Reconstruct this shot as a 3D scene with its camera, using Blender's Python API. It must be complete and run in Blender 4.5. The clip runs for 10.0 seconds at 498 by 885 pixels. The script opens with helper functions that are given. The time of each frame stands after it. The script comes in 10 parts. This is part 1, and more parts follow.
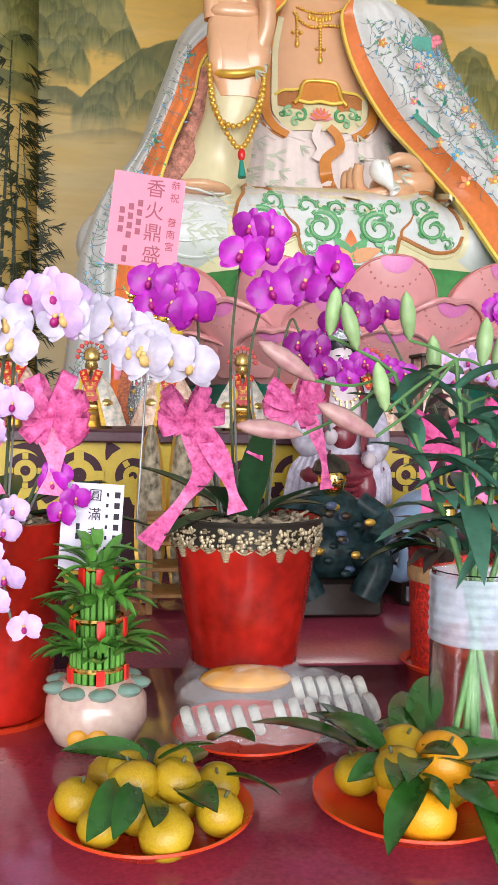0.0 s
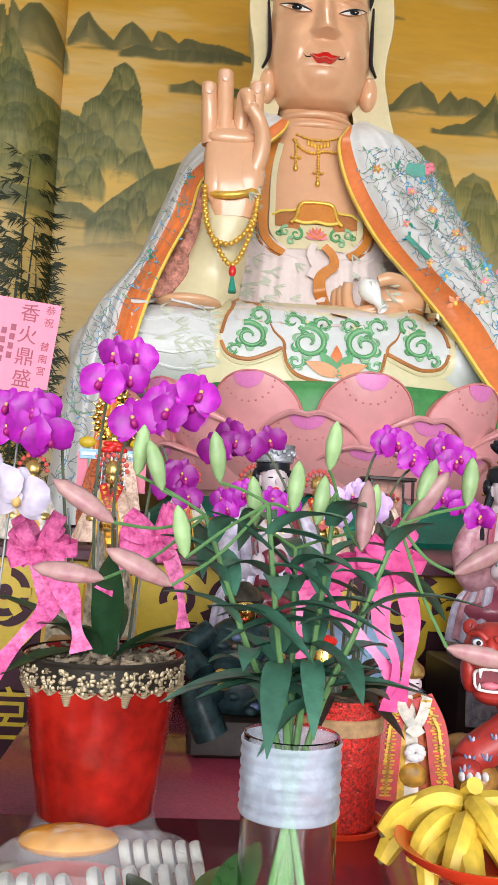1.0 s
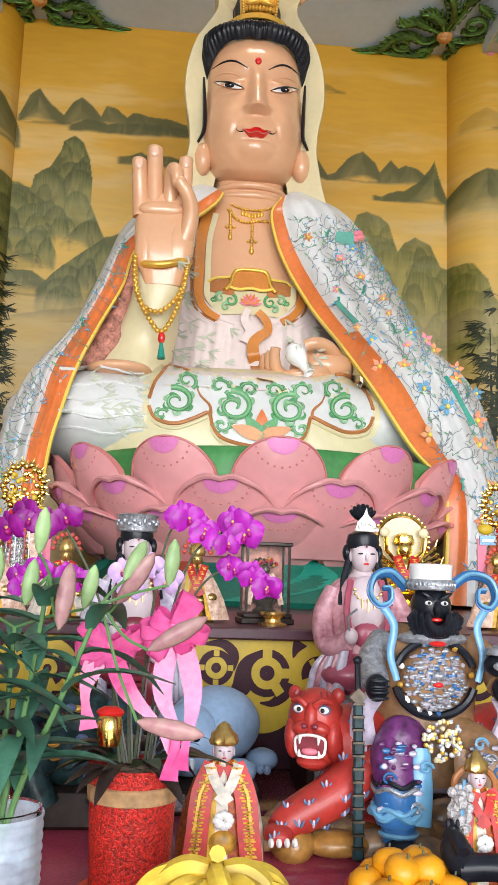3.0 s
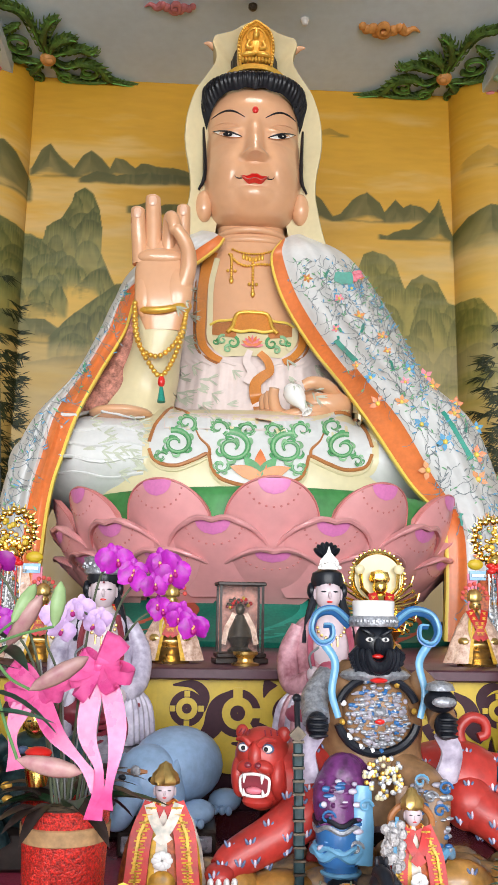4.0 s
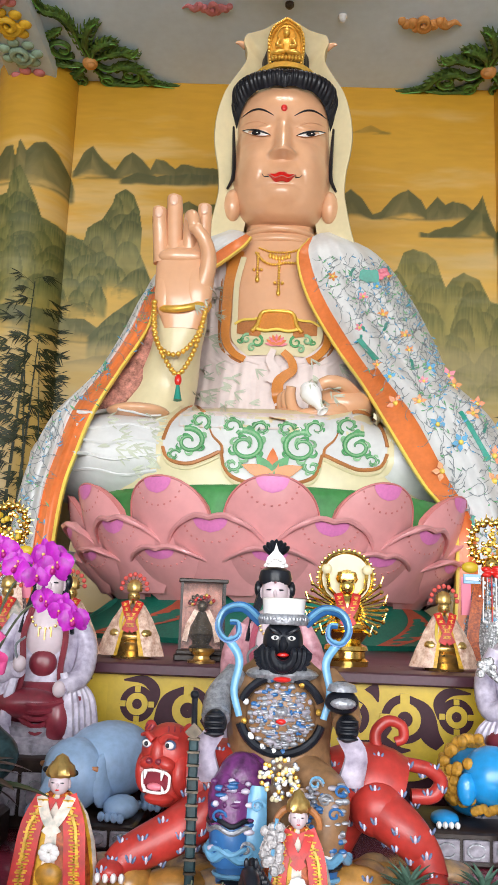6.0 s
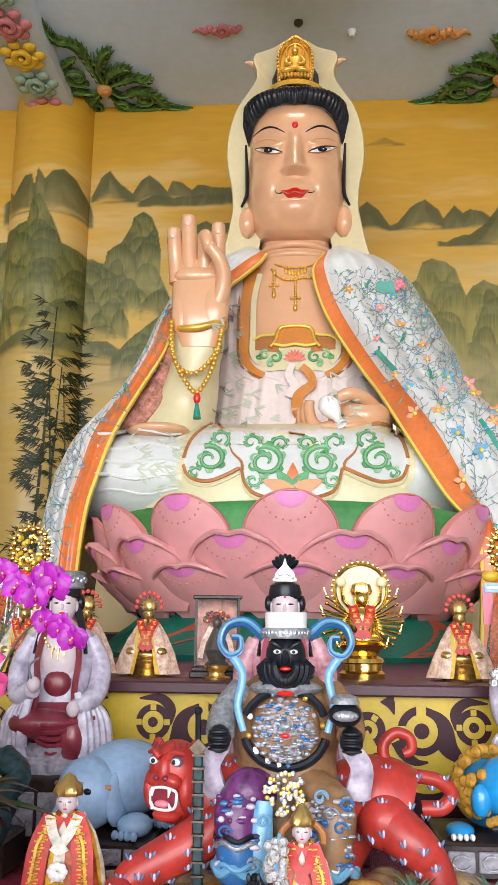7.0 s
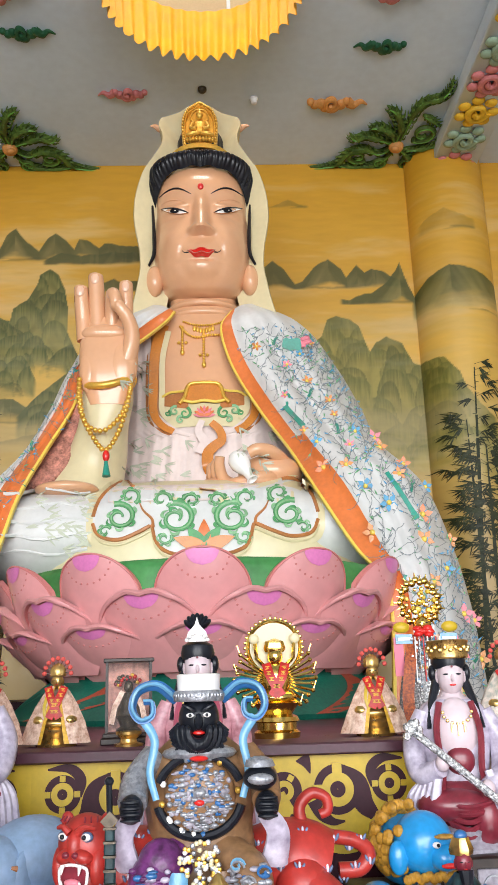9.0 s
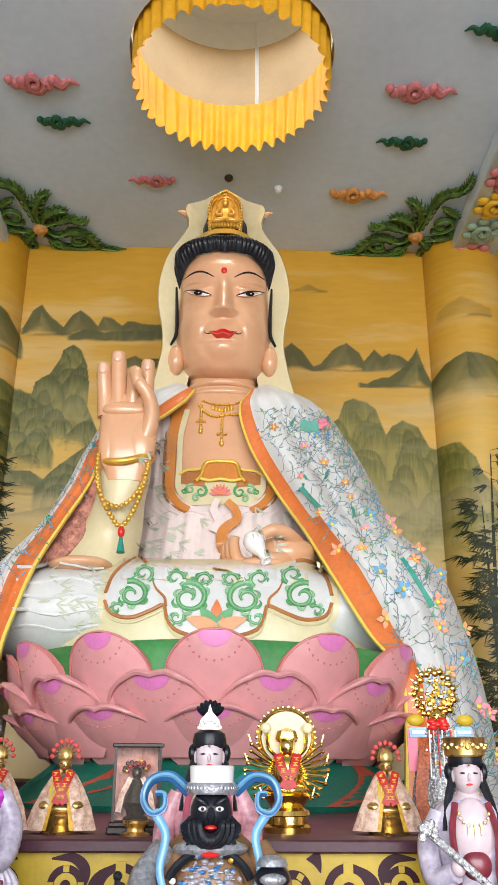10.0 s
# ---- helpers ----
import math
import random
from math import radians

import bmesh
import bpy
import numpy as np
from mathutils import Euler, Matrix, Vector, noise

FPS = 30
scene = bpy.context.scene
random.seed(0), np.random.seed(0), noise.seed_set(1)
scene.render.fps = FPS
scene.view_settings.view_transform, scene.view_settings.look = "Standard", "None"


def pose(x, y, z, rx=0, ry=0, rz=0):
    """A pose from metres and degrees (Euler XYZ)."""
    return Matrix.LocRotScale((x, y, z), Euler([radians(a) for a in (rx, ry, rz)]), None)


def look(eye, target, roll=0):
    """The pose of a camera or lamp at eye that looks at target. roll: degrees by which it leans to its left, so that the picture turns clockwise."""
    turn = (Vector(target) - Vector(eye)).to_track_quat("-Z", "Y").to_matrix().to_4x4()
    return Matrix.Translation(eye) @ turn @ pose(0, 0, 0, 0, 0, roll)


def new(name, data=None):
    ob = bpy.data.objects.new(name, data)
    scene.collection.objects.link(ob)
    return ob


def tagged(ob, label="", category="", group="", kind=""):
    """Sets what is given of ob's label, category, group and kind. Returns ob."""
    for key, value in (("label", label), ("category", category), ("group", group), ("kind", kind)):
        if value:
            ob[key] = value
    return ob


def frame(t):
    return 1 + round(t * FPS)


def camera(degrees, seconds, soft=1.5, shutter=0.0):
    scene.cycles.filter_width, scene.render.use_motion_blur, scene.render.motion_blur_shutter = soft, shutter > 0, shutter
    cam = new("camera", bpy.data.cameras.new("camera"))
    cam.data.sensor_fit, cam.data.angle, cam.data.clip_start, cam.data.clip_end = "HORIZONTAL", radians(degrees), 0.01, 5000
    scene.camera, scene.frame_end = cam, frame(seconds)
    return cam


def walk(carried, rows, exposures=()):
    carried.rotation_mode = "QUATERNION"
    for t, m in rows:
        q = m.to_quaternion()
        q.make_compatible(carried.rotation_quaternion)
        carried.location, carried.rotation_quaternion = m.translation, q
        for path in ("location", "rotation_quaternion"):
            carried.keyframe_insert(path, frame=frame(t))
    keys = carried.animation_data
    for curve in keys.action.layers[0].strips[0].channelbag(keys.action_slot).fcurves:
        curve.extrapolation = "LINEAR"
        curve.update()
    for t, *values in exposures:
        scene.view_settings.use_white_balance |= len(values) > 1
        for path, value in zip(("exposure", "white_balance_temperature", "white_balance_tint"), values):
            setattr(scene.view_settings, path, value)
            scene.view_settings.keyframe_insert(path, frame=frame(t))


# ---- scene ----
cam = camera(32.1, 10.0)
METRES, EYE, TILT, LEAN, TURN = 1.6, 1.40, -2.0, -1.1, -6.4
ROWS = [
    (0.0, 0.0, 0.0, 0.0, -0.0, 0.0, 0.0),
    (0.5, 0.0996, 0.0165, 0.0195, 1.13, 0.44, -1.67),
    (1.0, 0.1866, 0.0428, 0.0367, 1.6, 6.9, -1.84),
    (1.5, 0.2598, 0.0189, 0.0405, 2.53, 7.85, -1.08),
    (2.0, 0.3186, -0.0198, 0.0465, 2.85, 7.89, -1.22),
    (2.5, 0.3652, -0.0285, 0.0479, 2.05, 10.68, -1.36),
    (3.0, 0.4342, -0.0097, 0.0598, 0.71, 10.69, -0.81),
    (4.5, 0.648, -0.0464, 0.0563, 4.72, 14.17, 0.26),
    (5.0, 0.711, -0.015, 0.0545, 5.75, 13.86, -0.5),
    (6.5, 0.8647, 0.0073, 0.0519, 8.61, 13.28, -0.87),
    (7.0, 0.8848, 0.0014, 0.0501, 9.98, 14.35, 0.08),
    (7.5, 0.8945, -0.0016, 0.0457, 9.81, 14.35, 1.06),
    (8.0, 0.8937, 0.0044, 0.0486, 7.03, 14.45, 2.57),
    (8.5, 0.8873, 0.0061, 0.0531, 6.98, 16.02, 2.79),
    (9.0, 0.8882, 0.0012, 0.0554, 4.61, 17.86, 2.68),
    (9.5, 0.8842, -0.0162, 0.0603, 3.91, 17.88, 2.02),
    (10.0, 0.8752, -0.021, 0.0679, 4.8, 22.92, 0.65),
]
walk(cam, [(t, pose(0, 0, EYE, TILT, LEAN, TURN) @ pose(METRES * x, METRES * y, METRES * z, 90 + pitch, roll, yaw)) for t, x, y, z, yaw, pitch, roll in ROWS],
     exposures=((0.0, -0.03), (0.5, 0.16), (1.0, -0.03), (1.5, -0.05), (2.0, -0.02), (10.0, 0.0)))

# ---- light: open temple front behind the camera, overcast daylight ----
world = bpy.data.worlds.new("sky")
scene.world = world
world.use_nodes = True
wn = world.node_tree
sky = wn.nodes.new("ShaderNodeTexSky")
sky.sky_type = "NISHITA"
sky.sun_disc = False
sky.sun_elevation, sky.sun_rotation = radians(48), radians(200)
wn.links.new(sky.outputs[0], wn.nodes["Background"].inputs[0])
wn.nodes["Background"].inputs[1].default_value = 0.12

sun_data = bpy.data.lights.new("sun", "SUN")
sun_data.energy, sun_data.angle, sun_data.color = 1.2, radians(12), (1.0, 0.96, 0.9)
new("sun", sun_data).matrix_world = look((0, -30, 40), (0, 0, 0))


def area(name, eye, target, w, h, power, col=(1, 1, 1)):
    d = bpy.data.lights.new(name, "AREA")
    d.shape, d.size, d.size_y, d.energy, d.color = "RECTANGLE", w, h, power, col
    new(name, d).matrix_world = look(eye, target)


area("opening_daylight", (1.3, -15.0, 4.4), (1.3, 6, 3.6), 19, 8.5, 5050, (0.97, 0.98, 1.0))
area("skylight_daylight", (1.375, 6.3, 9.2), (1.375, 6.3, 0), 1.2, 1.0, 34, (1.0, 0.98, 0.95))


# ---- materials ----
def mat(name, col, rough=0.5, metal=0.0, var=0.12, scale=5.0, bump=0.08, coat=0.0, per=0.0, fine=60.0, trans=0.0, sub=0.0, col2=None):
    """A procedural surface: base colour with stains and grain at two scales, fine relief."""
    m = bpy.data.materials.new(name)
    m.use_nodes = True
    n, l = m.node_tree.nodes, m.node_tree.links
    b = n["Principled BSDF"]
    tc = n.new("ShaderNodeTexCoord")
    n1, n2 = n.new("ShaderNodeTexNoise"), n.new("ShaderNodeTexNoise")
    n1.inputs["Scale"].default_value, n1.inputs["Detail"].default_value = scale, 6
    n2.inputs["Scale"].default_value, n2.inputs["Detail"].default_value = fine, 4
    for q in (n1, n2):
        l.new(tc.outputs["Object"], q.inputs["Vector"])
    ramp = n.new("ShaderNodeValToRGB")
    c1 = [max(0, c * (1 - var * 1.6)) for c in col]
    c2 = [min(1, c * (1 + var)) for c in (col2 or col)]
    ramp.color_ramp.elements[0].position, ramp.color_ramp.elements[1].position = 0.32, 0.68
    ramp.color_ramp.elements[0].color, ramp.color_ramp.elements[1].color = (*c1, 1), (*c2, 1)
    mixf = n.new("ShaderNodeMath")
    mixf.operation = "MULTIPLY_ADD"
    mixf.inputs[1].default_value = 0.35
    l.new(n2.outputs["Fac"], mixf.inputs[0])
    sc = n.new("ShaderNodeMath")
    sc.operation = "MULTIPLY"
    sc.inputs[1].default_value = 0.65
    l.new(n1.outputs["Fac"], sc.inputs[0])
    l.new(sc.outputs[0], mixf.inputs[2])
    l.new(mixf.outputs[0], ramp.inputs[0])
    out = ramp.outputs[0]
    if per:
        oi = n.new("ShaderNodeObjectInfo")
        hs = n.new("ShaderNodeHueSaturation")
        mr = n.new("ShaderNodeMapRange")
        mr.inputs["To Min"].default_value, mr.inputs["To Max"].default_value = 1 - per, 1 + per
        l.new(oi.outputs["Random"], mr.inputs["Value"])
        l.new(mr.outputs[0], hs.inputs["Value"])
        l.new(out, hs.inputs["Color"])
        out = hs.outputs[0]
    l.new(out, b.inputs["Base Color"])
    rr = n.new("ShaderNodeMapRange")
    rr.inputs["To Min"].default_value, rr.inputs["To Max"].default_value = max(0.02, rough - 0.08), min(1, rough + 0.1)
    l.new(n1.outputs["Fac"], rr.inputs["Value"])
    l.new(rr.outputs[0], b.inputs["Roughness"])
    b.inputs["Metallic"].default_value = metal
    dull = max(col) < 0.12 and not metal
    b.inputs["Coat Weight"].default_value = coat * (0.3 if dull else 1.0)
    b.inputs["Specular IOR Level"].default_value = 0.25 if dull else 0.5
    b.inputs["Coat Roughness"].default_value = 0.12
    b.inputs["Transmission Weight"].default_value = trans
    if sub:
        b.inputs["Subsurface Weight"].default_value = sub
        b.inputs["Subsurface Radius"].default_value = (0.02, 0.01, 0.008)
    if bump:
        bp = n.new("ShaderNodeBump")
        bp.inputs["Strength"].default_value, bp.inputs["Distance"].default_value = bump, 0.01
        l.new(mixf.outputs[0], bp.inputs["Height"])
        l.new(bp.outputs[0], b.inputs["Normal"])
    return m


SKIN = mat("painted_skin", (0.70, 0.375, 0.205), 0.3, var=0.05, scale=1.5, bump=0.02, coat=0.6, fine=14)
CREAM = mat("cream_paint", (0.70, 0.61, 0.37), 0.4, var=0.06, scale=2, coat=0.2, fine=20)
WHITE = mat("white_cloth_paint", (0.66, 0.655, 0.64), 0.45, var=0.07, scale=3, coat=0.15, fine=25)
NAILP = mat("pale_nail_paint", (0.74, 0.46, 0.32), 0.3, var=0.03, coat=0.4)
PINKCLOTH = mat("pale_pink_paint", (0.74, 0.62, 0.58), 0.45, var=0.08, scale=3, fine=22)
ORANGE = mat("orange_paint", (0.74, 0.19, 0.045), 0.4, var=0.14, scale=3, coat=0.2, fine=26)
YELLOWP = mat("yellow_paint", (0.85, 0.62, 0.10), 0.4, var=0.08)
LINING = mat("brown_red_lining", (0.36, 0.11, 0.07), 0.45, var=0.5, scale=14, col2=(0.55, 0.24, 0.18))
BLACKHAIR = mat("black_hair_paint", (0.012, 0.012, 0.016), 0.28, var=0.3, coat=0.3)
REDP = mat("red_paint", (0.72, 0.02, 0.015), 0.3, var=0.1, coat=0.3)
EYEW = mat("eye_white", (0.85, 0.83, 0.80), 0.25, var=0.02, coat=0.4)
GOLDP = mat("gold_paint", (0.80, 0.47, 0.08), 0.32, metal=0.55, var=0.16, scale=9, fine=40)
GOLD = mat("polished_gold", (0.95, 0.62, 0.16), 0.16, metal=1.0, var=0.12, scale=20, fine=90)
BRASS = mat("aged_brass", (0.72, 0.48, 0.16), 0.28, metal=0.9, var=0.25, scale=18)
GREENP = mat("green_scroll_paint", (0.09, 0.33, 0.12), 0.45, var=0.22, scale=7)
TEALP = mat("teal_paint", (0.02, 0.28, 0.20), 0.4, var=0.2)
PINKP = mat("pink_flower_paint", (0.80, 0.22, 0.28), 0.4, var=0.2)
BLUEP = mat("blue_flower_paint", (0.05, 0.28, 0.48), 0.4, var=0.2)
TWIG = mat("dark_twig_paint", (0.19, 0.22, 0.23), 0.5, var=0.25)
BROWNP = mat("brown_outline_paint", (0.45, 0.17, 0.05), 0.45, var=0.2)
PETAL = mat("lotus_pink_paint", (0.70, 0.31, 0.31), 0.33, var=0.08, scale=1.6, coat=0.3, fine=16, per=0.05)
PETALRIM = mat("lotus_rim_paint", (0.62, 0.20, 0.19), 0.4, var=0.12, scale=3)
PETALTIP = mat("lotus_magenta_tip", (0.70, 0.20, 0.46), 0.38, var=0.1, scale=3)
SEEDG = mat("lotus_seedpod_green", (0.06, 0.26, 0.07), 0.42, var=0.2, scale=4, fine=30)
PLINTH = mat("plinth_dark_green", (0.01, 0.15, 0.10), 0.4, var=0.3, scale=3)
PLINTHR = mat("plinth_red_swirl", (0.42, 0.08, 0.04), 0.4, var=0.25, scale=3)
PURPLE = mat("purple_lacquer", (0.05, 0.012, 0.022), 0.5, var=0.2, scale=3)
LEDGE = mat("purple_ledge_lacquer", (0.085, 0.03, 0.045), 0.3, var=0.18, scale=4, coat=0.25)
FRETY = mat("yellow_fret_paint", (0.62, 0.42, 0.02), 0.42, var=0.12, scale=5, fine=50)
TABLE = mat("maroon_granite", (0.27, 0.034, 0.062), 0.13, var=0.3, scale=2.2, bump=0.015, coat=0.4, fine=160)
CEIL = mat("ceiling_white_paint", (0.66, 0.76, 0.86), 0.7, var=0.06, scale=0.8, fine=10)
PLASTER = mat("plain_plaster", (0.62, 0.58, 0.52), 0.8, var=0.08, scale=1.0)
FLOORM = mat("grey_floor_tile", (0.32, 0.30, 0.28), 0.4, var=0.12, scale=1.5)


def mural_material():
    """Ochre evening sky with pale mist bands, brushed."""
    m = bpy.data.materials.new("ochre_mural")
    m.use_nodes = True
    n, l = m.node_tree.nodes, m.node_tree.links
    b = n["Principled BSDF"]
    tc, mp, ns = n.new("ShaderNodeTexCoord"), n.new("ShaderNodeMapping"), n.new("ShaderNodeTexNoise")
    mp.inputs["Scale"].default_value = (0.35, 0.35, 1.9)
    ns.inputs["Scale"].default_value, ns.inputs["Detail"].default_value, ns.inputs["Distortion"].default_value = 1.1, 7, 0.6
    l.new(tc.outputs["Object"], mp.inputs["Vector"])
    l.new(mp.outputs[0], ns.inputs["Vector"])
    sep = n.new("ShaderNodeSeparateXYZ")
    l.new(tc.outputs["Object"], sep.inputs[0])
    hr = n.new("ShaderNodeMapRange")
    hr.inputs["From Min"].default_value, hr.inputs["From Max"].default_value = 3.0, 8.1
    l.new(sep.outputs["Z"], hr.inputs["Value"])
    base = n.new("ShaderNodeValToRGB")
    e = base.color_ramp.elements
    e[0].position, e[0].color = 0.0, (0.34, 0.26, 0.09, 1)
    e[1].position, e[1].color = 1.0, (0.66, 0.35, 0.025, 1)
    for p, c in ((0.25, (0.50, 0.37, 0.12)), (0.5, (0.74, 0.47, 0.09)), (0.62, (0.68, 0.38, 0.04)), (0.8, (0.74, 0.42, 0.04))):
        base.color_ramp.elements.new(p).color = (*c, 1)
    l.new(hr.outputs[0], base.inputs[0])
    mist = n.new("ShaderNodeValToRGB")
    mist.color_ramp.elements[0].position, mist.color_ramp.elements[1].position = 0.54, 0.78
    l.new(ns.outputs["Fac"], mist.inputs[0])
    mx = n.new("ShaderNodeMix")
    mx.data_type = "RGBA"
    mx.inputs[7].default_value = (0.78, 0.60, 0.30, 1)
    l.new(mist.outputs[0], mx.inputs[0])
    l.new(base.outputs[0], mx.inputs[6])
    l.new(mx.outputs[2], b.inputs["Base Color"])
    b.inputs["Roughness"].default_value = 0.5
    bp = n.new("ShaderNodeBump")
    bp.inputs["Strength"].default_value = 0.06
    l.new(ns.outputs["Fac"], bp.inputs["Height"])
    l.new(bp.outputs[0], b.inputs["Normal"])
    return m


def paint_material():
    """Painted plaster: the brushwork is a colour attribute on a fine grid, under a satin varnish."""
    m = bpy.data.materials.new("mural_paint")
    m.use_nodes = True
    n, l = m.node_tree.nodes, m.node_tree.links
    b = n["Principled BSDF"]
    at = n.new("ShaderNodeAttribute")
    at.attribute_name = "brushwork"
    l.new(at.outputs["Color"], b.inputs["Base Color"])
    tc, ns = n.new("ShaderNodeTexCoord"), n.new("ShaderNodeTexNoise")
    ns.inputs["Scale"].default_value, ns.inputs["Detail"].default_value = 9, 6
    l.new(tc.outputs["Object"], ns.inputs["Vector"])
    rr = n.new("ShaderNodeMapRange")
    rr.inputs["To Min"].default_value, rr.inputs["To Max"].default_value = 0.3, 0.55
    l.new(ns.outputs["Fac"], rr.inputs["Value"])
    l.new(rr.outputs[0], b.inputs["Roughness"])
    bp = n.new("ShaderNodeBump")
    bp.inputs["Strength"].default_value, bp.inputs["Distance"].default_value = 0.05, 0.02
    l.new(ns.outputs["Fac"], bp.inputs["Height"])
    l.new(bp.outputs[0], b.inputs["Normal"])
    return m


MURAL = mural_material()
PAINT = paint_material()


# ---- mesh helpers ----
class Shape:
    """Collects vertices and faces with a material slot each."""

    def __init__(self):
        self.v, self.f, self.m, self.mats = [], [], [], []

    def slot(self, m):
        if m not in self.mats:
            self.mats.append(m)
        return self.mats.index(m)

    def grid(self, rows, m, close_u=False, close_v=False, cap=False):
        """rows: lists of points of equal length; m: a material or f(i, j)."""
        o, nr, nc = len(self.v), len(rows), len(rows[0])
        for r in rows:
            self.v.extend(tuple(p) for p in r)
        pick = m if callable(m) else (lambda i, j: m)
        for i in range(nr if close_v else nr - 1):
            for j in range(nc if close_u else nc - 1):
                a, b = o + i * nc + j, o + i * nc + (j + 1) % nc
                c, d = o + ((i + 1) % nr) * nc + (j + 1) % nc, o + ((i + 1) % nr) * nc + j
                self.f.append((a, b, c, d))
                self.m.append(self.slot(pick(i, j)))
        if cap:
            self.f.append(tuple(o + j for j in reversed(range(nc))))
            self.m.append(self.slot(pick(0, 0)))
            self.f.append(tuple(o + (nr - 1) * nc + j for j in range(nc)))
            self.m.append(self.slot(pick(nr - 2, 0)))
        return self

    def poly(self, pts, m):
        o = len(self.v)
        self.v.extend(tuple(p) for p in pts)
        self.f.append(tuple(range(o, o + len(pts))))
        self.m.append(self.slot(m))
        return self

    def ball(self, c, r, m, seg=12, rings=8, rot=None, power=1.0):
        r = (r, r, r) if isinstance(r, (int, float)) else r
        rows = []
        for i in range(rings + 1):
            a = -math.pi / 2 + math.pi * i / rings
            row = []
            for j in range(seg):
                b = 2 * math.pi * j / seg
                p = Vector((r[0] * math.cos(a) * math.cos(b), r[1] * math.cos(a) * math.sin(b), r[2] * math.sin(a)))
                if rot:
                    p = rot @ p
                row.append(p + Vector(c))
            rows.append(row)
        return self.grid(rows, m, close_u=True)

    def lathe(self, prof, c, m, seg=24, sx=1.0, sy=1.0, wave=None, cap=False):
        rows = []
        for i, (r, z) in enumerate(prof):
            row = []
            for j in range(seg):
                a = 2 * math.pi * j / seg
                k = wave(a, i) if wave else 1.0
                row.append((c[0] + r * k * sx * math.cos(a), c[1] + r * k * sy * math.sin(a), c[2] + z))
            rows.append(row)
        return self.grid(rows, m, close_u=True, cap=cap)

    def tube(self, pts, rad, m, seg=8, flat=1.0, cap=True):
        pts = [Vector(p) for p in pts]
        n = len(pts)
        rad = rad if callable(rad) else (lambda s, q=rad: q)
        rows, side = [], None
        for i, p in enumerate(pts):
            t = (pts[min(i + 1, n - 1)] - pts[max(i - 1, 0)]).normalized()
            ref = side if side else (Vector((0, 1, 0)) if abs(t.y) < 0.9 else Vector((1, 0, 0)))
            side = (ref - t * ref.dot(t)).normalized()
            up = t.cross(side)
            r = rad(i / max(1, n - 1))
            rows.append([p + side * (math.cos(a) * r * flat) + up * (math.sin(a) * r) for a in (2 * math.pi * j / seg for j in range(seg))])
        return self.grid(rows, m, close_u=True, cap=cap)

    def box(self, c, s, m, rot=None, bev=0.0):
        x, y, z = s[0] / 2, s[1] / 2, s[2] / 2
        k = max(0.0, bev)
        rows = []
        for zz, q in ((-z, k), (-z + k, 0), (z - k, 0), (z, k)) if k else ((-z, 0), (z, 0)):
            X, Y = x - q, y - q
            ring = [(X - k, -Y), (X, -Y + k), (X, Y - k), (X - k, Y), (-X + k, Y), (-X, Y - k), (-X, -Y + k), (-X + k, -Y)] if k else [(X, -Y), (X, Y), (-X, Y), (-X, -Y)]
            row = []
            for a, b in ring:
                p = Vector((a, b, zz))
                row.append((rot @ p if rot else p) + Vector(c))
            rows.append(row)
        return self.grid(rows, m, close_u=True, cap=True)

    def ribbon(self, pts, width, m, normal=(0, -1, 0), thick=0.0):
        """A flat band along pts, width across it, in the plane that faces along normal."""
        pts = [Vector(p) for p in pts]
        n, nv = len(pts), Vector(normal)
        width = width if callable(width) else (lambda s, q=width: q)
        a, b = [], []
        for i, p in enumerate(pts):
            t = (pts[min(i + 1, n - 1)] - pts[max(i - 1, 0)]).normalized()
            s = t.cross(nv).normalized() * (width(i / max(1, n - 1)) / 2)
            a.append(p - s)
            b.append(p + s)
        if thick:
            o = nv.normalized() * thick
            return self.grid([[q + o * 0 for q in a], [q + o for q in a], [q + o for q in b], [q + o * 0 for q in b]], m)
        return self.grid([a, b], m)

    def add(self, other, mtx):
        o = len(self.v)
        self.v.extend(tuple(mtx @ Vector(p)) for p in other.v)
        idx = [self.slot(m) for m in other.mats]
        self.f.extend(tuple(i + o for i in q) for q in other.f)
        self.m.extend(idx[i] for i in other.m)
        return self

    def mesh(self, name, sharp=42, solid=0.0, smooth=True):
        me = bpy.data.meshes.new(name)
        me.from_pydata(self.v, [], self.f)
        for m in self.mats:
            me.materials.append(m)
        me.polygons.foreach_set("material_index", self.m)
        bm = bmesh.new()
        bm.from_mesh(me)
        bmesh.ops.remove_doubles(bm, verts=bm.verts, dist=1e-5)
        if solid:
            bmesh.ops.solidify(bm, geom=bm.faces[:], thickness=solid)
        bmesh.ops.recalc_face_normals(bm, faces=bm.faces)
        bm.to_mesh(me)
        bm.free()
        if smooth:
            me.polygons.foreach_set("use_smooth", [True] * len(me.polygons))
            me.set_sharp_from_angle(angle=radians(sharp))
        return me

    def obj(self, name, label="", category="", group="", kind="", parent=None, at=None, **kw):
        ob = new(name, self.mesh(name, **kw))
        if at is not None:
            ob.matrix_basis = at
        if parent:
            ob.parent = parent
        return tagged(ob, label, category, group, kind)


def thing(name, at, label, category, group="", kind=""):
    e = new(name)
    e.matrix_basis = at if isinstance(at, Matrix) else Matrix.Translation(at)
    return tagged(e, label, category, group, kind)


def part(name, me, parent, m=None, label=""):
    """One mesh object under a thing or a part; me may be shared."""
    ob = new(name, me)
    ob.parent = parent
    if m is not None:
        ob.matrix_basis = m
    return tagged(ob, label)


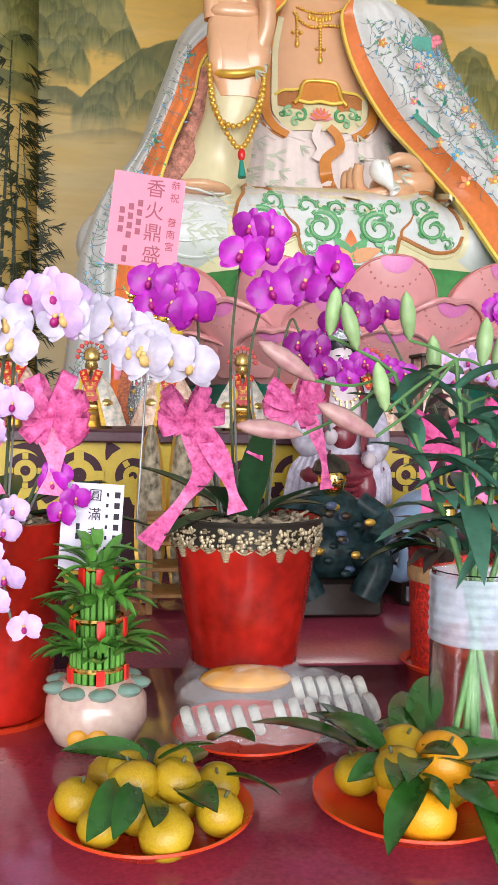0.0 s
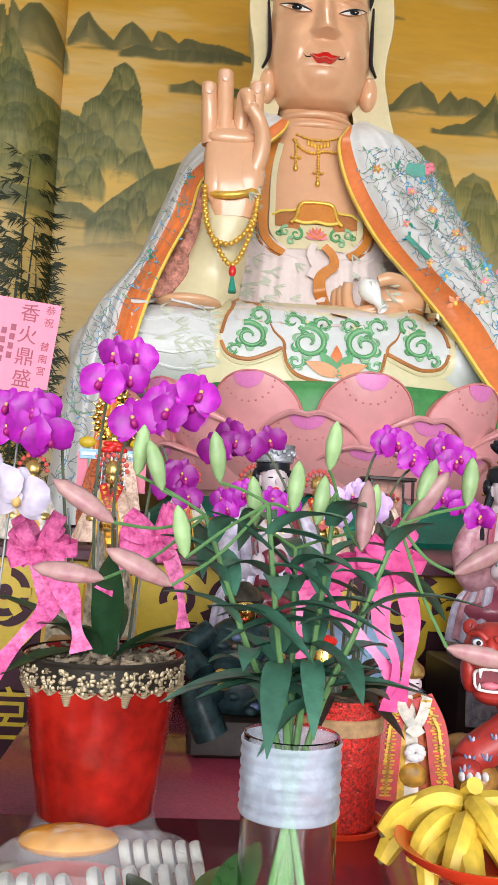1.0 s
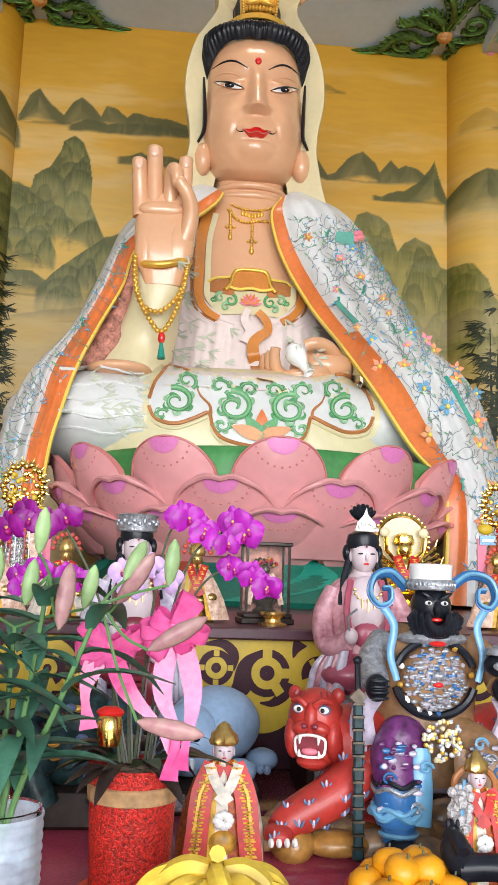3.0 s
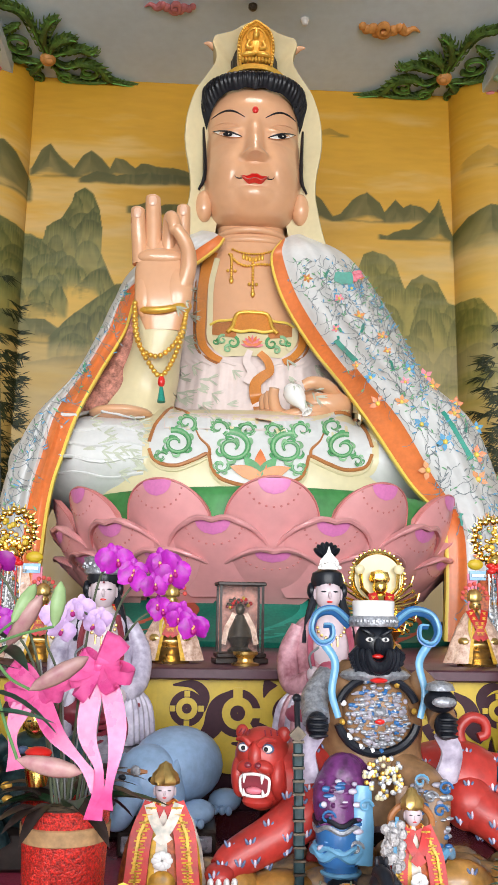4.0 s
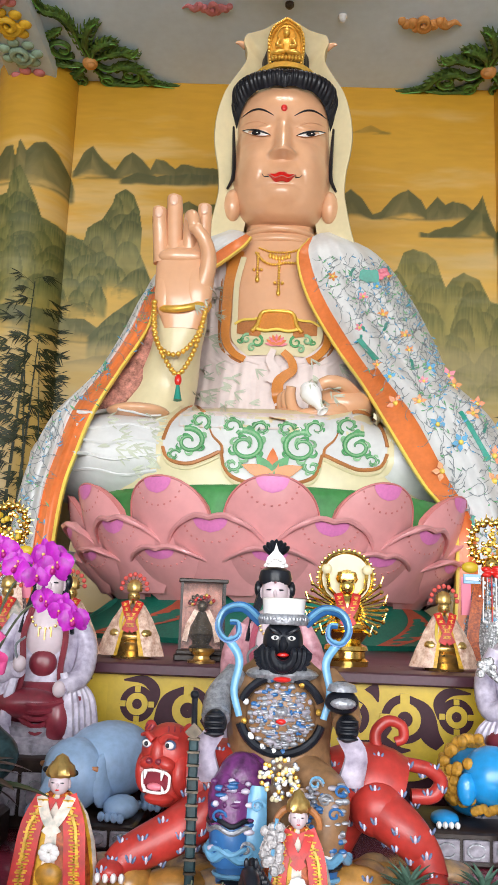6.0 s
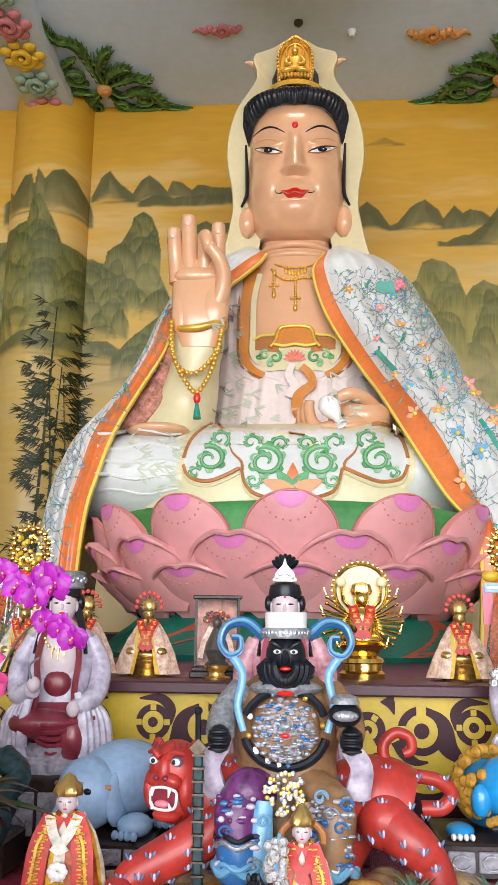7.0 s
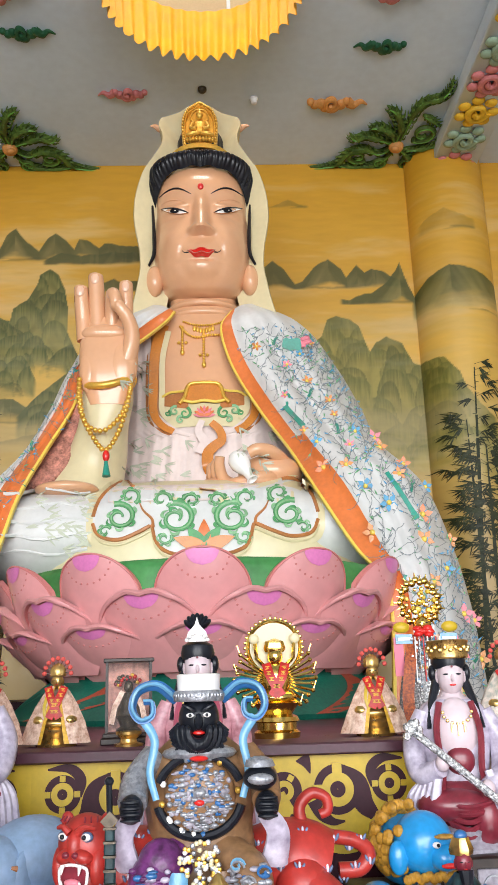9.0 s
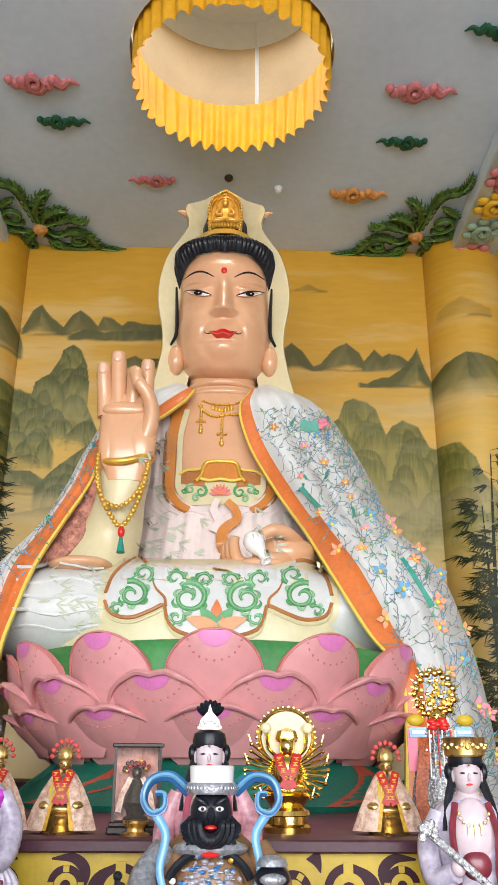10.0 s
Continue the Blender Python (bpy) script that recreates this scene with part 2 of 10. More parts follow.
def spline(pts, n=8, closed=False):
    """Catmull-Rom through the points."""
    p = [Vector(q) for q in pts]
    out, k = [], len(p)
    last = k if closed else k - 1
    for i in range(last):
        a = p[(i - 1) % k] if closed or i else p[0] * 2 - p[1]
        b, c = p[i], p[(i + 1) % k]
        d = p[(i + 2) % k] if closed or i + 2 < k else p[-1] * 2 - p[-2]
        for j in range(n):
            t = j / n
            out.append(0.5 * ((2 * b) + (c - a) * t + (2 * a - 5 * b + 4 * c - d) * t * t + (3 * b - a - 3 * c + d) * t ** 3))
    if not closed:
        out.append(p[-1])
    return out


def smooth_rows(rows, nu, nv):
    """A patch through control rows, refined both ways."""
    fine = [spline(r, nu) for r in rows]
    cols = [spline([r[j] for r in fine], nv) for j in range(len(fine[0]))]
    return [[c[i] for c in cols] for i in range(len(cols[0]))]


CX = 1.33
TABLE_Z = 0.86
TIER_Z = 1.33
CEIL_Z = 8.08
WALL_Y = 9.73

# ---- the hall ----
Shape().box((CX, 2, -0.06), (14, 16, 0.12), FLOORM).obj("floor", "grey tiled temple hall floor under the altar", "floor", kind="structure")
Shape().grid([[(-200, -200, -0.2), (200, -200, -0.2)], [(-200, 200, -0.2), (200, 200, -0.2)]], FLOORM).obj("ground", "grey paved ground outside the hall", "ground", kind="structure")
Shape().box((CX, WALL_Y + 0.15, 4.1), (14, 0.3, 8.2), MURAL).obj("wall_north", "back wall painted with an ochre landscape mural", "wall", kind="structure")
Shape().box((-5.6, 2.8, 4.1), (0.3, 13.6, 8.2), PLASTER).obj("wall_west", "plain plastered side wall of the hall", "wall", kind="structure")
Shape().box((8.2, 2.8, 4.1), (0.3, 13.6, 8.2), PLASTER).obj("wall_east", "plain plastered side wall of the hall", "wall", kind="structure")
Shape().box((CX, -4.1, 7.45), (14, 0.3, 1.5), PLASTER).obj("wall_south", "plastered lintel over the open temple front", "wall", kind="structure")


def ceiling():
    """The ceiling slab with a round opening, and the drum above it."""
    cx, cy, r, n = 1.375, 6.42, 1.0, 64
    s = Shape()
    x0, x1, y0, y1 = -5.7, 8.4, -4.2, 9.9
    ring, edge = [], []
    for i in range(n):
        a = 2 * math.pi * (i + 0.5) / n
        c, q = math.cos(a), math.sin(a)
        ring.append((cx + r * c, cy + r * q))
        k = min((x1 - cx) / c if c > 0 else (x0 - cx) / c, (y1 - cy) / q if q > 0 else (y0 - cy) / q)
        edge.append((cx + k * c, cy + k * q))
    s.grid([[(*p, CEIL_Z) for p in ring], [(*p, CEIL_Z) for p in edge]], CEIL, close_u=True)
    s.grid([[(*p, CEIL_Z + 0.3) for p in ring], [(*p, CEIL_Z + 0.3) for p in edge]], CEIL, close_u=True)
    s.grid([[(*p, CEIL_Z) for p in ring], [(*p, CEIL_Z + 0.3) for p in ring]], CEIL, close_u=True)
    s.obj("ceiling", "off-white painted concrete ceiling with a round light well", "ceiling", kind="structure")
    drum = mat("beige_drum_plaster", (0.50, 0.40, 0.25), 0.7, var=0.1, scale=2)
    d = Shape()
    d.lathe([(r, 0.3), (r, 1.12)], (cx, cy, CEIL_Z), drum, seg=48)
    # White upper drum and lid: the skylight's brightness put into the colour.
    d.lathe([(r, 1.12), (r, 1.5), (0.001, 1.5)], (cx, cy, CEIL_Z), CEIL, seg=48)
    d.tube([(cx + 0.28, cy + r - 0.03, CEIL_Z + 0.3), (cx + 0.28, cy + r - 0.03, CEIL_Z + 1.5)], 0.025, CEIL)
    d.obj("light_well", "beige plastered drum of the round ceiling light well, top coloured white as skylit", "light well", kind="structure")
    cur = Shape()
    yel = mat("yellow_pleated_fabric", (0.86, 0.43, 0.010), 0.6, var=0.12, scale=6, fine=80)
    rows = []
    for i in range(7):
        t = i / 6
        row = []
        for j in range(360):
            a = 2 * math.pi * j / 360
            pl = math.sin(a * 41 + 0.8 * math.sin(a * 7)) * (0.008 + 0.022 * t)
            rr = r - 0.035 + pl - 0.03 * t
            zz = CEIL_Z + 0.29 - t * (0.61 + 0.03 * math.sin(a * 41 + 1.0))
            row.append((cx + rr * math.cos(a), cy + rr * math.sin(a), zz))
        rows.append(row)
    cur.grid(rows, yel, close_u=True)
    c = cur.obj("pleated_valance", "yellow pleated fabric valance hanging round the ceiling opening", "valance", sharp=80)
    return c


ceiling()

for sx, nm in ((-1.76, "beam_west"), (4.55, "beam_east")):
    Shape().box((sx, 2.75, CEIL_Z - 0.11), (0.58, 13.6, 0.22), CEIL, bev=0.01).obj(nm, "white painted ceiling beam with relief clouds", "beam", kind="structure")


# ---- the mural: landscape painted over the back wall and its two round columns ----
COLUMNS = (-1.78, 4.46)
COL_R = 0.5


def wall_face(x):
    """Depth of the painted face at x: the wall or the round of a column."""
    for c in COLUMNS:
        if abs(x - c) < COL_R:
            return WALL_Y + 0.02 - math.sqrt(COL_R ** 2 - (x - c) ** 2)
    return WALL_Y


class Brush:
    """Paints layer over layer on points (U, Z) of the mural."""
    lattice = np.random.RandomState(12).rand(256, 256)

    def __init__(self, U, Z):
        self.U, self.Z = U, Z
        k = np.clip((Z - 3.0) / 5.1, 0, 1)
        stops = (0.0, 0.25, 0.4, 0.5, 0.62, 0.8, 1.0)
        cols = ((0.44, 0.29, 0.085), (0.54, 0.35, 0.085), (0.64, 0.40, 0.085), (0.70, 0.42, 0.075), (0.66, 0.37, 0.05), (0.66, 0.36, 0.035), (0.62, 0.32, 0.022))
        self.col = np.stack([np.interp(k, stops, [c[i] for c in cols]) for i in range(3)], -1)

    def noise(self, x, y, octaves=5, seed=0):
        out, amp, tot = 0.0, 1.0, 0.0
        for o in range(octaves):
            xx, yy = x * 2 ** o + 17.3 * seed + 100, y * 2 ** o + 9.1 * seed + 100
            i, j = np.floor(xx).astype(int), np.floor(yy).astype(int)
            f, g = xx - i, yy - j
            f, g = f * f * (3 - 2 * f), g * g * (3 - 2 * g)
            q = self.lattice
            a, b = q[i % 256, j % 256], q[(i + 1) % 256, j % 256]
            c, d = q[i % 256, (j + 1) % 256], q[(i + 1) % 256, (j + 1) % 256]
            out = out + amp * ((a * (1 - f) + b * f) * (1 - g) + (c * (1 - f) + d * f) * g)
            tot += amp
            amp *= 0.55
        return out / tot

    @staticmethod
    def step(x, a, b):
        t = np.clip((x - a) / (b - a), 0, 1)
        return t * t * (3 - 2 * t)

    def lay(self, colour, alpha):
        alpha = np.clip(alpha, 0, 1)[..., None]
        self.col = self.col * (1 - alpha) + np.asarray(colour) * alpha

    def mist(self, seed, low, high, colour, strength, z0, z1):
        """Drawn-out pale cloud bands between two heights."""
        n = self.noise(self.U * 0.55, self.Z * 3.2 + 0.3 * self.noise(self.U * 2, self.Z * 2, 3, seed), 5, seed)
        self.lay(colour, strength * self.step(n, low, high) * self.step(self.Z, z0, z0 + 0.4) * (1 - self.step(self.Z, z1 - 0.4, z1)))

    def hills(self, ridge, base, seed, dark=(0.085, 0.092, 0.026), lite=(0.26, 0.225, 0.075), fade=0.35, rough=0.03, strength=0.95, shore=True):
        """A range under a ridge line: dark along its crest, streaked down its slopes, dissolving at its foot."""
        xs, zs = [p[0] for p in ridge], [p[1] for p in ridge]
        U, Z = self.U, self.Z
        top = np.interp(U, xs, zs) + rough * (self.noise(U * 7, U * 0 + seed, 4, seed) - 0.5) * 2
        d = top - Z
        rel = (Z - base) / np.maximum(0.08, top - base)
        ends = self.step(U, xs[0], xs[0] + 0.06) * (1 - self.step(U, xs[-1] - 0.06, xs[-1]))
        slope = np.gradient(top, axis=-1) / np.maximum(1e-4, np.gradient(U, axis=-1))
        streak = self.noise((U - 0.55 * np.sign(slope) * Z) * 7, Z * 1.6, 4, seed + 3)
        k = np.clip(self.step(d, 0.0, 0.42) * 0.75 + (streak - 0.5) * 1.5, 0, 1)
        colour = np.asarray(dark) * (1 - k[..., None]) + np.asarray(lite) * k[..., None]
        n = self.noise(U * 3, Z * 9, 4, seed + 5) - 0.5
        a = self.step(d, 0.0, 0.014) * self.step(rel + n * 0.35, 0.0, fade) * ends
        self.lay(colour, a * strength)
        if shore:
            line = np.exp(-((Z - base - 0.03 - 0.03 * n) / 0.018) ** 2) * self.step(self.noise(U * 2.2, Z * 14, 4, seed + 8), 0.45, 0.6)
            self.lay(dark, line * ends * 0.6)
        return a

    def mounds(self, within, x0, x1, z0, z1, count, seed, size=1.0, dark=(0.07, 0.085, 0.022), lite=(0.28, 0.25, 0.07)):
        """Rounded wooded knolls heaped one before another inside a painted mass."""
        rng = random.Random(seed)
        spots = sorted(((rng.uniform(x0, x1), rng.uniform(z0, z1)) for _ in range(count)), key=lambda p: -p[1])
        xs, zs = self.U[0], self.Z[:, 0]
        for k, (cx, cz) in enumerate(spots):
            w, h = size * rng.uniform(0.10, 0.24), size * rng.uniform(0.16, 0.38)
            i0, i1 = np.searchsorted(zs, cz - 0.05), np.searchsorted(zs, cz + h * 1.15)
            j0, j1 = np.searchsorted(xs, cx - w), np.searchsorted(xs, cx + w)
            if i1 - i0 < 2 or j1 - j0 < 2:
                continue
            U, Z = self.U[i0:i1, j0:j1], self.Z[i0:i1, j0:j1]
            a = np.clip((U - cx) / w, -1, 1)
            lean = rng.uniform(-0.35, 0.35)
            top = cz + h * np.maximum(0, 1 - np.abs(a) ** 2.3) ** 0.55 * (1 + lean * a * 0.5) + 0.012 * (self.noise(U * 30, U * 0 + k, 2, k) - 0.5)
            v = (top - Z) / h
            n = self.noise((U - 0.4 * a * Z) * 16, Z * 4, 3, seed)
            q = np.clip(v * 1.1 + (n - 0.5) * 0.9, 0, 1)[..., None]
            tone = rng.uniform(0.85, 1.15)
            colour = (np.asarray(dark) * (1 - q) + np.asarray(lite) * q) * tone
            al = self.step(v, 0.0, 0.05) * (1 - self.step(v, 0.35, 1.0)) * 0.85 * within[i0:i1, j0:j1]
            al = np.clip(al, 0, 1)[..., None]
            self.col[i0:i1, j0:j1] = self.col[i0:i1, j0:j1] * (1 - al) + colour * al

    def landscape(self):
        U, Z = self.U, self.Z
        self.mist(1, 0.50, 0.72, (0.76, 0.54, 0.22), 0.6, 6.0, 7.95)
        self.mist(2, 0.48, 0.70, (0.70, 0.50, 0.22), 0.6, 4.6, 6.6)
        far = dict(dark=(0.095, 0.10, 0.034), lite=(0.24, 0.20, 0.07), fade=0.3)
        # hills over the water, west column and west wall
        self.hills([(-2.4, 6.72), (-2.26, 6.82), (-2.14, 6.68), (-1.98, 6.9), (-1.89, 6.92), (-1.85, 6.75), (-1.81, 7.0), (-1.72, 6.84), (-1.64, 6.95), (-1.52, 6.99), (-1.39, 6.89), (-1.27, 6.7), (-1.2, 6.5)], 6.38, 21, **far)
        self.hills([(-1.3, 6.82), (-1.25, 6.86), (-1.15, 7.08), (-1.04, 7.18), (-0.89, 7.0), (-0.74, 6.86), (-0.64, 7.02), (-0.54, 7.11), (-0.39, 7.0), (-0.3, 6.88), (-0.24, 7.02), (-0.14, 7.0), (0.01, 6.9), (0.08, 6.98), (0.19, 6.94), (0.6, 6.9), (1.0, 6.75)], 6.72, 22, **far)
        self.hills([(-0.7, 6.72), (-0.45, 6.84), (-0.2, 6.8), (0.2, 6.84), (0.8, 6.8)], 6.66, 23, **far)
        self.hills([(-0.1, 6.38), (0.06, 6.41), (0.2, 6.48), (0.32, 6.41), (0.5, 6.44), (0.8, 6.4)], 6.28, 24, fade=0.3)
        # east wall and column
        self.hills([(2.12, 7.45), (2.3, 7.5), (2.42, 7.555), (2.58, 7.48), (2.7, 7.45)], 7.43, 25, strength=0.45, lite=(0.5, 0.33, 0.08))
        self.hills([(1.8, 6.45), (2.01, 6.54), (2.19, 6.70), (2.33, 6.57), (2.46, 6.37), (2.56, 6.40), (2.7, 6.58), (2.89, 6.72), (3.05, 6.57), (3.11, 6.44), (3.25, 6.62), (3.35, 6.51), (3.44, 6.57), (3.56, 6.53), (3.72, 6.44), (3.9, 6.4)], 6.28, 26, **far)
        self.hills([(3.0, 6.13), (3.2, 6.17), (3.43, 6.25), (3.62, 6.38), (3.74, 6.54), (3.8, 6.66), (3.87, 6.40), (3.93, 6.24), (4.02, 6.05)], 6.07, 27, fade=0.2)
        self.hills([(3.9, 5.98), (3.95, 6.14), (4.08, 6.29), (4.3, 6.38), (4.47, 6.36), (4.69, 6.27), (4.96, 6.2)], 5.76, 28, fade=0.5)
        self.hills([(4.0, 7.0), (4.15, 7.1), (4.3, 7.16), (4.5, 7.05), (4.7, 6.98)], 6.85, 29, strength=0.3, lite=(0.6, 0.38, 0.1))
        # cliffs and wooded masses, west
        cliff = dict(dark=(0.085, 0.098, 0.026), lite=(0.29, 0.25, 0.065), shore=False)
        m = self.hills([(-2.6, 6.2), (-2.25, 6.24), (-2.11, 6.24), (-1.91, 6.3), (-1.86, 6.58), (-1.78, 6.65), (-1.68, 6.47), (-1.56, 6.22), (-1.45, 5.9), (-1.3, 5.3)], 4.4, 31, fade=0.5, **cliff)
        self.mounds(m, -2.4, -1.4, 4.6, 6.45, 60, 41)
        m = self.hills([(-1.16, 5.6), (-1.06, 5.9), (-1.03, 6.08), (-0.86, 6.2), (-0.74, 6.42), (-0.71, 6.55), (-0.59, 6.60), (-0.48, 6.53), (-0.4, 6.34), (-0.36, 6.11), (-0.40, 5.89), (-0.31, 5.66), (-0.22, 5.44), (-0.1, 5.2), (0.1, 5.0)], 5.1, 32, fade=0.25, **cliff)
        self.mounds(m, -1.05, -0.2, 5.2, 6.4, 34, 42)
        m = self.hills([(-1.9, 6.0), (-1.74, 6.06), (-1.38, 6.01), (-1.2, 5.98), (-1.02, 5.9), (-0.94, 5.67), (-0.82, 5.38), (-0.7, 5.1)], 4.86, 33, fade=0.35, **cliff)
        self.mounds(m, -1.8, -0.8, 4.9, 5.8, 46, 43)
        self.hills([(-2.4, 4.7), (-1.9, 4.9), (-1.25, 4.92), (-0.97, 4.91), (-0.72, 4.72), (-0.6, 4.66)], 4.58, 34, fade=0.5)
        m = self.hills([(-0.95, 4.66), (-0.83, 4.8), (-0.63, 5.01), (-0.36, 5.22), (-0.16, 5.37), (0.2, 5.5), (0.5, 5.4)], 4.3, 35, fade=0.6, **cliff)
        self.mounds(m, -0.7, 0.2, 4.4, 5.1, 18, 44)
        self.hills([(-1.3, 4.35), (-0.9, 4.42), (-0.5, 4.5), (-0.1, 4.45)], 4.3, 36, fade=0.9, strength=0.6)
        # wooded masses, east
        near = dict(dark=(0.115, 0.115, 0.022), lite=(0.33, 0.27, 0.06), shore=False)
        m = self.hills([(2.3, 5.2), (2.6, 5.5), (2.76, 5.66), (2.84, 5.89), (2.95, 5.94), (3.13, 5.88), (3.23, 5.78), (3.29, 5.59), (3.36, 5.4), (3.5, 5.2)], 3.6, 37, fade=0.5, **near)
        self.mounds(m, 2.4, 3.4, 4.4, 5.6, 30, 45, 1.25, near["dark"], near["lite"])
        m = self.hills([(3.3, 5.3), (3.35, 5.44), (3.43, 5.56), (3.57, 5.63), (3.75, 5.56), (3.87, 5.3), (4.0, 5.24), (4.14, 5.23), (4.3, 5.01), (4.36, 4.8), (4.5, 4.6), (4.7, 4.4)], 3.5, 38, fade=0.5, **near)
        self.mounds(m, 3.3, 4.35, 4.0, 5.3, 46, 46, 1.25, near["dark"], near["lite"])
        # grey mist at the foot of the hills
        self.mist(4, 0.44, 0.66, (0.46, 0.36, 0.17), 0.4, 3.2, 4.9)
        self.mist(6, 0.50, 0.70, (0.40, 0.38, 0.20), 0.18, 4.6, 6.2)
        grain = 1 + 0.16 * (self.noise(U * 4, Z * 24, 4, 9) - 0.5) + 0.22 * (self.noise(U * 0.8, Z * 0.8, 4, 10) - 0.5)
        self.col *= grain[..., None]
        return np.clip(self.col, 0.0, 1.0)


def painted_sheet(name, xs, zs, depth, label, category):
    """A fine grid over (x, z), its colours laid on by the brush."""
    U, Z = np.meshgrid(np.asarray(xs, float), np.asarray(zs, float))
    Y = np.broadcast_to(np.asarray(depth, float), U.shape)
    nr, nc = U.shape
    idx = np.arange(nr * nc).reshape(nr, nc)
    quads = np.stack([idx[:-1, :-1], idx[:-1, 1:], idx[1:, 1:], idx[1:, :-1]], -1).reshape(-1, 4)
    me = bpy.data.meshes.new(name)
    me.vertices.add(nr * nc)
    me.vertices.foreach_set("co", np.stack([U, Y, Z], -1).astype(np.float32).ravel())
    me.loops.add(quads.size)
    me.loops.foreach_set("vertex_index", quads.astype(np.int32).ravel())
    me.polygons.add(len(quads))
    me.polygons.foreach_set("loop_start", np.arange(0, quads.size, 4, dtype=np.int32))
    me.update(calc_edges=True)
    me.polygons.foreach_set("use_smooth", [True] * len(quads))
    at = me.color_attributes.new("brushwork", "FLOAT_COLOR", "POINT")
    rgb = Brush(U, Z).landscape()
    at.data.foreach_set("color", np.concatenate([rgb, np.ones((nr, nc, 1))], -1).astype(np.float32).ravel())
    me.materials.append(PAINT)
    me.validate()
    return tagged(new(name, me), label, category, kind="structure")


heights = np.concatenate([[0.0, 1.2], np.arange(2.4, CEIL_Z, 0.0125), [CEIL_Z - 0.003]])
painted_sheet("mural", np.concatenate([[-5.4, -4.0], np.arange(-2.7, 5.2, 0.0125), [6.5, 8.0]]), heights, WALL_Y - 0.004, "ochre mural of misty green hills and water on the back wall", "mural")
for c, nm in zip(COLUMNS, ("column_west", "column_east")):
    xs = c + COL_R * np.sin(np.linspace(-math.pi / 2, math.pi / 2, 110))
    painted_sheet(nm, xs, heights, [wall_face(min(max(x, c - COL_R + 1e-5), c + COL_R - 1e-5)) for x in xs], "round column painted over with the ochre mural", "column")

# ---- altar tables ----


def altar_table(x0, y0, y1, label):
    x1 = CX + 3.5
    w = x1 - x0
    t = thing("altar_table", ((x0 + x1) / 2, (y0 + y1) / 2, 0), label, "altar table", "altar tables")
    d = y1 - y0
    part("tabletop", Shape().box((0, 0, TABLE_Z - 0.03), (w, d, 0.06), TABLE, bev=0.004).mesh("tabletop"), t)
    part("body", Shape().box((0, 0, TABLE_Z / 2 - 0.03), (w - 0.1, d - 0.04, TABLE_Z - 0.06), PURPLE).mesh("body"), t)
    return t


altar_table(CX - 3.5, 0.55, 1.812, "polished maroon granite altar table covered with offerings")
altar_table(-0.083, 1.822, 2.945, "polished maroon granite altar table carrying deity statues")


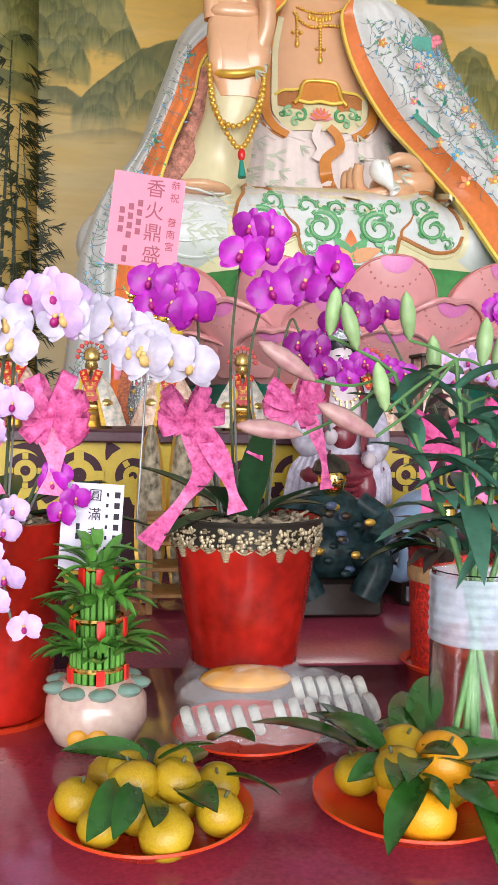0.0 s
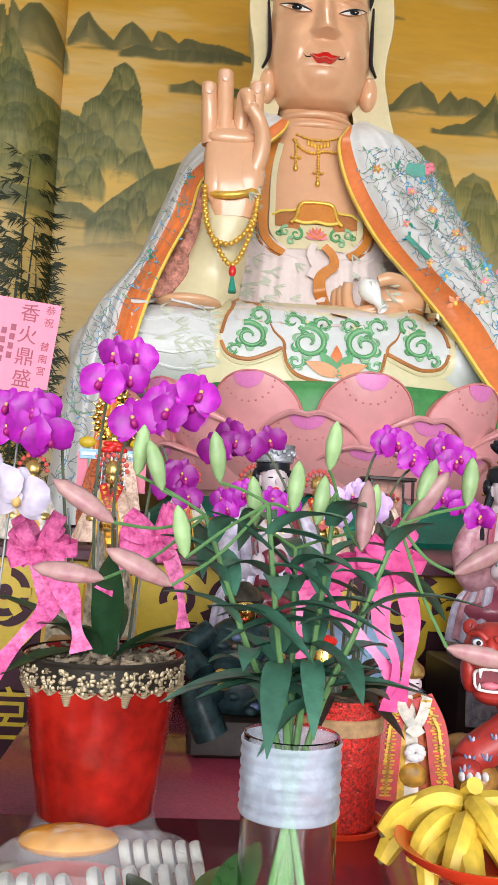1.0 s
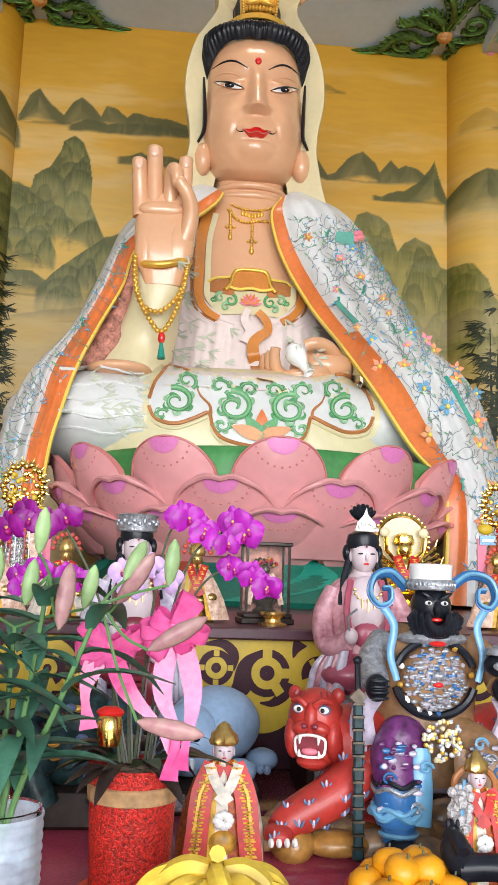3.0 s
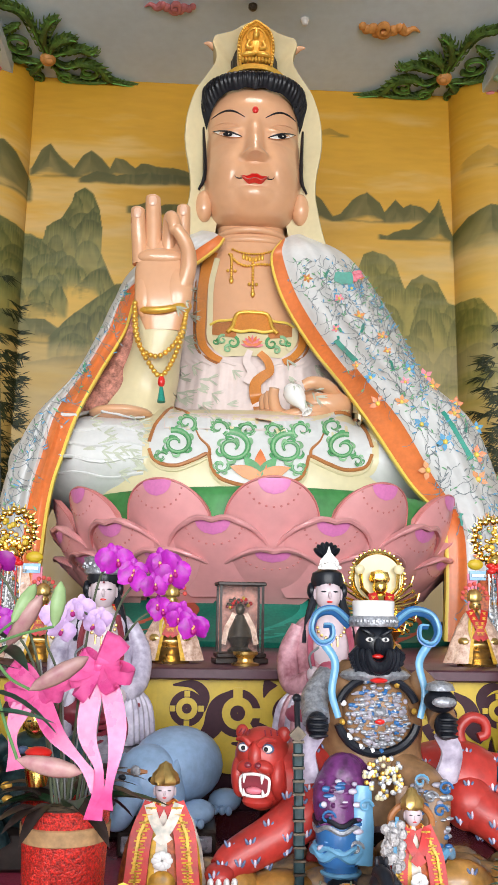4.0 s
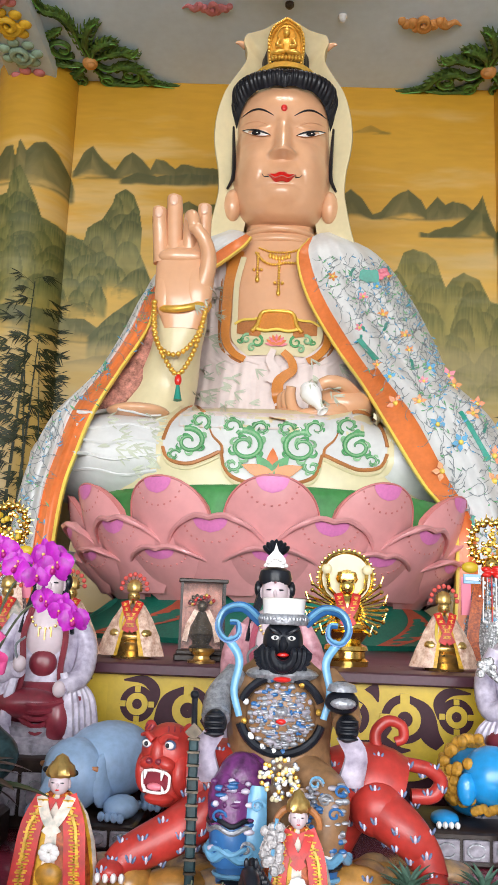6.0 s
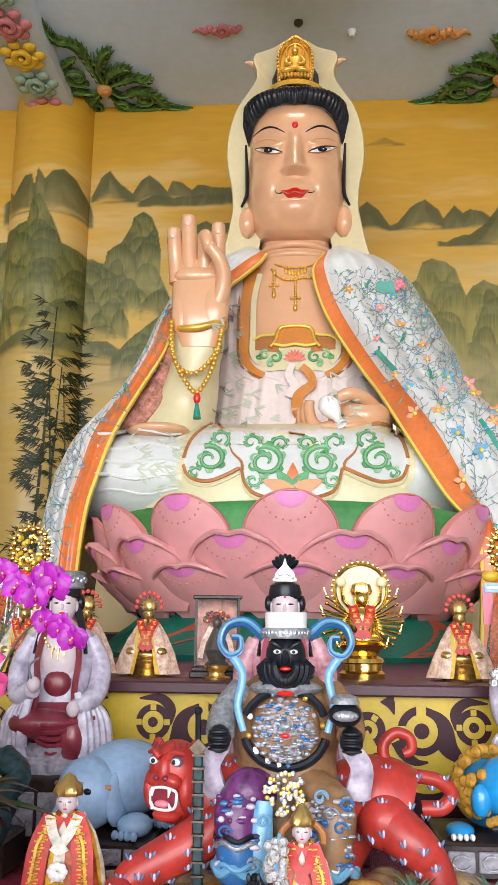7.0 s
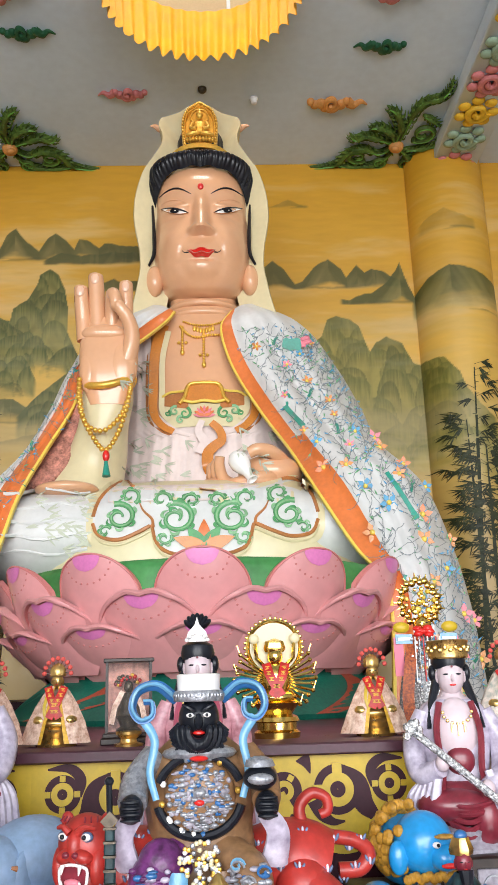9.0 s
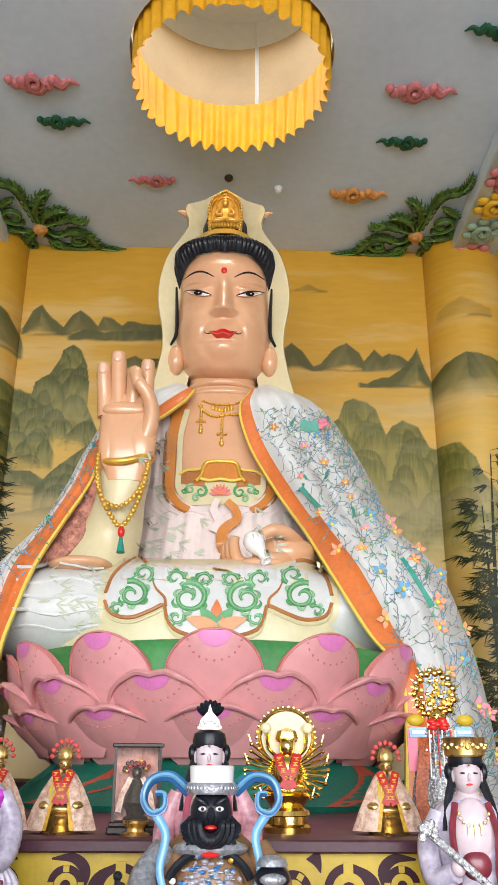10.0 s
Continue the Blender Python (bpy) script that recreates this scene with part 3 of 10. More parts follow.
def fret_panel():
    """One bay of the openwork: a lobed yellow board with purple cut-outs round ring motifs, mirrored about its middle, 1.3 wide."""
    s = Shape()
    y = -0.010
    half = 0.65

    def low_edge(x):
        q = abs(x)
        d = abs(q - 0.385)
        lobe = 0.228 - 0.11 * math.sqrt(max(0.0, 1 - (d / 0.125) ** 2)) if d < 0.125 else 9
        end = 0.215 - 0.06 * math.sqrt(max(0.0, 1 - ((q - 0.60) / 0.08) ** 2)) if q > 0.52 else 9
        mid = 0.225 - 0.05 * math.cos(q / 0.2 * math.pi / 2) if q < 0.2 else 9
        return min(0.245, lobe, end, mid)

    n = 131
    xs = np.linspace(-half, half, n)
    rows = [[(x, yy, z) for x, z in zip(xs, zs)] for yy, zs in ((0.004, [0.435] * n), (y, [0.435] * n), (y, [low_edge(x) for x in xs]), (0.004, [low_edge(x) for x in xs]))]
    s.grid(rows, FRETY)

    def disc(cx, cz, r0, r1, m, yy, a0=0.0, a1=360.0, n=36, depth=0.004):
        rr = [[], [], [], []]
        for i in range(n + 1):
            a = radians(a0 + (a1 - a0) * i / n)
            for q, (r, d) in zip(rr, ((r0, yy + depth), (r0, yy), (r1, yy), (r1, yy + depth))):
                q.append((cx + r * math.cos(a), d, cz + r * math.sin(a)))
        s.grid(rr, m)

    def band(pts, w, m=PURPLE, off=0.004):
        s.ribbon(spline([(a, y + 0.001, b) for a, b in pts], 8), w, m, (0, -1, 0), thick=off)

    def tab(cx, cz, r, a, w):
        s.box((cx + r * math.cos(radians(a)), y - 0.005, cz + r * math.sin(radians(a))), (w, 0.008, w), FRETY, rot=Matrix.Rotation(-radians(a), 3, "Y"))

    for sg in (-1, 1):
        flip = lambda a: a if sg > 0 else 180 - a
        # great ring in a comma whose tail sweeps outwards under it
        cx, cz = sg * 0.37, 0.318
        disc(cx, cz, 0.001, 0.080, PURPLE, y - 0.003)
        disc(cx, cz, 0.026, 0.054, FRETY, y - 0.009)
        for a in (90, 180, 235):
            tab(cx, cz, 0.068, flip(a), 0.032)
        band([(cx + sg * 0.02, cz + 0.06), (cx + sg * 0.065, cz + 0.02), (cx + sg * 0.085, cz - 0.045), (cx + sg * 0.12, cz - 0.085)], lambda q: 0.035 + 0.035 * math.sin(q * 3.1))
        band([(cx - sg * 0.075, cz - 0.03), (cx - sg * 0.055, cz - 0.075), (cx - sg * 0.02, cz - 0.10), (cx + sg * 0.02, cz - 0.10)], lambda q: 0.055 * (1 - q) + 0.006)
        # lesser ring with four tabs in a hooked round
        cx, cz = sg * 0.545, 0.332
        disc(cx, cz, 0.001, 0.060, PURPLE, y - 0.0025)
        disc(cx, cz, 0.017, 0.037, FRETY, y - 0.0085)
        for a in (0, 90, 180, 270):
            tab(cx, cz, 0.049, a, 0.019)
        band([(cx - sg * 0.055, cz - 0.01), (cx - sg * 0.06, cz + 0.045), (cx - sg * 0.02, cz + 0.08), (cx + sg * 0.05, cz + 0.078)], lambda q: 0.035 * math.sin(math.pi * (0.15 + 0.8 * q)))
        # small ring towards the middle
        cx, cz = sg * 0.19, 0.318
        disc(cx, cz, 0.001, 0.060, PURPLE, y - 0.0025, -60, 200)
        disc(cx, cz, 0.014, 0.033, FRETY, y - 0.0085)
        tab(cx, cz, 0.046, flip(60), 0.02)
        band([(sg * 0.255, 0.425), (sg * 0.27, 0.40), (sg * 0.28, 0.37)], lambda q: 0.05 * (1 - q) + 0.004)
    band([(0, 0.42), (0, 0.37), (0, 0.31)], lambda q: 0.12 * (1 - q) ** 1.5 + 0.006)
    disc(0, 0.235, 0.001, 0.03, PURPLE, y - 0.003)
    disc(0, 0.235, 0.008, 0.018, FRETY, y - 0.007)
    return s.mesh("fret_panel", sharp=35)


tier = thing("altar_tier", (CX, 2.95, TABLE_Z), "purple lacquered altar tier with yellow openwork scroll panels", "altar tier")
part("tier_body", Shape().box((0, 2.3, 0.215), (8.4, 4.58, 0.43), PURPLE).mesh("tier_body"), tier)
part("tier_base", Shape().box((0, 2.3, -0.432), (8.4, 4.58, 0.856), PURPLE).mesh("tier_base"), tier)
part("ledge", Shape().box((0, 2.28, 0.45), (8.5, 4.66, 0.04), LEDGE, bev=0.006).mesh("ledge"), tier, label="dull purple ledge board")
fm = fret_panel()
for k in range(-2, 3):
    part("fret_panel", fm, tier, Matrix.Translation((k * 1.3 + 0.1, 0.004, 0)), "yellow painted openwork scrolls with rings")
part("back_block", Shape().box((0, 5.2, 0.1), (8.4, 3.0, 1.0), PURPLE).mesh("back_block"), tier)


# ---- lotus throne ----
LY, LR = 6.12, 1.5


def petal_mesh(w, h, lean, name, cup):
    """A fleshy round lotus petal, base at the origin, rising along z, bulging towards -y; cupped ones have a thick heart-shaped lip."""
    s = Shape()
    nu, nv = 20, 18

    def half(v):
        return w / 2 * (0.62 + 0.38 * math.sin(min(1, v / 0.48) * math.pi / 2) if v < 0.48 else max(0.0, 1 - ((v - 0.48) / 0.52) ** 2.5) ** 0.5)

    def surf(x, v):
        a = x / (w / 2)
        belly = (0.15 if cup else 0.17) * w * (1 - 0.9 * a * a) * math.sin(v * math.pi * 0.8) ** 0.8
        tip = (0.03 * h * v ** 8 * (math.exp(-((abs(a) - 0.3) / 0.2) ** 2) - 0.9 * math.exp(-(a / 0.14) ** 2))) if cup else 0.0
        return Vector((x, -lean * v ** 1.4 - belly + 0.05 * w * a * a, v * h + tip))

    vs = [math.sin(i / nv * math.pi / 2) for i in range(nv + 1)]
    rows = [[surf((-1 + 2 * j / nu) * max(0.004, half(v)), v) for j in range(nu + 1)] for v in vs]
    s.grid(rows, PETAL)
    back = [[p + Vector((0, 0.04, -0.004)) for p in r] for r in rows]
    s.grid(back, PETALRIM)
    edge = [r[0] for r in rows[2:]] + rows[-1][1:-1] + [r[-1] for r in reversed(rows[2:])]
    mid = Vector((0, -lean * 0.5, h * 0.5))
    outs = [Vector((p.x - mid.x, 0, (p.z - mid.z) * 0.9)).normalized() for p in edge]
    if cup:
        lift = [0.15 + 0.85 * max(0.0, min(1.0, p.z / h)) ** 2 for p in edge]
        ring = lambda f, o: [p + d * o * q + Vector((0, -f * q, 0)) for p, d, q in zip(edge, outs, lift)]
        s.grid([ring(0.0, 0.0), ring(0.03, -0.004), ring(0.04, 0.012), ring(0.03, 0.028), ring(-0.03, 0.03)], lambda i, j: PETALRIM if i == 0 else PETAL)
    else:
        s.grid([edge, [p + Vector((0, 0.04, 0)) for p in edge]], PETALRIM)
        s.tube(edge, 0.007, PETALRIM, 6)
    rows = []
    for i in range(9):
        q = i / 8
        v = 0.985 - 0.17 * q
        hx = min(0.86 * half(v), 0.17 * w * math.sqrt(max(0, 1 - q * q)) + 0.001)
        rows.append([surf(hx * t, v) + Vector((0, -0.005, 0)) for t in np.linspace(-1, 1, 11)])
    s.grid(rows, PETALTIP)
    for k in range(11):
        a = math.pi * (k + 0.5) / 11
        s.ball(surf(0.27 * w * math.cos(a), 0.93 - 0.24 * math.sin(a)), (0.008, 0.004, 0.007), PETALRIM, 6, 4)
    return s.mesh(name, sharp=60)


lotus = thing("lotus_throne", (CX, LY, TIER_Z), "pink painted lotus throne with three rows of petals", "lotus throne")
part("plinth", Shape().lathe([(1.34, 0.0), (1.36, 0.03), (1.2, 0.16), (1.02, 0.30), (1.0, 0.4)], (0, 0, 0), PLINTH, seg=64).mesh("plinth"), lotus, label="dark green painted plinth with red swirls")
part("lotus_base", Shape().lathe([(0.9, 0.31), (1.08, 0.38), (1.2, 0.52), (1.24, 0.66)], (0, 0, 0), PETAL, seg=64).mesh("lotus_base"), lotus)
part("seedpod", Shape().lathe([(1.27, 0.5), (1.30, 0.7), (1.32, 0.86), (1.29, 0.915), (0.001, 0.96)], (0, 0, 0), SEEDG, seg=160, wave=lambda a, i: 1 + 0.004 * math.sin(a * 90)).mesh("seedpod", sharp=60), lotus, label="green ribbed seed pod band")
for k in range(9):
    swm = Shape()
    a0 = k * 0.7
    pts = []
    for q in range(12):
        t = q / 11
        z = 0.03 + 0.26 * t
        r = float(np.interp(z, [0.0, 0.03, 0.16, 0.30], [1.34, 1.36, 1.2, 1.02])) + 0.006
        a = -math.pi + a0 + 0.35 * math.sin(t * 2.4) + 0.1 * t
        pts.append((r, a, z, 0.11 * math.sin(math.pi * (0.15 + 0.85 * t)) + 0.01))
    swm.grid([[(r * math.cos(a - w), r * math.sin(a - w), z), (r * math.cos(a + w), r * math.sin(a + w), z)] for r, a, z, w in [(p[0], p[1], p[2], p[3]) for p in pts]], PLINTHR if k % 2 else TEALP)
    part("swirl", swm.mesh("swirl"), lotus, label="painted swirl")

pm_top = petal_mesh(0.56, 0.55, 0.15, "petal", False)
pm_mid = petal_mesh(0.60, 0.42, 0.22, "petal", True)
pm_low = petal_mesh(0.60, 0.29, 0.26, "petal", True)
for k in range(13):
    step = 2 * math.pi / 13
    for me, rr, z0, off in ((pm_top, 1.24, 0.40, 0.0), (pm_mid, 1.17, 0.28, 0.5), (pm_low, 1.08, 0.235, 0.0)):
        a = (k + off) * step
        q = Matrix.Rotation(a, 4, "Z") @ Matrix.Translation((0, -rr, z0))
        part("petal", me, lotus, q)

# ---- the great seated statue: one mesh ----
from mathutils.bvhtree import BVHTree


def ring_pts(cx, cy, z, rx, ryf, ryb, n=40, p=2.3):
    """A rounded cross-section with its own depth in front and behind."""
    out = []
    for j in range(n):
        a = 2 * math.pi * j / n
        c, q = math.cos(a), math.sin(a)
        x = math.copysign(abs(c) ** (2 / p), c) * rx
        y = math.copysign(abs(q) ** (2 / p), q) * (ryf if q < 0 else ryb)
        out.append((cx + x, cy + y, z))
    return out


def hood_outline(k, y, top=1.0):
    half = [(0.0, 7.15), (0.10, 7.115), (0.21, 7.04), (0.32, 7.0), (0.385, 6.975), (0.405, 6.90), (0.372, 6.80), (0.38, 6.69), (0.465, 6.54), (0.56, 6.38), (0.627, 6.14), (0.645, 5.92), (0.63, 5.75), (0.593, 5.55), (0.582, 5.35), (0.606, 5.19), (0.643, 5.0), (0.70, 4.8)]
    pts = spline([(CX - a * k, y, 5.9 + (b - 5.9) * top) for a, b in reversed(half)], 4) + spline([(CX + a * k, y, 5.9 + (b - 5.9) * top) for a, b in half], 4)[1:]
    return pts


OCHRE = mat("ochre_orange_paint", (0.62, 0.22, 0.035), 0.4, var=0.15, scale=4, coat=0.2)


def great_statue():
    S = Shape()
    # lap and knees
    rows = [ring_pts(CX - 0.03, 7.0, z, rx, yf, 1.2, 64, 2.6) for z, rx, yf in ((2.20, 1.38, 1.14), (2.36, 1.46, 1.18), (2.6, 1.46, 1.16), (2.8, 1.38, 1.10), (2.93, 1.22, 1.0), (3.02, 0.98, 0.82), (3.07, 0.7, 0.6))]
    S.grid(rows, CREAM, close_u=True, cap=True)
    S.ball((0.22, 6.60, 2.62), (0.80, 0.72, 0.40), WHITE, 40, 22)
    S.ball((2.26, 6.55, 2.62), (0.72, 0.66, 0.38), WHITE, 28, 16)
    # torso
    rows = [ring_pts(CX, 7.6, z, rx, yf, 0.5, 48, 2.3) for z, rx, yf in ((2.95, 1.0, 0.72), (3.2, 0.95, 0.66), (3.5, 0.9, 0.60), (3.8, 0.86, 0.55), (4.1, 0.84, 0.48), (4.4, 0.86, 0.46), (4.62, 0.84, 0.42), (4.78, 0.66, 0.36), (4.88, 0.42, 0.34), (4.98, 0.345, 0.32), (5.1, 0.325, 0.31), (5.2, 0.32, 0.3))]
    S.grid(rows, lambda i, j: PINKCLOTH if i < 3 else SKIN, close_u=True)
    for z, r in ((4.87, 0.405), (4.965, 0.35)):
        S.tube([(CX + r * math.cos(a), 7.6 + 0.335 * math.sin(a), z - 0.02 * math.sin(a)) for a in np.linspace(math.pi * 1.02, math.pi * 1.98, 24)], 0.035, SKIN)
    # head
    head = [(5.02, 0.05, 0.10), (5.03, 0.16, 0.23), (5.06, 0.26, 0.33), (5.115, 0.345, 0.40), (5.195, 0.405, 0.448), (5.30, 0.445, 0.47), (5.43, 0.466, 0.476), (5.57, 0.474, 0.458), (5.75, 0.46, 0.44), (5.95, 0.45, 0.435), (6.15, 0.44, 0.42), (6.32, 0.39, 0.36), (6.45, 0.27, 0.25)]
    prof = spline([(a, b, c) for a, b, c in head], 9)
    rows = [ring_pts(CX, 7.5, p.x, p.y, p.z, p.z, 168, 2.2) for p in prof]

    def shape_face(p):
        x, y, z = p
        if y > 7.5:
            return p
        u = x - CX
        g = lambda a, b, s, t: math.exp(-((u - a) / s) ** 2 - ((z - b) / t) ** 2)
        # round chin on a full under-chin, cheeks, the muzzle and its folds
        chin = math.hypot(u, (z - 5.27) * 1.15)
        if z < 5.3:
            y += 0.009 * math.exp(-((chin - 0.18) / 0.04) ** 2)
        y -= 0.035 * g(0, 5.235, 0.13, 0.085)
        y += 0.026 * g(0, 5.305, 0.11, 0.022)
        y -= 0.055 * (g(-0.27, 5.52, 0.13, 0.15) + g(0.27, 5.52, 0.13, 0.15))
        y -= 0.045 * g(0, 5.40, 0.15, 0.09)
        for k in range(6):
            q = k / 5
            y += 0.008 * (g(-0.115 - 0.085 * q, 5.57 - 0.20 * q, 0.022, 0.035) + g(0.115 + 0.085 * q, 5.57 - 0.20 * q, 0.022, 0.035))
        # sockets under the brow ridge, swelling lids
        y += 0.035 * (g(-0.24, 5.945, 0.16, 0.045) + g(0.24, 5.945, 0.16, 0.045))
        y -= 0.042 * (g(-0.245, 5.865, 0.12, 0.05) + g(0.245, 5.865, 0.12, 0.05))
        y += 0.02 * (g(-0.245, 5.785, 0.13, 0.025) + g(0.245, 5.785, 0.13, 0.025))
        y += 0.025 * (g(-0.10, 5.84, 0.04, 0.07) + g(0.10, 5.84, 0.04, 0.07))
        y -= 0.025 * g(0, 6.12, 0.3, 0.12)
        # nose: a straight bridge that broadens to a flat-bottomed tip with wings
        under = 1 / (1 + math.exp(-(z - 5.552) / 0.006))
        rise = min(1.0, max(0.0, (6.04 - z) / 0.46)) * under
        y -= (0.035 + 0.125 * rise) * rise ** 0.4 * math.exp(-(abs(u) / (0.05 + 0.025 * rise)) ** 3)
        y -= 0.07 * under * (g(-0.09, 5.59, 0.034, 0.038) + g(0.09, 5.59, 0.034, 0.038))
        return (x, y, z)

    S.grid([[shape_face(p) for p in r] for r in rows], SKIN, close_u=True, cap=True)
    for sg in (-1, 1):
        # ears with long lobes
        S.ball((CX + sg * 0.50, 7.46, 5.68), (0.055, 0.11, 0.33), SKIN, 14, 12)
        S.tube(spline([(CX + sg * 0.50, 7.38, 5.98), (CX + sg * 0.555, 7.38, 5.92), (CX + sg * 0.56, 7.38, 5.75), (CX + sg * 0.53, 7.38, 5.5), (CX + sg * 0.47, 7.37, 5.33)], 4), lambda q: 0.028 + 0.012 * q, SKIN, 8)
        S.ball((CX + sg * 0.452, 7.36, 5.245), (0.085, 0.11, 0.155), SKIN, 20, 16)
    bvh = BVHTree.FromPolygons([Vector(v) for v in S.v], S.f)

    def on(x, z, off=0.006, tree=None, depth=7.05):
        """The surface point that lies behind (x, z) of the plane at that depth, seen from the altar's front."""
        eye = Vector((1.15, -0.15, 1.52))
        way = (Vector((x, depth, z)) - eye).normalized()
        hit = (tree or bvh).ray_cast(eye + way * 4.2, way)
        return (hit[0] if hit[0] else Vector((x, depth, z))) - way * off

    for sg in (-1, 1):
        ex, ez = CX + sg * 0.25, 5.81
        top = [on(ex + 0.132 * t, ez + sg * 0.018 * t + 0.028 * (1 - t * t), 0.012) for t in np.linspace(-1, 1, 13)]
        low = [on(ex + 0.132 * t, ez + sg * 0.018 * t - 0.026 * (1 - t * t), 0.012) for t in np.linspace(-1, 1, 13)]
        S.grid([top, low], EYEW)
        S.tube(top, lambda q: 0.004 + 0.006 * math.sin(q * math.pi), BLACKHAIR, 6)
        S.tube(low, 0.004, BROWNP, 6)
        S.poly([on(ex + 0.042 * math.cos(a), ez + 0.002 + 0.023 * math.sin(a), 0.018) for a in np.linspace(0, 2 * math.pi, 16)[:-1]], BLACKHAIR)
        S.tube([on(CX + sg * (0.095 + 0.305 * t), 5.992 - 0.04 * t + 0.078 * math.sin(math.pi * t), 0.004) for t in np.linspace(0, 1, 14)], lambda q: 0.003 + 0.007 * math.sin(q * math.pi), BLACKHAIR, 6)
        # catchlight: a glint modelled as a white dot on the iris
        S.ball(on(ex + 0.008, ez + 0.006, 0.021), (0.008, 0.003, 0.006), EYEW, 8, 5)
        # half-lowered lid with its crease
        S.tube([on(ex + 0.15 * t, ez + 0.045 + 0.075 * (1 - t * t), 0.0) for t in np.linspace(-1, 1, 15)], lambda q: 0.002 + 0.006 * math.sin(q * math.pi), SKIN, 6)
    # lips
    n = 17
    ts = np.linspace(-1, 1, n)
    line = [5.383 + 0.010 * math.cos(t * 7) + 0.012 * abs(t) ** 4 for t in ts]
    mid = [on(CX + 0.128 * t, z, 0.012) for t, z in zip(ts, line)]
    up = [on(CX + 0.128 * t, z + 0.062 * (1 - abs(t) ** 1.5) - 0.022 * math.exp(-(t / 0.15) ** 2), 0.008) for t, z in zip(ts, line)]
    upm = [(a + b) / 2 + Vector((0, -0.035 * (1 - t * t), 0)) for a, b, t in zip(mid, up, ts)]
    dn = [on(CX + 0.128 * t, z - 0.05 * (1 - abs(t) ** 2.2), 0.008) for t, z in zip(ts, line)]
    dnm = [(a + b) / 2 + Vector((0, -0.045 * (1 - t * t), 0)) for a, b, t in zip(mid, dn, ts)]
    S.grid([up, upm, mid], REDP)
    S.grid([mid, dnm, dn], REDP)
    S.tube([p - Vector((0, 0.004, 0)) for p in mid], 0.005, LINING, 6)
    for sg in (-1, 1):
        S.tube(spline([on(CX + sg * a, z, 0.004) for a, z in ((0.118, 5.384), (0.15, 5.381), (0.172, 5.392), (0.18, 5.41))], 4), lambda q: 0.006 * (1 - 0.7 * q), BLACKHAIR, 6)
    S.ball(on(CX, 6.07, 0.0), (0.03, 0.02, 0.035), REDP, 12, 8)
    # hair cap with combed grooves, bun, hair strands at the temples
    rows = []
    for i in range(15):
        t = i / 14
        row = []
        for j in range(281):
            a = math.pi * (1 + j / 280)
            fr = abs(math.cos(a))
            z0 = 6.325 - 0.05 * fr ** 2 - 0.38 * fr ** 8 + 0.012 * math.sin(a * 17) * (1 - fr)
            zz = z0 + (6.50 - z0) * math.sin(t * math.pi / 2)
            k = 0.91 + (0.12 + 0.07 * fr) * math.sin(min(1, t * 2.4) * math.pi / 2)
            k *= math.cos(max(0, t - 0.5) * 1.5)
            gr = 1 + 0.011 * math.sin(j * 0.8 + 0.8 * math.sin(j * 0.21)) * min(1, t * 4)
            row.append((CX + 0.515 * k * gr * math.cos(a) * (1 - 0.06 * t), 7.5 + 0.445 * k * gr * math.sin(a), zz))
        rows.append(row)
    S.grid(rows, BLACKHAIR)
    S.lathe([(0.42, 6.45), (0.40, 6.6), (0.385, 6.8), (0.32, 6.98), (0.15, 7.08)], (CX, 7.55, 0), BLACKHAIR, 90, 0.68, 0.75, wave=lambda a, i: 1 + 0.02 * math.sin(a * 30))
    for sg in (-1, 1):
        S.tube(spline([(CX + sg * 0.475, 7.36, 6.05), (CX + sg * 0.455, 7.30, 5.7), (CX + sg * 0.455, 7.29, 5.5), (CX + sg * 0.505, 7.30, 5.38)], 5), lambda q: 0.011 + 0.009 * math.sin(q * 3.14), BLACKHAIR, 8, flat=1.4)
    # hood
    S.grid([hood_outline(0.5, 7.42, 0.84), hood_outline(0.74, 7.36, 0.93), hood_outline(0.90, 7.30, 0.975), hood_outline(0.97, 7.268, 0.995), hood_outline(0.995, 7.262), hood_outline(1.01, 7.28), hood_outline(1.0, 7.34), hood_outline(0.97, 7.65), hood_outline(0.86, 7.95, 0.97), hood_outline(0.5, 8.12, 0.9)], CREAM)
    for sg in (-1, 1):
        S.tube(spline([(CX + sg * 0.39, 7.34, 6.90), (CX + sg * 0.45, 7.33, 6.93), (CX + sg * 0.49, 7.32, 6.925)], 4), lambda q: 0.03 * (1 - q) + 0.008, SKIN, 8)
    # gold crown plaque
    pl = [(-0.155, 6.54), (-0.172, 6.66), (-0.172, 6.82), (-0.13, 6.94), (-0.06, 7.0), (0.0, 7.035), (0.06, 7.0), (0.13, 6.94), (0.172, 6.82), (0.172, 6.66), (0.155, 6.54)]
    ol = spline([(CX + a, 7.10, b) for a, b in pl], 4)
    inner = lambda k, y: [Vector((CX + (p.x - CX) * k, y, 6.76 + (p.z - 6.76) * k)) for p in ol]
    S.grid([[p + Vector((0, 0.12, 0)) for p in ol], ol, inner(0.8, 7.085), inner(0.76, 7.12)], GOLDP)
    S.poly(inner(0.77, 7.12), GOLDP)
    S.tube([(CX + 0.085 * math.cos(a), 7.105, 6.865 + 0.095 * math.sin(a)) for a in np.linspace(-0.4, 3.54, 22)], 0.009, GOLDP, 6)
    S.ball((CX, 7.085, 6.875), (0.034, 0.035, 0.046), GOLDP, 14, 10)
    S.ball((CX, 7.09, 6.925), (0.018, 0.02, 0.02), GOLDP)
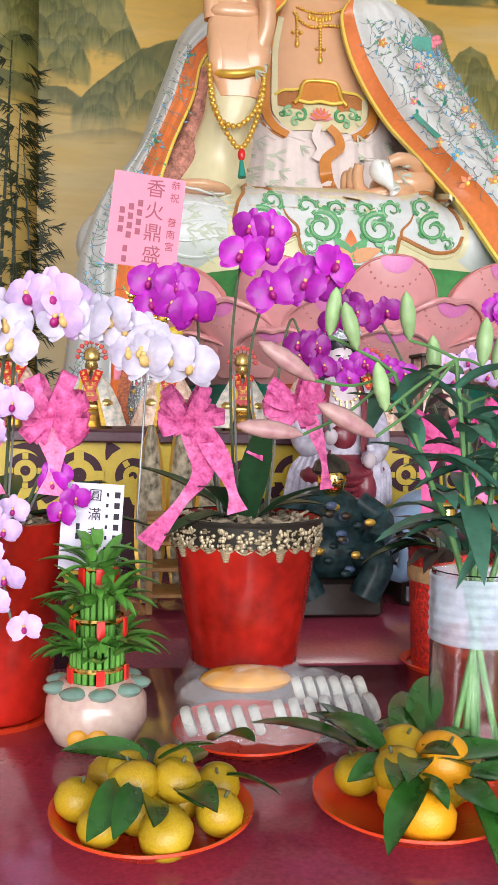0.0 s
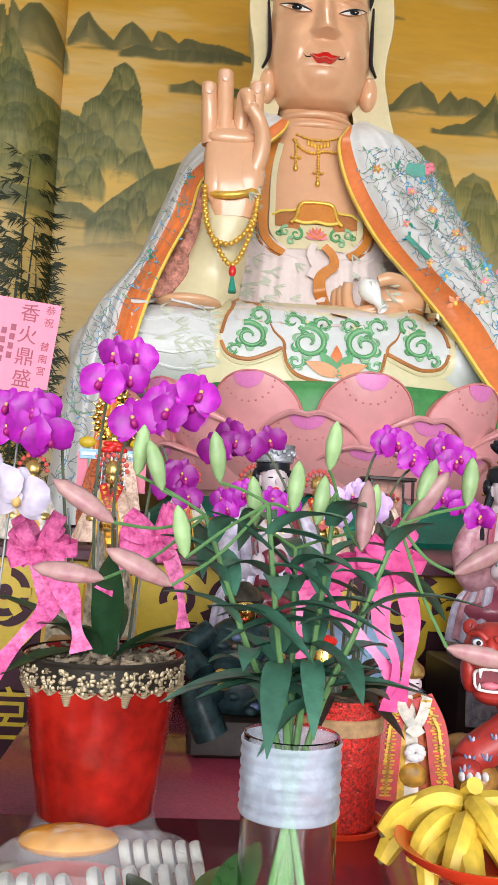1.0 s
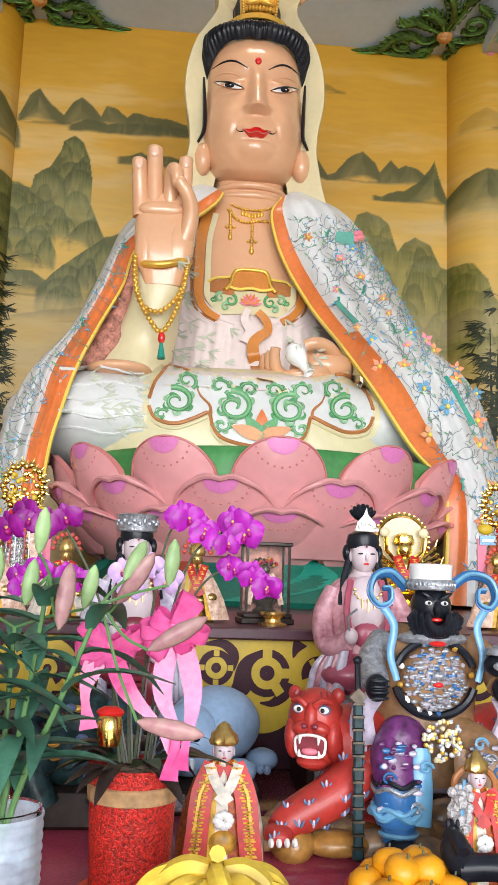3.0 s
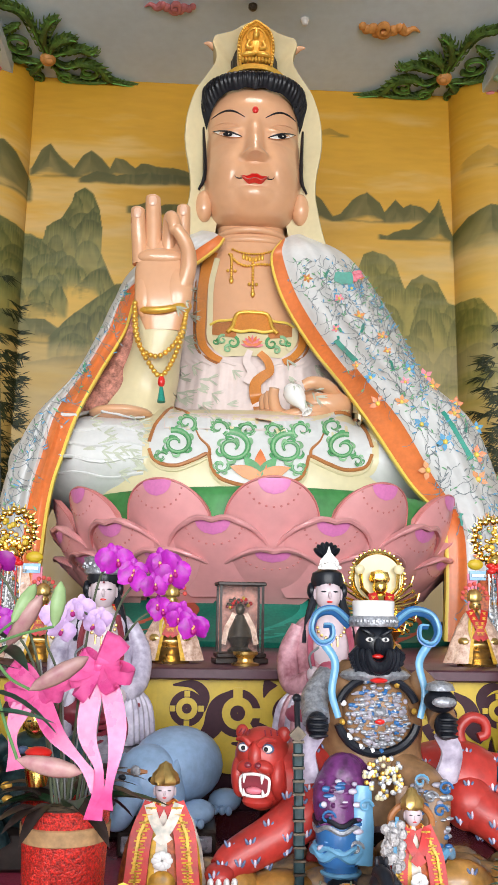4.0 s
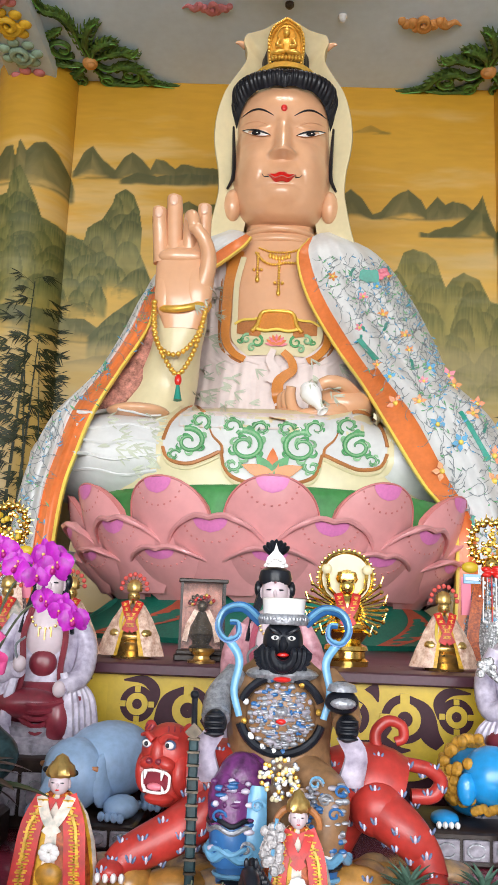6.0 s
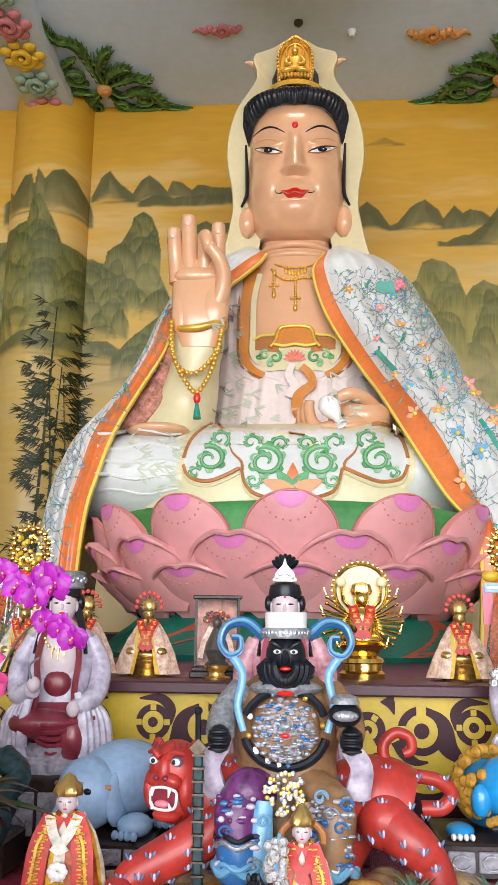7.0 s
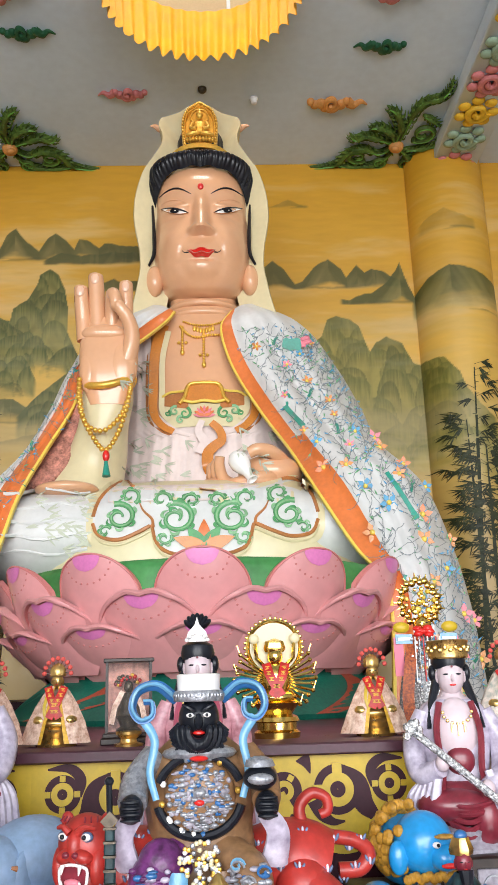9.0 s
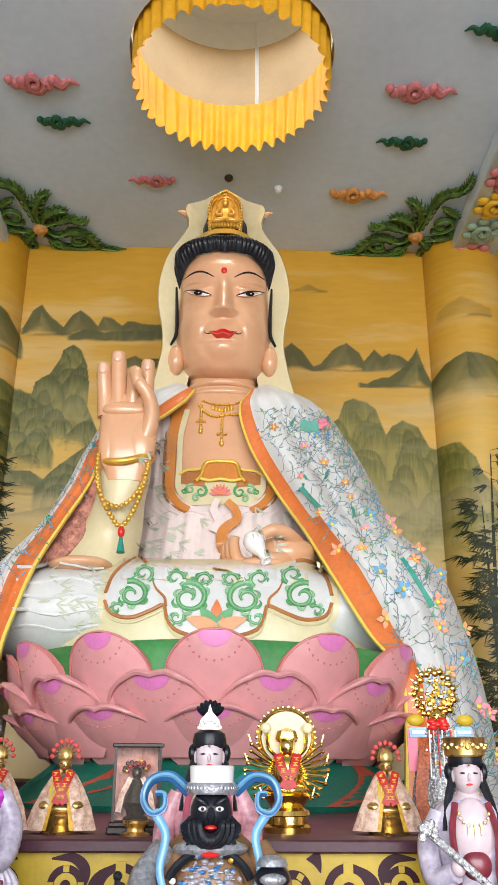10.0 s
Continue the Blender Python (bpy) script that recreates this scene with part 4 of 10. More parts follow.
    S.lathe([(0.035, 6.825), (0.07, 6.79), (0.062, 6.72), (0.08, 6.67)], (CX, 7.11, 0), GOLDP, 18, 1.0, 0.6)
    for sg in (-1, 1):
        S.tube(spline([(CX + sg * 0.062, 7.09, 6.80), (CX + sg * 0.085, 7.075, 6.73), (CX + sg * 0.03, 7.05, 6.70)], 4), 0.02, GOLDP, 8)
        S.ball((CX + sg * 0.065, 7.075, 6.655), (0.075, 0.04, 0.028), GOLDP, 14, 8, rot=Matrix.Rotation(sg * 0.2, 3, "Y"))
    for j in range(9):
        S.ball((CX + (j - 4) * 0.031, 7.07, 6.60 - 0.002 * (j - 4) ** 2 * 0.3), (0.018, 0.03, 0.026), GOLDP, 8, 6)
    for j in range(44):
        p = ol[int(j * (len(ol) - 1) / 43)]
        S.ball(Vector((CX + (p.x - CX) * 0.93, 7.08, 6.76 + (p.z - 6.76) * 0.93)), (0.013, 0.014, 0.013), GOLDP, 6, 4)
    S.ribbon(spline([(CX - 0.33, 7.24, 6.46), (CX - 0.17, 7.12, 6.52), (CX, 7.09, 6.535), (CX + 0.17, 7.12, 6.52), (CX + 0.33, 7.24, 6.46)], 6), 0.05, GOLDP, (0, -1, 0), thick=0.02)
    # necklace
    def bead_line(pts, r, m, gap):
        line = spline(pts, 20)
        acc = 0.0
        for a, b in zip(line, line[1:]):
            acc += (b - a).length
            if acc >= gap:
                acc = 0.0
                S.ball(b, r, m, 8, 6)

    def chest(pts, off=0.02):
        return [on(CX + a, z, off) for a, z in pts]

    bead_line(chest([(-0.2, 4.70), (-0.1, 4.665), (0, 4.655), (0.1, 4.665), (0.2, 4.70)]), 0.012, GOLDP, 0.02)
    bead_line(chest([(-0.22, 4.66), (-0.14, 4.57), (-0.05, 4.54), (0.05, 4.56), (0.12, 4.56), (0.2, 4.56), (0.24, 4.58)]), 0.014, GOLDP, 0.022)
    for px, z0, z1 in ((-0.19, 4.66, 4.40), (0.0, 4.62, 4.28)):
        bead_line(chest([(px, z0), (px, (z0 + z1) / 2), (px, z1)]), 0.014, GOLDP, 0.024)
        S.ball(on(CX + px, z1, 0.02), (0.02, 0.02, 0.032), GOLDP)
        for q in (-1, 1):
            S.ball(on(CX + px + q * 0.032, z1 + 0.09, 0.02), 0.016, GOLDP, 8, 6)
    for q in range(7):
        S.ball(on(CX + (q - 3) * 0.028, 4.60 + 0.008 * abs(q - 3), 0.016), (0.016, 0.012, 0.03), GOLDP, 8, 6)
    # robe neckline: orange border with a cream edge, waistband, belly cloth
    for sg in (-1, 1):
        S.ribbon(spline(chest([(sg * 0.36, 4.66), (sg * 0.41, 4.49), (sg * 0.44, 4.3), (sg * 0.445, 4.1), (sg * 0.45, 3.92), (sg * 0.43, 3.80), (sg * 0.36, 3.71), (sg * 0.27, 3.66)], 0.03), 5), lambda q: 0.105 - 0.05 * q, OCHRE, thick=0.012)
        S.tube(spline(chest([(sg * 0.47, 4.6), (sg * 0.50, 4.3), (sg * 0.505, 4.0), (sg * 0.49, 3.80), (sg * 0.42, 3.70), (sg * 0.30, 3.63)], 0.02), 5), 0.012, BROWNP, 6)
        S.ribbon(spline(chest([(sg * 0.315, 4.60), (sg * 0.365, 4.35), (sg * 0.37, 4.05), (sg * 0.37, 3.86), (sg * 0.31, 3.77)], 0.024), 4), 0.05, CREAM, thick=0.01)
    belly = [[on(CX + t * 0.37, zz - 0.03 * abs(t) ** 2, 0.016) for t in np.linspace(-1, 1, 17)] for zz in (3.92, 3.85, 3.78, 3.71)]
    S.grid(belly, CREAM)
    # ochre belt with its knot between two brown lappets
    for sg in (-1, 1):
        S.grid([[on(CX + sg * (0.14 + 0.22 * t), zz + h * (1 - 0.45 * t), 0.026) for t in np.linspace(0, 1, 7)] for zz, h in ((3.93, 0.10), (3.94, 0.02), (3.93, -0.06))], BROWNP)
        S.tube(spline(chest([(sg * 0.13, 4.06), (sg * 0.2, 4.03), (sg * 0.3, 4.02), (sg * 0.37, 3.98)], 0.03), 4), 0.012, YELLOWP, 6)
    S.grid([[on(CX + t * w, zz, 0.045) for t in np.linspace(-1, 1, 9)] for zz, w in ((4.10, 0.11), (4.07, 0.15), (4.0, 0.165), (3.94, 0.19))], OCHRE)
    S.tube(spline(chest([(-0.22, 3.92), (-0.17, 3.98), (-0.145, 4.07), (-0.09, 4.105), (0.09, 4.105), (0.145, 4.07), (0.17, 3.98), (0.22, 3.92)], 0.045), 4), 0.02, GOLDP, 8)
    S.tube(spline(chest([(-0.2, 3.95), (-0.1, 3.93), (0.0, 3.945), (0.1, 3.93), (0.2, 3.95)], 0.045), 4), 0.014, YELLOWP, 8)
    # lotus between curling leaves
    for ring, (r, w, zc) in enumerate(((0.10, 0.034, 3.83), (0.065, 0.028, 3.84))):
        for k in range(9 - 2 * ring):
            a = radians(8 + 164 * k / (8 - 2 * ring))
            S.ribbon([on(CX + r * q * math.cos(a), zc - 0.03 + r * q * math.sin(a), 0.035 + 0.012 * ring) for q in np.linspace(0, 1, 6)], lambda q, w=w: w * math.sin(math.pi * (0.15 + 0.83 * q)), (PINKP, ORANGE)[(k + ring) % 2], thick=0.004)
    for sg in (-1, 1):
        for px, pz, r, st in ((0.17, 3.83, 0.055, 1), (0.26, 3.85, 0.045, -1), (0.32, 3.83, 0.03, 1), (0.21, 3.77, 0.035, -1)):
            S.tube([on(CX + sg * (px + r * (1 - 0.8 * t) * math.cos(st * 7 * t + 2)), pz + r * (1 - 0.8 * t) * math.sin(st * 7 * t + 2), 0.03) for t in np.linspace(0, 1, 14)], lambda q: 0.015 - 0.009 * q, GREENP if st > 0 else SAGEP, 6, flat=0.6)
    S.ribbon(spline(chest([(0.06, 3.74), (0.13, 3.67), (0.15, 3.58), (0.08, 3.52), (0.03, 3.46), (0.03, 3.36), (0.07, 3.24), (0.06, 3.14)], 0.075), 5), lambda q: 0.06 + 0.06 * q, OCHRE, thick=0.012)
    S.ribbon(spline(chest([(-0.02, 3.76), (-0.05, 3.66), (0.0, 3.56), (-0.04, 3.46)], 0.07), 5), lambda q: 0.05 + 0.05 * q, PINKCLOTH, thick=0.01)
    # pale drapery that hangs from the shoulders and gathers under the belt
    for sg in (-1, 1):
        rows = []
        for i in range(45):
            z = 4.6 - 1.55 * i / 44
            inner = 0.47 if z > 3.9 else 0.47 * max(0.0, (z - 3.62) / 0.28) ** 0.5 if z > 3.62 else 0.0
            row = []
            for j in range(41):
                t = j / 40
                u = inner + (0.78 - inner) * t
                ph = 34 * (u * (1.0 + 0.25 * (3.6 - z)) + 0.28 * (z - 3.6) * t)
                f = 0.010 * math.sin(ph + 0.8 * math.sin(5 * z)) + 0.006 * math.sin(2.3 * ph + 5 * z)
                row.append(on(CX + sg * u, z, 0.022 + f * min(1, 4 * t + 0.2) * min(1, (4.7 - z) * 2)))
            rows.append(row)
        S.grid(rows, PINKCLOTH)
    # raised arm: wide sleeve, bangle, hand
    rows = []
    for c, r, fl in (((0.58, 6.37, 3.80), 0.19, 0.62), ((0.57, 6.39, 3.68), 0.205, 0.7), ((0.535, 6.46, 3.5), 0.20, 0.9), ((0.47, 6.56, 3.28), 0.245, 0.9), ((0.38, 6.60, 3.12), 0.31, 0.95), ((0.34, 6.6, 2.98), 0.34, 1.0)):
        rows.append([(c[0] + r * math.cos(a), c[1] + r * fl * math.sin(a), c[2] + 0.05 * math.cos(a * 2)) for a in np.linspace(0, 2 * math.pi, 28)[:-1]])
    rows = [[r[j] for r in rows] for j in range(27)]
    rows = [spline(r, 4) for r in rows]
    S.grid([[r[i] for r in rows] for i in range(len(rows[0]))], CREAM, close_u=True)
    rows = []
    for (xl, yl, zl), (xr, yr, zr) in (((0.30, 6.72, 4.02), (0.42, 6.66, 4.0)), ((0.22, 6.66, 3.74), (0.42, 6.55, 3.7)), ((0.14, 6.56, 3.52), (0.41, 6.52, 3.5)), ((0.05, 6.45, 3.32), (0.36, 6.45, 3.3)), ((-0.02, 6.32, 3.15), (0.25, 6.4, 3.13)), ((-0.06, 6.25, 2.98), (0.12, 6.35, 2.98))):
        rows.append([(xl + (xr - xl) * t, yl + (yr - yl) * t - 0.03 * math.sin(t * 3.14) + 0.012 * math.sin(t * 14), zl + (zr - zl) * t) for t in np.linspace(0, 1, 13)])
    S.grid(smooth_rows([[Vector(p) for p in r] for r in rows], 2, 6), LINING)
    S.tube([(0.59 + 0.19 * math.cos(a), 6.35 + 0.15 * math.sin(a), 3.80 + 0.03 * math.cos(a) + 0.06 * math.cos(a) ** 2) for a in np.linspace(0, 2 * math.pi, 30)], 0.03, GOLDP, 8)
    palm = [(3.66, 0.15, 0.09), (3.76, 0.175, 0.10), (3.90, 0.215, 0.115), (4.05, 0.232, 0.115), (4.20, 0.228, 0.10), (4.32, 0.20, 0.08), (4.40, 0.17, 0.06)]
    prof = spline(palm, 4)
    S.grid([ring_pts(0.585, 6.33, p.x, p.y, p.z, p.z, 32, 2.6) for p in prof], SKIN, close_u=True, cap=True)
    S.ball((0.69, 6.28, 3.99), (0.125, 0.075, 0.22), SKIN, 20, 14)
    S.ball((0.46, 6.285, 3.96), (0.10, 0.06, 0.22), SKIN, 20, 14)
    S.ball((0.56, 6.27, 4.26), (0.19, 0.06, 0.07), SKIN, 20, 10)
    for fx, tx, tz, r in ((0.395, 0.362, 4.665, 0.062), (0.505, 0.478, 4.77, 0.066), (0.715, 0.722, 4.70, 0.06)):
        S.tube(spline([(fx, 6.33, 4.22), (fx * 0.6 + tx * 0.4, 6.315, 4.38), (fx * 0.2 + tx * 0.8, 6.29, tz - 0.14), (tx, 6.275, tz - 0.03), (tx, 6.275, tz)], 6), lambda q, r=r: r * (1.08 - 0.2 * q) * math.sqrt(max(0.02, 1 - max(0, (q - 0.85) / 0.15) ** 2)), SKIN, 14)
        S.ball((tx, 6.27 - r * 0.72, tz - 0.055), (r * 0.5, 0.012, 0.05), NAILP, 10, 8)
    S.tube(spline([(0.61, 6.31, 4.30), (0.615, 6.26, 4.45), (0.625, 6.18, 4.55), (0.65, 6.13, 4.51), (0.665, 6.13, 4.44)], 6), lambda q: 0.06 - 0.012 * q, SKIN, 12)
    S.ball((0.665, 6.13, 4.435), (0.05, 0.05, 0.05), SKIN, 14, 10)
    S.tube(spline([(0.70, 6.30, 3.95), (0.765, 6.25, 4.12), (0.775, 6.20, 4.25), (0.74, 6.15, 4.35), (0.685, 6.12, 4.42)], 6), lambda q: 0.072 - 0.024 * q, SKIN, 14)
    S.ball((0.685, 6.12, 4.425), (0.05, 0.05, 0.05), SKIN, 14, 10)
    # prayer beads from the wrist
    for pts in ([(0.37, 6.25, 3.9), (0.38, 6.2, 3.65), (0.44, 6.2, 3.48), (0.57, 6.2, 3.43), (0.70, 6.2, 3.55), (0.76, 6.25, 3.75), (0.77, 6.3, 3.9)], [(0.36, 6.26, 3.9), (0.41, 6.18, 3.55), (0.52, 6.16, 3.33), (0.60, 6.14, 3.26), (0.68, 6.18, 3.4), (0.74, 6.2, 3.6), (0.775, 6.28, 3.88)]):
        bead_line(pts, 0.021, GOLDP, 0.036)
    S.ball((0.60, 6.13, 3.21), (0.028, 0.028, 0.045), REDP)
    S.tube([(0.60, 6.13, 3.17), (0.605, 6.12, 3.05)], lambda q: 0.012 + 0.02 * q, TEALP, 8)
    # lower hand with a white vase
    S.ball((1.84, 6.38, 3.10), (0.25, 0.22, 0.15), SKIN, 24, 14)
    S.tube(spline([(1.95, 6.32, 3.17), (1.85, 6.18, 3.225), (1.74, 6.12, 3.235), (1.67, 6.13, 3.21)], 6), lambda q: 0.058 - 0.014 * q, SKIN, 12)
    for k in range(3):
        S.tube(spline([(1.90, 6.28, 3.05 - 0.03 * k), (1.76, 6.15, 3.03 - 0.035 * k), (1.62, 6.15, 3.0 - 0.02 * k), (1.5, 6.2, 2.98 - 0.012 * k)], 6), lambda q: 0.052 - 0.012 * q, SKIN, 12)
    for k in range(3):
        S.tube(spline([(1.60, 6.28, 2.98), (1.48 - 0.03 * k, 6.22 + 0.05 * k, 3.03), (1.445 - 0.03 * k, 6.17 + 0.05 * k, 3.12), (1.45 - 0.02 * k, 6.14 + 0.06 * k, 3.19 - 0.02 * k)], 6), lambda q: 0.05 - 0.012 * q, SKIN, 12)
    S.ball((1.40, 6.28, 2.99), (0.13, 0.12, 0.06), SKIN, 16, 10)
    ax = Matrix.Translation((1.60, 6.08, 3.12)) @ Matrix.Rotation(radians(150), 4, "Y") @ Matrix.Rotation(radians(22), 4, "X") @ Matrix.Scale(0.76, 4)
    vase = Shape().lathe([(0.06, -0.12), (0.1, -0.06), (0.105, 0.0), (0.08, 0.07), (0.045, 0.14), (0.04, 0.2), (0.06, 0.235), (0.05, 0.24), (0.02, 0.2)], (0, 0, 0), EYEW, 18, cap=True)
    S.add(vase, ax)
    # bare foot edge above the crossed leg
    S.ball((0.30, 6.22, 2.975), (0.24, 0.2, 0.06), SKIN, 22, 12)
    # mantle
    def mantle(ctrl, mirror):
        pts = smooth_rows([[Vector(p) for p in r] for r in ctrl], 14, 8)
        n = len(pts[0])
        out = []
        for i, r in enumerate(pts):
            row = []
            for j, p in enumerate(r):
                k = j / (n - 1)
                f = 0.022 * math.sin(k * 46 + i * 0.05 + 1.5 * math.sin(i * 0.09)) * min(1, k * 6) * min(1, i / 12)
                row.append(p + Vector((0.35 * f * (1 if mirror else -1), -f, 0)))
            out.append(row)
        S.grid(out, lambda i, j: ORANGE if j < ((3 if i < 30 else 5) if not mirror else (5 if i < 20 else 9)) else WHITE)
        S.grid([[r[0] for r in out], [r[0] + Vector((0.018 if mirror else -0.018, 0.012, 0)) for r in out], [r[0] + Vector((0.018 if mirror else -0.018, 0.06, 0)) for r in out]], YELLOWP)
        return out

    right = mantle([
        [(1.60, 7.18, 4.86), (1.72, 7.3, 4.97), (1.84, 7.5, 5.03), (1.8, 8.1, 5.0)],
        [(1.50, 7.04, 4.62), (1.90, 7.02, 4.72), (2.28, 7.5, 4.82), (2.15, 8.2, 4.85)],
        [(1.60, 6.98, 4.22), (2.08, 6.82, 4.30), (2.55, 7.4, 4.38), (2.4, 8.3, 4.4)],
        [(1.83, 6.85, 3.76), (2.28, 6.55, 3.82), (2.74, 7.2, 3.86), (2.6, 8.4, 3.9)],
        [(2.02, 6.40, 3.30), (2.42, 6.15, 3.36), (2.80, 6.8, 3.40), (2.8, 8.4, 3.4)],
        [(2.16, 5.92, 2.86), (2.62, 5.80, 2.98), (3.06, 6.5, 2.97), (3.0, 8.4, 3.0)],
        [(2.36, 5.66, 2.42), (2.76, 5.62, 2.50), (3.20, 6.4, 2.52), (3.2, 8.4, 2.5)],
        [(2.51, 5.45, 2.15), (2.82, 5.42, 2.12), (3.27, 6.3, 2.08), (3.3, 8.3, 2.1)],
        [(2.53, 5.40, 1.85), (2.85, 5.40, 1.75), (3.30, 6.25, 1.70), (3.3, 8.3, 1.7)],
        [(2.50, 5.38, 1.36), (2.85, 5.36, 1.35), (3.32, 6.2, 1.35), (3.3, 8.3, 1.35)]], False)
    left = mantle([
        [(1.06, 7.18, 4.86), (0.94, 7.3, 4.97), (0.80, 7.5, 5.03), (0.86, 8.1, 5.0)],
        [(0.98, 7.02, 4.68), (0.72, 7.02, 4.75), (0.42, 7.5, 4.82), (0.5, 8.2, 4.85)],
        [(0.72, 6.90, 4.42), (0.45, 6.95, 4.50), (0.18, 7.45, 4.55), (0.3, 8.3, 4.6)],
        [(0.36, 6.70, 4.12), (0.20, 6.85, 4.18), (0.08, 7.35, 4.22), (0.1, 8.3, 4.3)],
        [(0.26, 6.56, 3.74), (0.08, 6.72, 3.80), (-0.04, 7.25, 3.84), (0.0, 8.4, 3.9)],
        [(0.12, 6.30, 3.34), (-0.05, 6.45, 3.38), (-0.16, 6.9, 3.36), (-0.1, 8.4, 3.4)],
        [(0.01, 5.95, 2.92), (-0.20, 6.05, 2.96), (-0.38, 6.5, 2.95), (-0.4, 8.4, 3.0)],
        [(-0.06, 5.79, 2.58), (-0.26, 5.88, 2.60), (-0.51, 6.4, 2.60), (-0.5, 8.4, 2.6)],
        [(-0.12, 5.68, 2.20), (-0.32, 5.78, 2.20), (-0.58, 6.35, 2.2), (-0.6, 8.3, 2.2)],
        [(-0.16, 5.60, 1.36), (-0.36, 5.68, 1.35), (-0.66, 6.3, 1.35), (-0.66, 8.3, 1.35)]], True)
    tree = BVHTree.FromPolygons([Vector(v) for v in S.v], S.f)
    # painted twigs and flowers on the mantle
    rng = random.Random(4)

    taken, blooms = [], []

    def motif(grid, count, j0, j1, flower_rate):
        for _ in range(count):
            i, j = rng.randrange(10, len(grid) - 3), rng.randrange(j0, j1)
            p = grid[i][j]
            x, z = p.x, p.z
            if any((p - o).length < (0.062 if p.z > 3.9 else 0.076) for o in taken):
                continue
            taken.append(p.copy())
            d = rng.uniform(-2.6, -0.4)
            pts = []
            for q in range(8):
                h = tree.ray_cast(Vector((1.3 + (x - 1.3) * 0.0, 0.0, 1.5)), (Vector((x, p.y, z)) - Vector((1.3, 0.0, 1.5))).normalized())
                if not h[0] or (h[0] - p).length > 0.6:
                    break
                pts.append(h[0] + Vector((0, -0.007, 0.001)))
                x += 0.028 * math.cos(d)
                z += 0.028 * math.sin(d)
                d += rng.uniform(-0.8, 0.8)
            if len(pts) < 4:
                continue
            S.ribbon(pts, lambda q: 0.0046 * (1 - 0.4 * q), TWIG)
            for b in pts[1:]:
                if rng.random() < 0.42:
                    e = b + Vector((rng.uniform(-0.045, 0.045), 0, rng.uniform(-0.03, 0.04)))
                    S.ribbon([b, (b + e) / 2, e], lambda q: 0.011 * math.sin(math.pi * (0.1 + 0.85 * q)), rng.choice((TWIG, BLUEP, GREENP)))
            clear = all((pts[-1] - o).length > 0.2 for o in blooms) and (pts[-1] - grid[i][0]).length > 0.26
            if j < 19 and clear and rng.random() < flower_rate * (4.0 if p.z < 3.6 else 1.2):
                blooms.append(pts[-1])
                m = rng.choice((OCHRE, OCHRE, OCHRE, OCHRE, ORANGE, PINKP, BLUEP))
                r = rng.uniform(0.042, 0.056) if p.z > 3.4 else rng.uniform(0.056, 0.08)
                c = pts[-1] + Vector((0, -0.004, 0))
                a0 = rng.random() * 6
                for k in range(5):
                    a = a0 + k * 1.257
                    S.poly([c, c + Vector((r * 0.6 * math.cos(a - 0.5), 0, r * 0.6 * math.sin(a - 0.5))), c + Vector((r * math.cos(a), -0.003, r * math.sin(a))), c + Vector((r * 0.6 * math.cos(a + 0.5), 0, r * 0.6 * math.sin(a + 0.5)))], m)
                S.ball(c, r * 0.28, REDP if m is YELLOWP else YELLOWP, 6, 4)
            elif rng.random() < 0.04:
                S.ribbon(pts[:4], 0.022, TEALP)

    motif(right, 5000, 6, 31, 0.17)
    motif(left, 1000, 15, 32, 0.05)
    # pale bamboo sprays on the drapery and the knee
    for u0, u1, z0, z1, n, depth in ((-0.72, -0.5, 3.3, 4.4, 16, 7.05), (-0.6, -0.15, 3.15, 3.6, 14, 7.05), (0.3, 0.6, 3.3, 3.7, 8, 7.05)):
        for _ in range(n):
            u, z = rng.uniform(u0, u1), rng.uniform(z0, z1)
            for q in range(4):
                a = rng.uniform(-1.4, 0.5)
                S.ribbon([on(CX + u + 0.10 * t * math.cos(a), z + 0.10 * t * math.sin(a), 0.008, tree) for t in np.linspace(0, 1, 4)], lambda t: 0.016 * math.sin(math.pi * (0.1 + 0.85 * t)), BAMBOOPAINT)
    for x0, z0, x1, z1 in ((2.0, 3.75, 2.12, 3.5), (2.62, 2.95, 2.8, 2.6)):
        pts = []
        for q in range(9):
            t = q / 8
            h = tree.ray_cast(Vector((x0 + (x1 - x0) * t, 2, z0 + (z1 - z0) * t)), Vector((0, 1, 0)))
            if h[0]:
                pts.append(h[0] + Vector((0, -0.012, 0)))
        S.ribbon(pts, 0.045, TEALP)
    c = tree.ray_cast(Vector((2.10, 2, 4.36)), Vector((0, 1, 0)))[0] + Vector((0, -0.03, 0))
    S.poly([c + Vector((0.085 * math.cos(a), -0.02 * math.sin(a), 0.075 * math.sin(a) + 0.02 * math.sin(3 * a))) for a in np.linspace(0, 2 * math.pi, 15)[:-1]], TEALP)
    for k in range(6):
        S.ball(c + Vector((0.12 + 0.03 * math.cos(k), 0.02, 0.045 + 0.035 * math.sin(k * 1.2))), (0.028, 0.012, 0.022), PINKP, 8, 6)
    # painted apron with green scrolls
    lap = lambda u, z, off=0.01: on(CX + u, z, off, tree, 5.9)
    tops = [(-0.79, 2.70), (-0.74, 2.84), (-0.61, 2.955), (-0.47, 2.90), (-0.31, 2.885), (0.0, 2.875), (0.28, 2.89), (0.45, 2.92), (0.62, 2.955), (0.76, 2.84), (0.81, 2.70)]
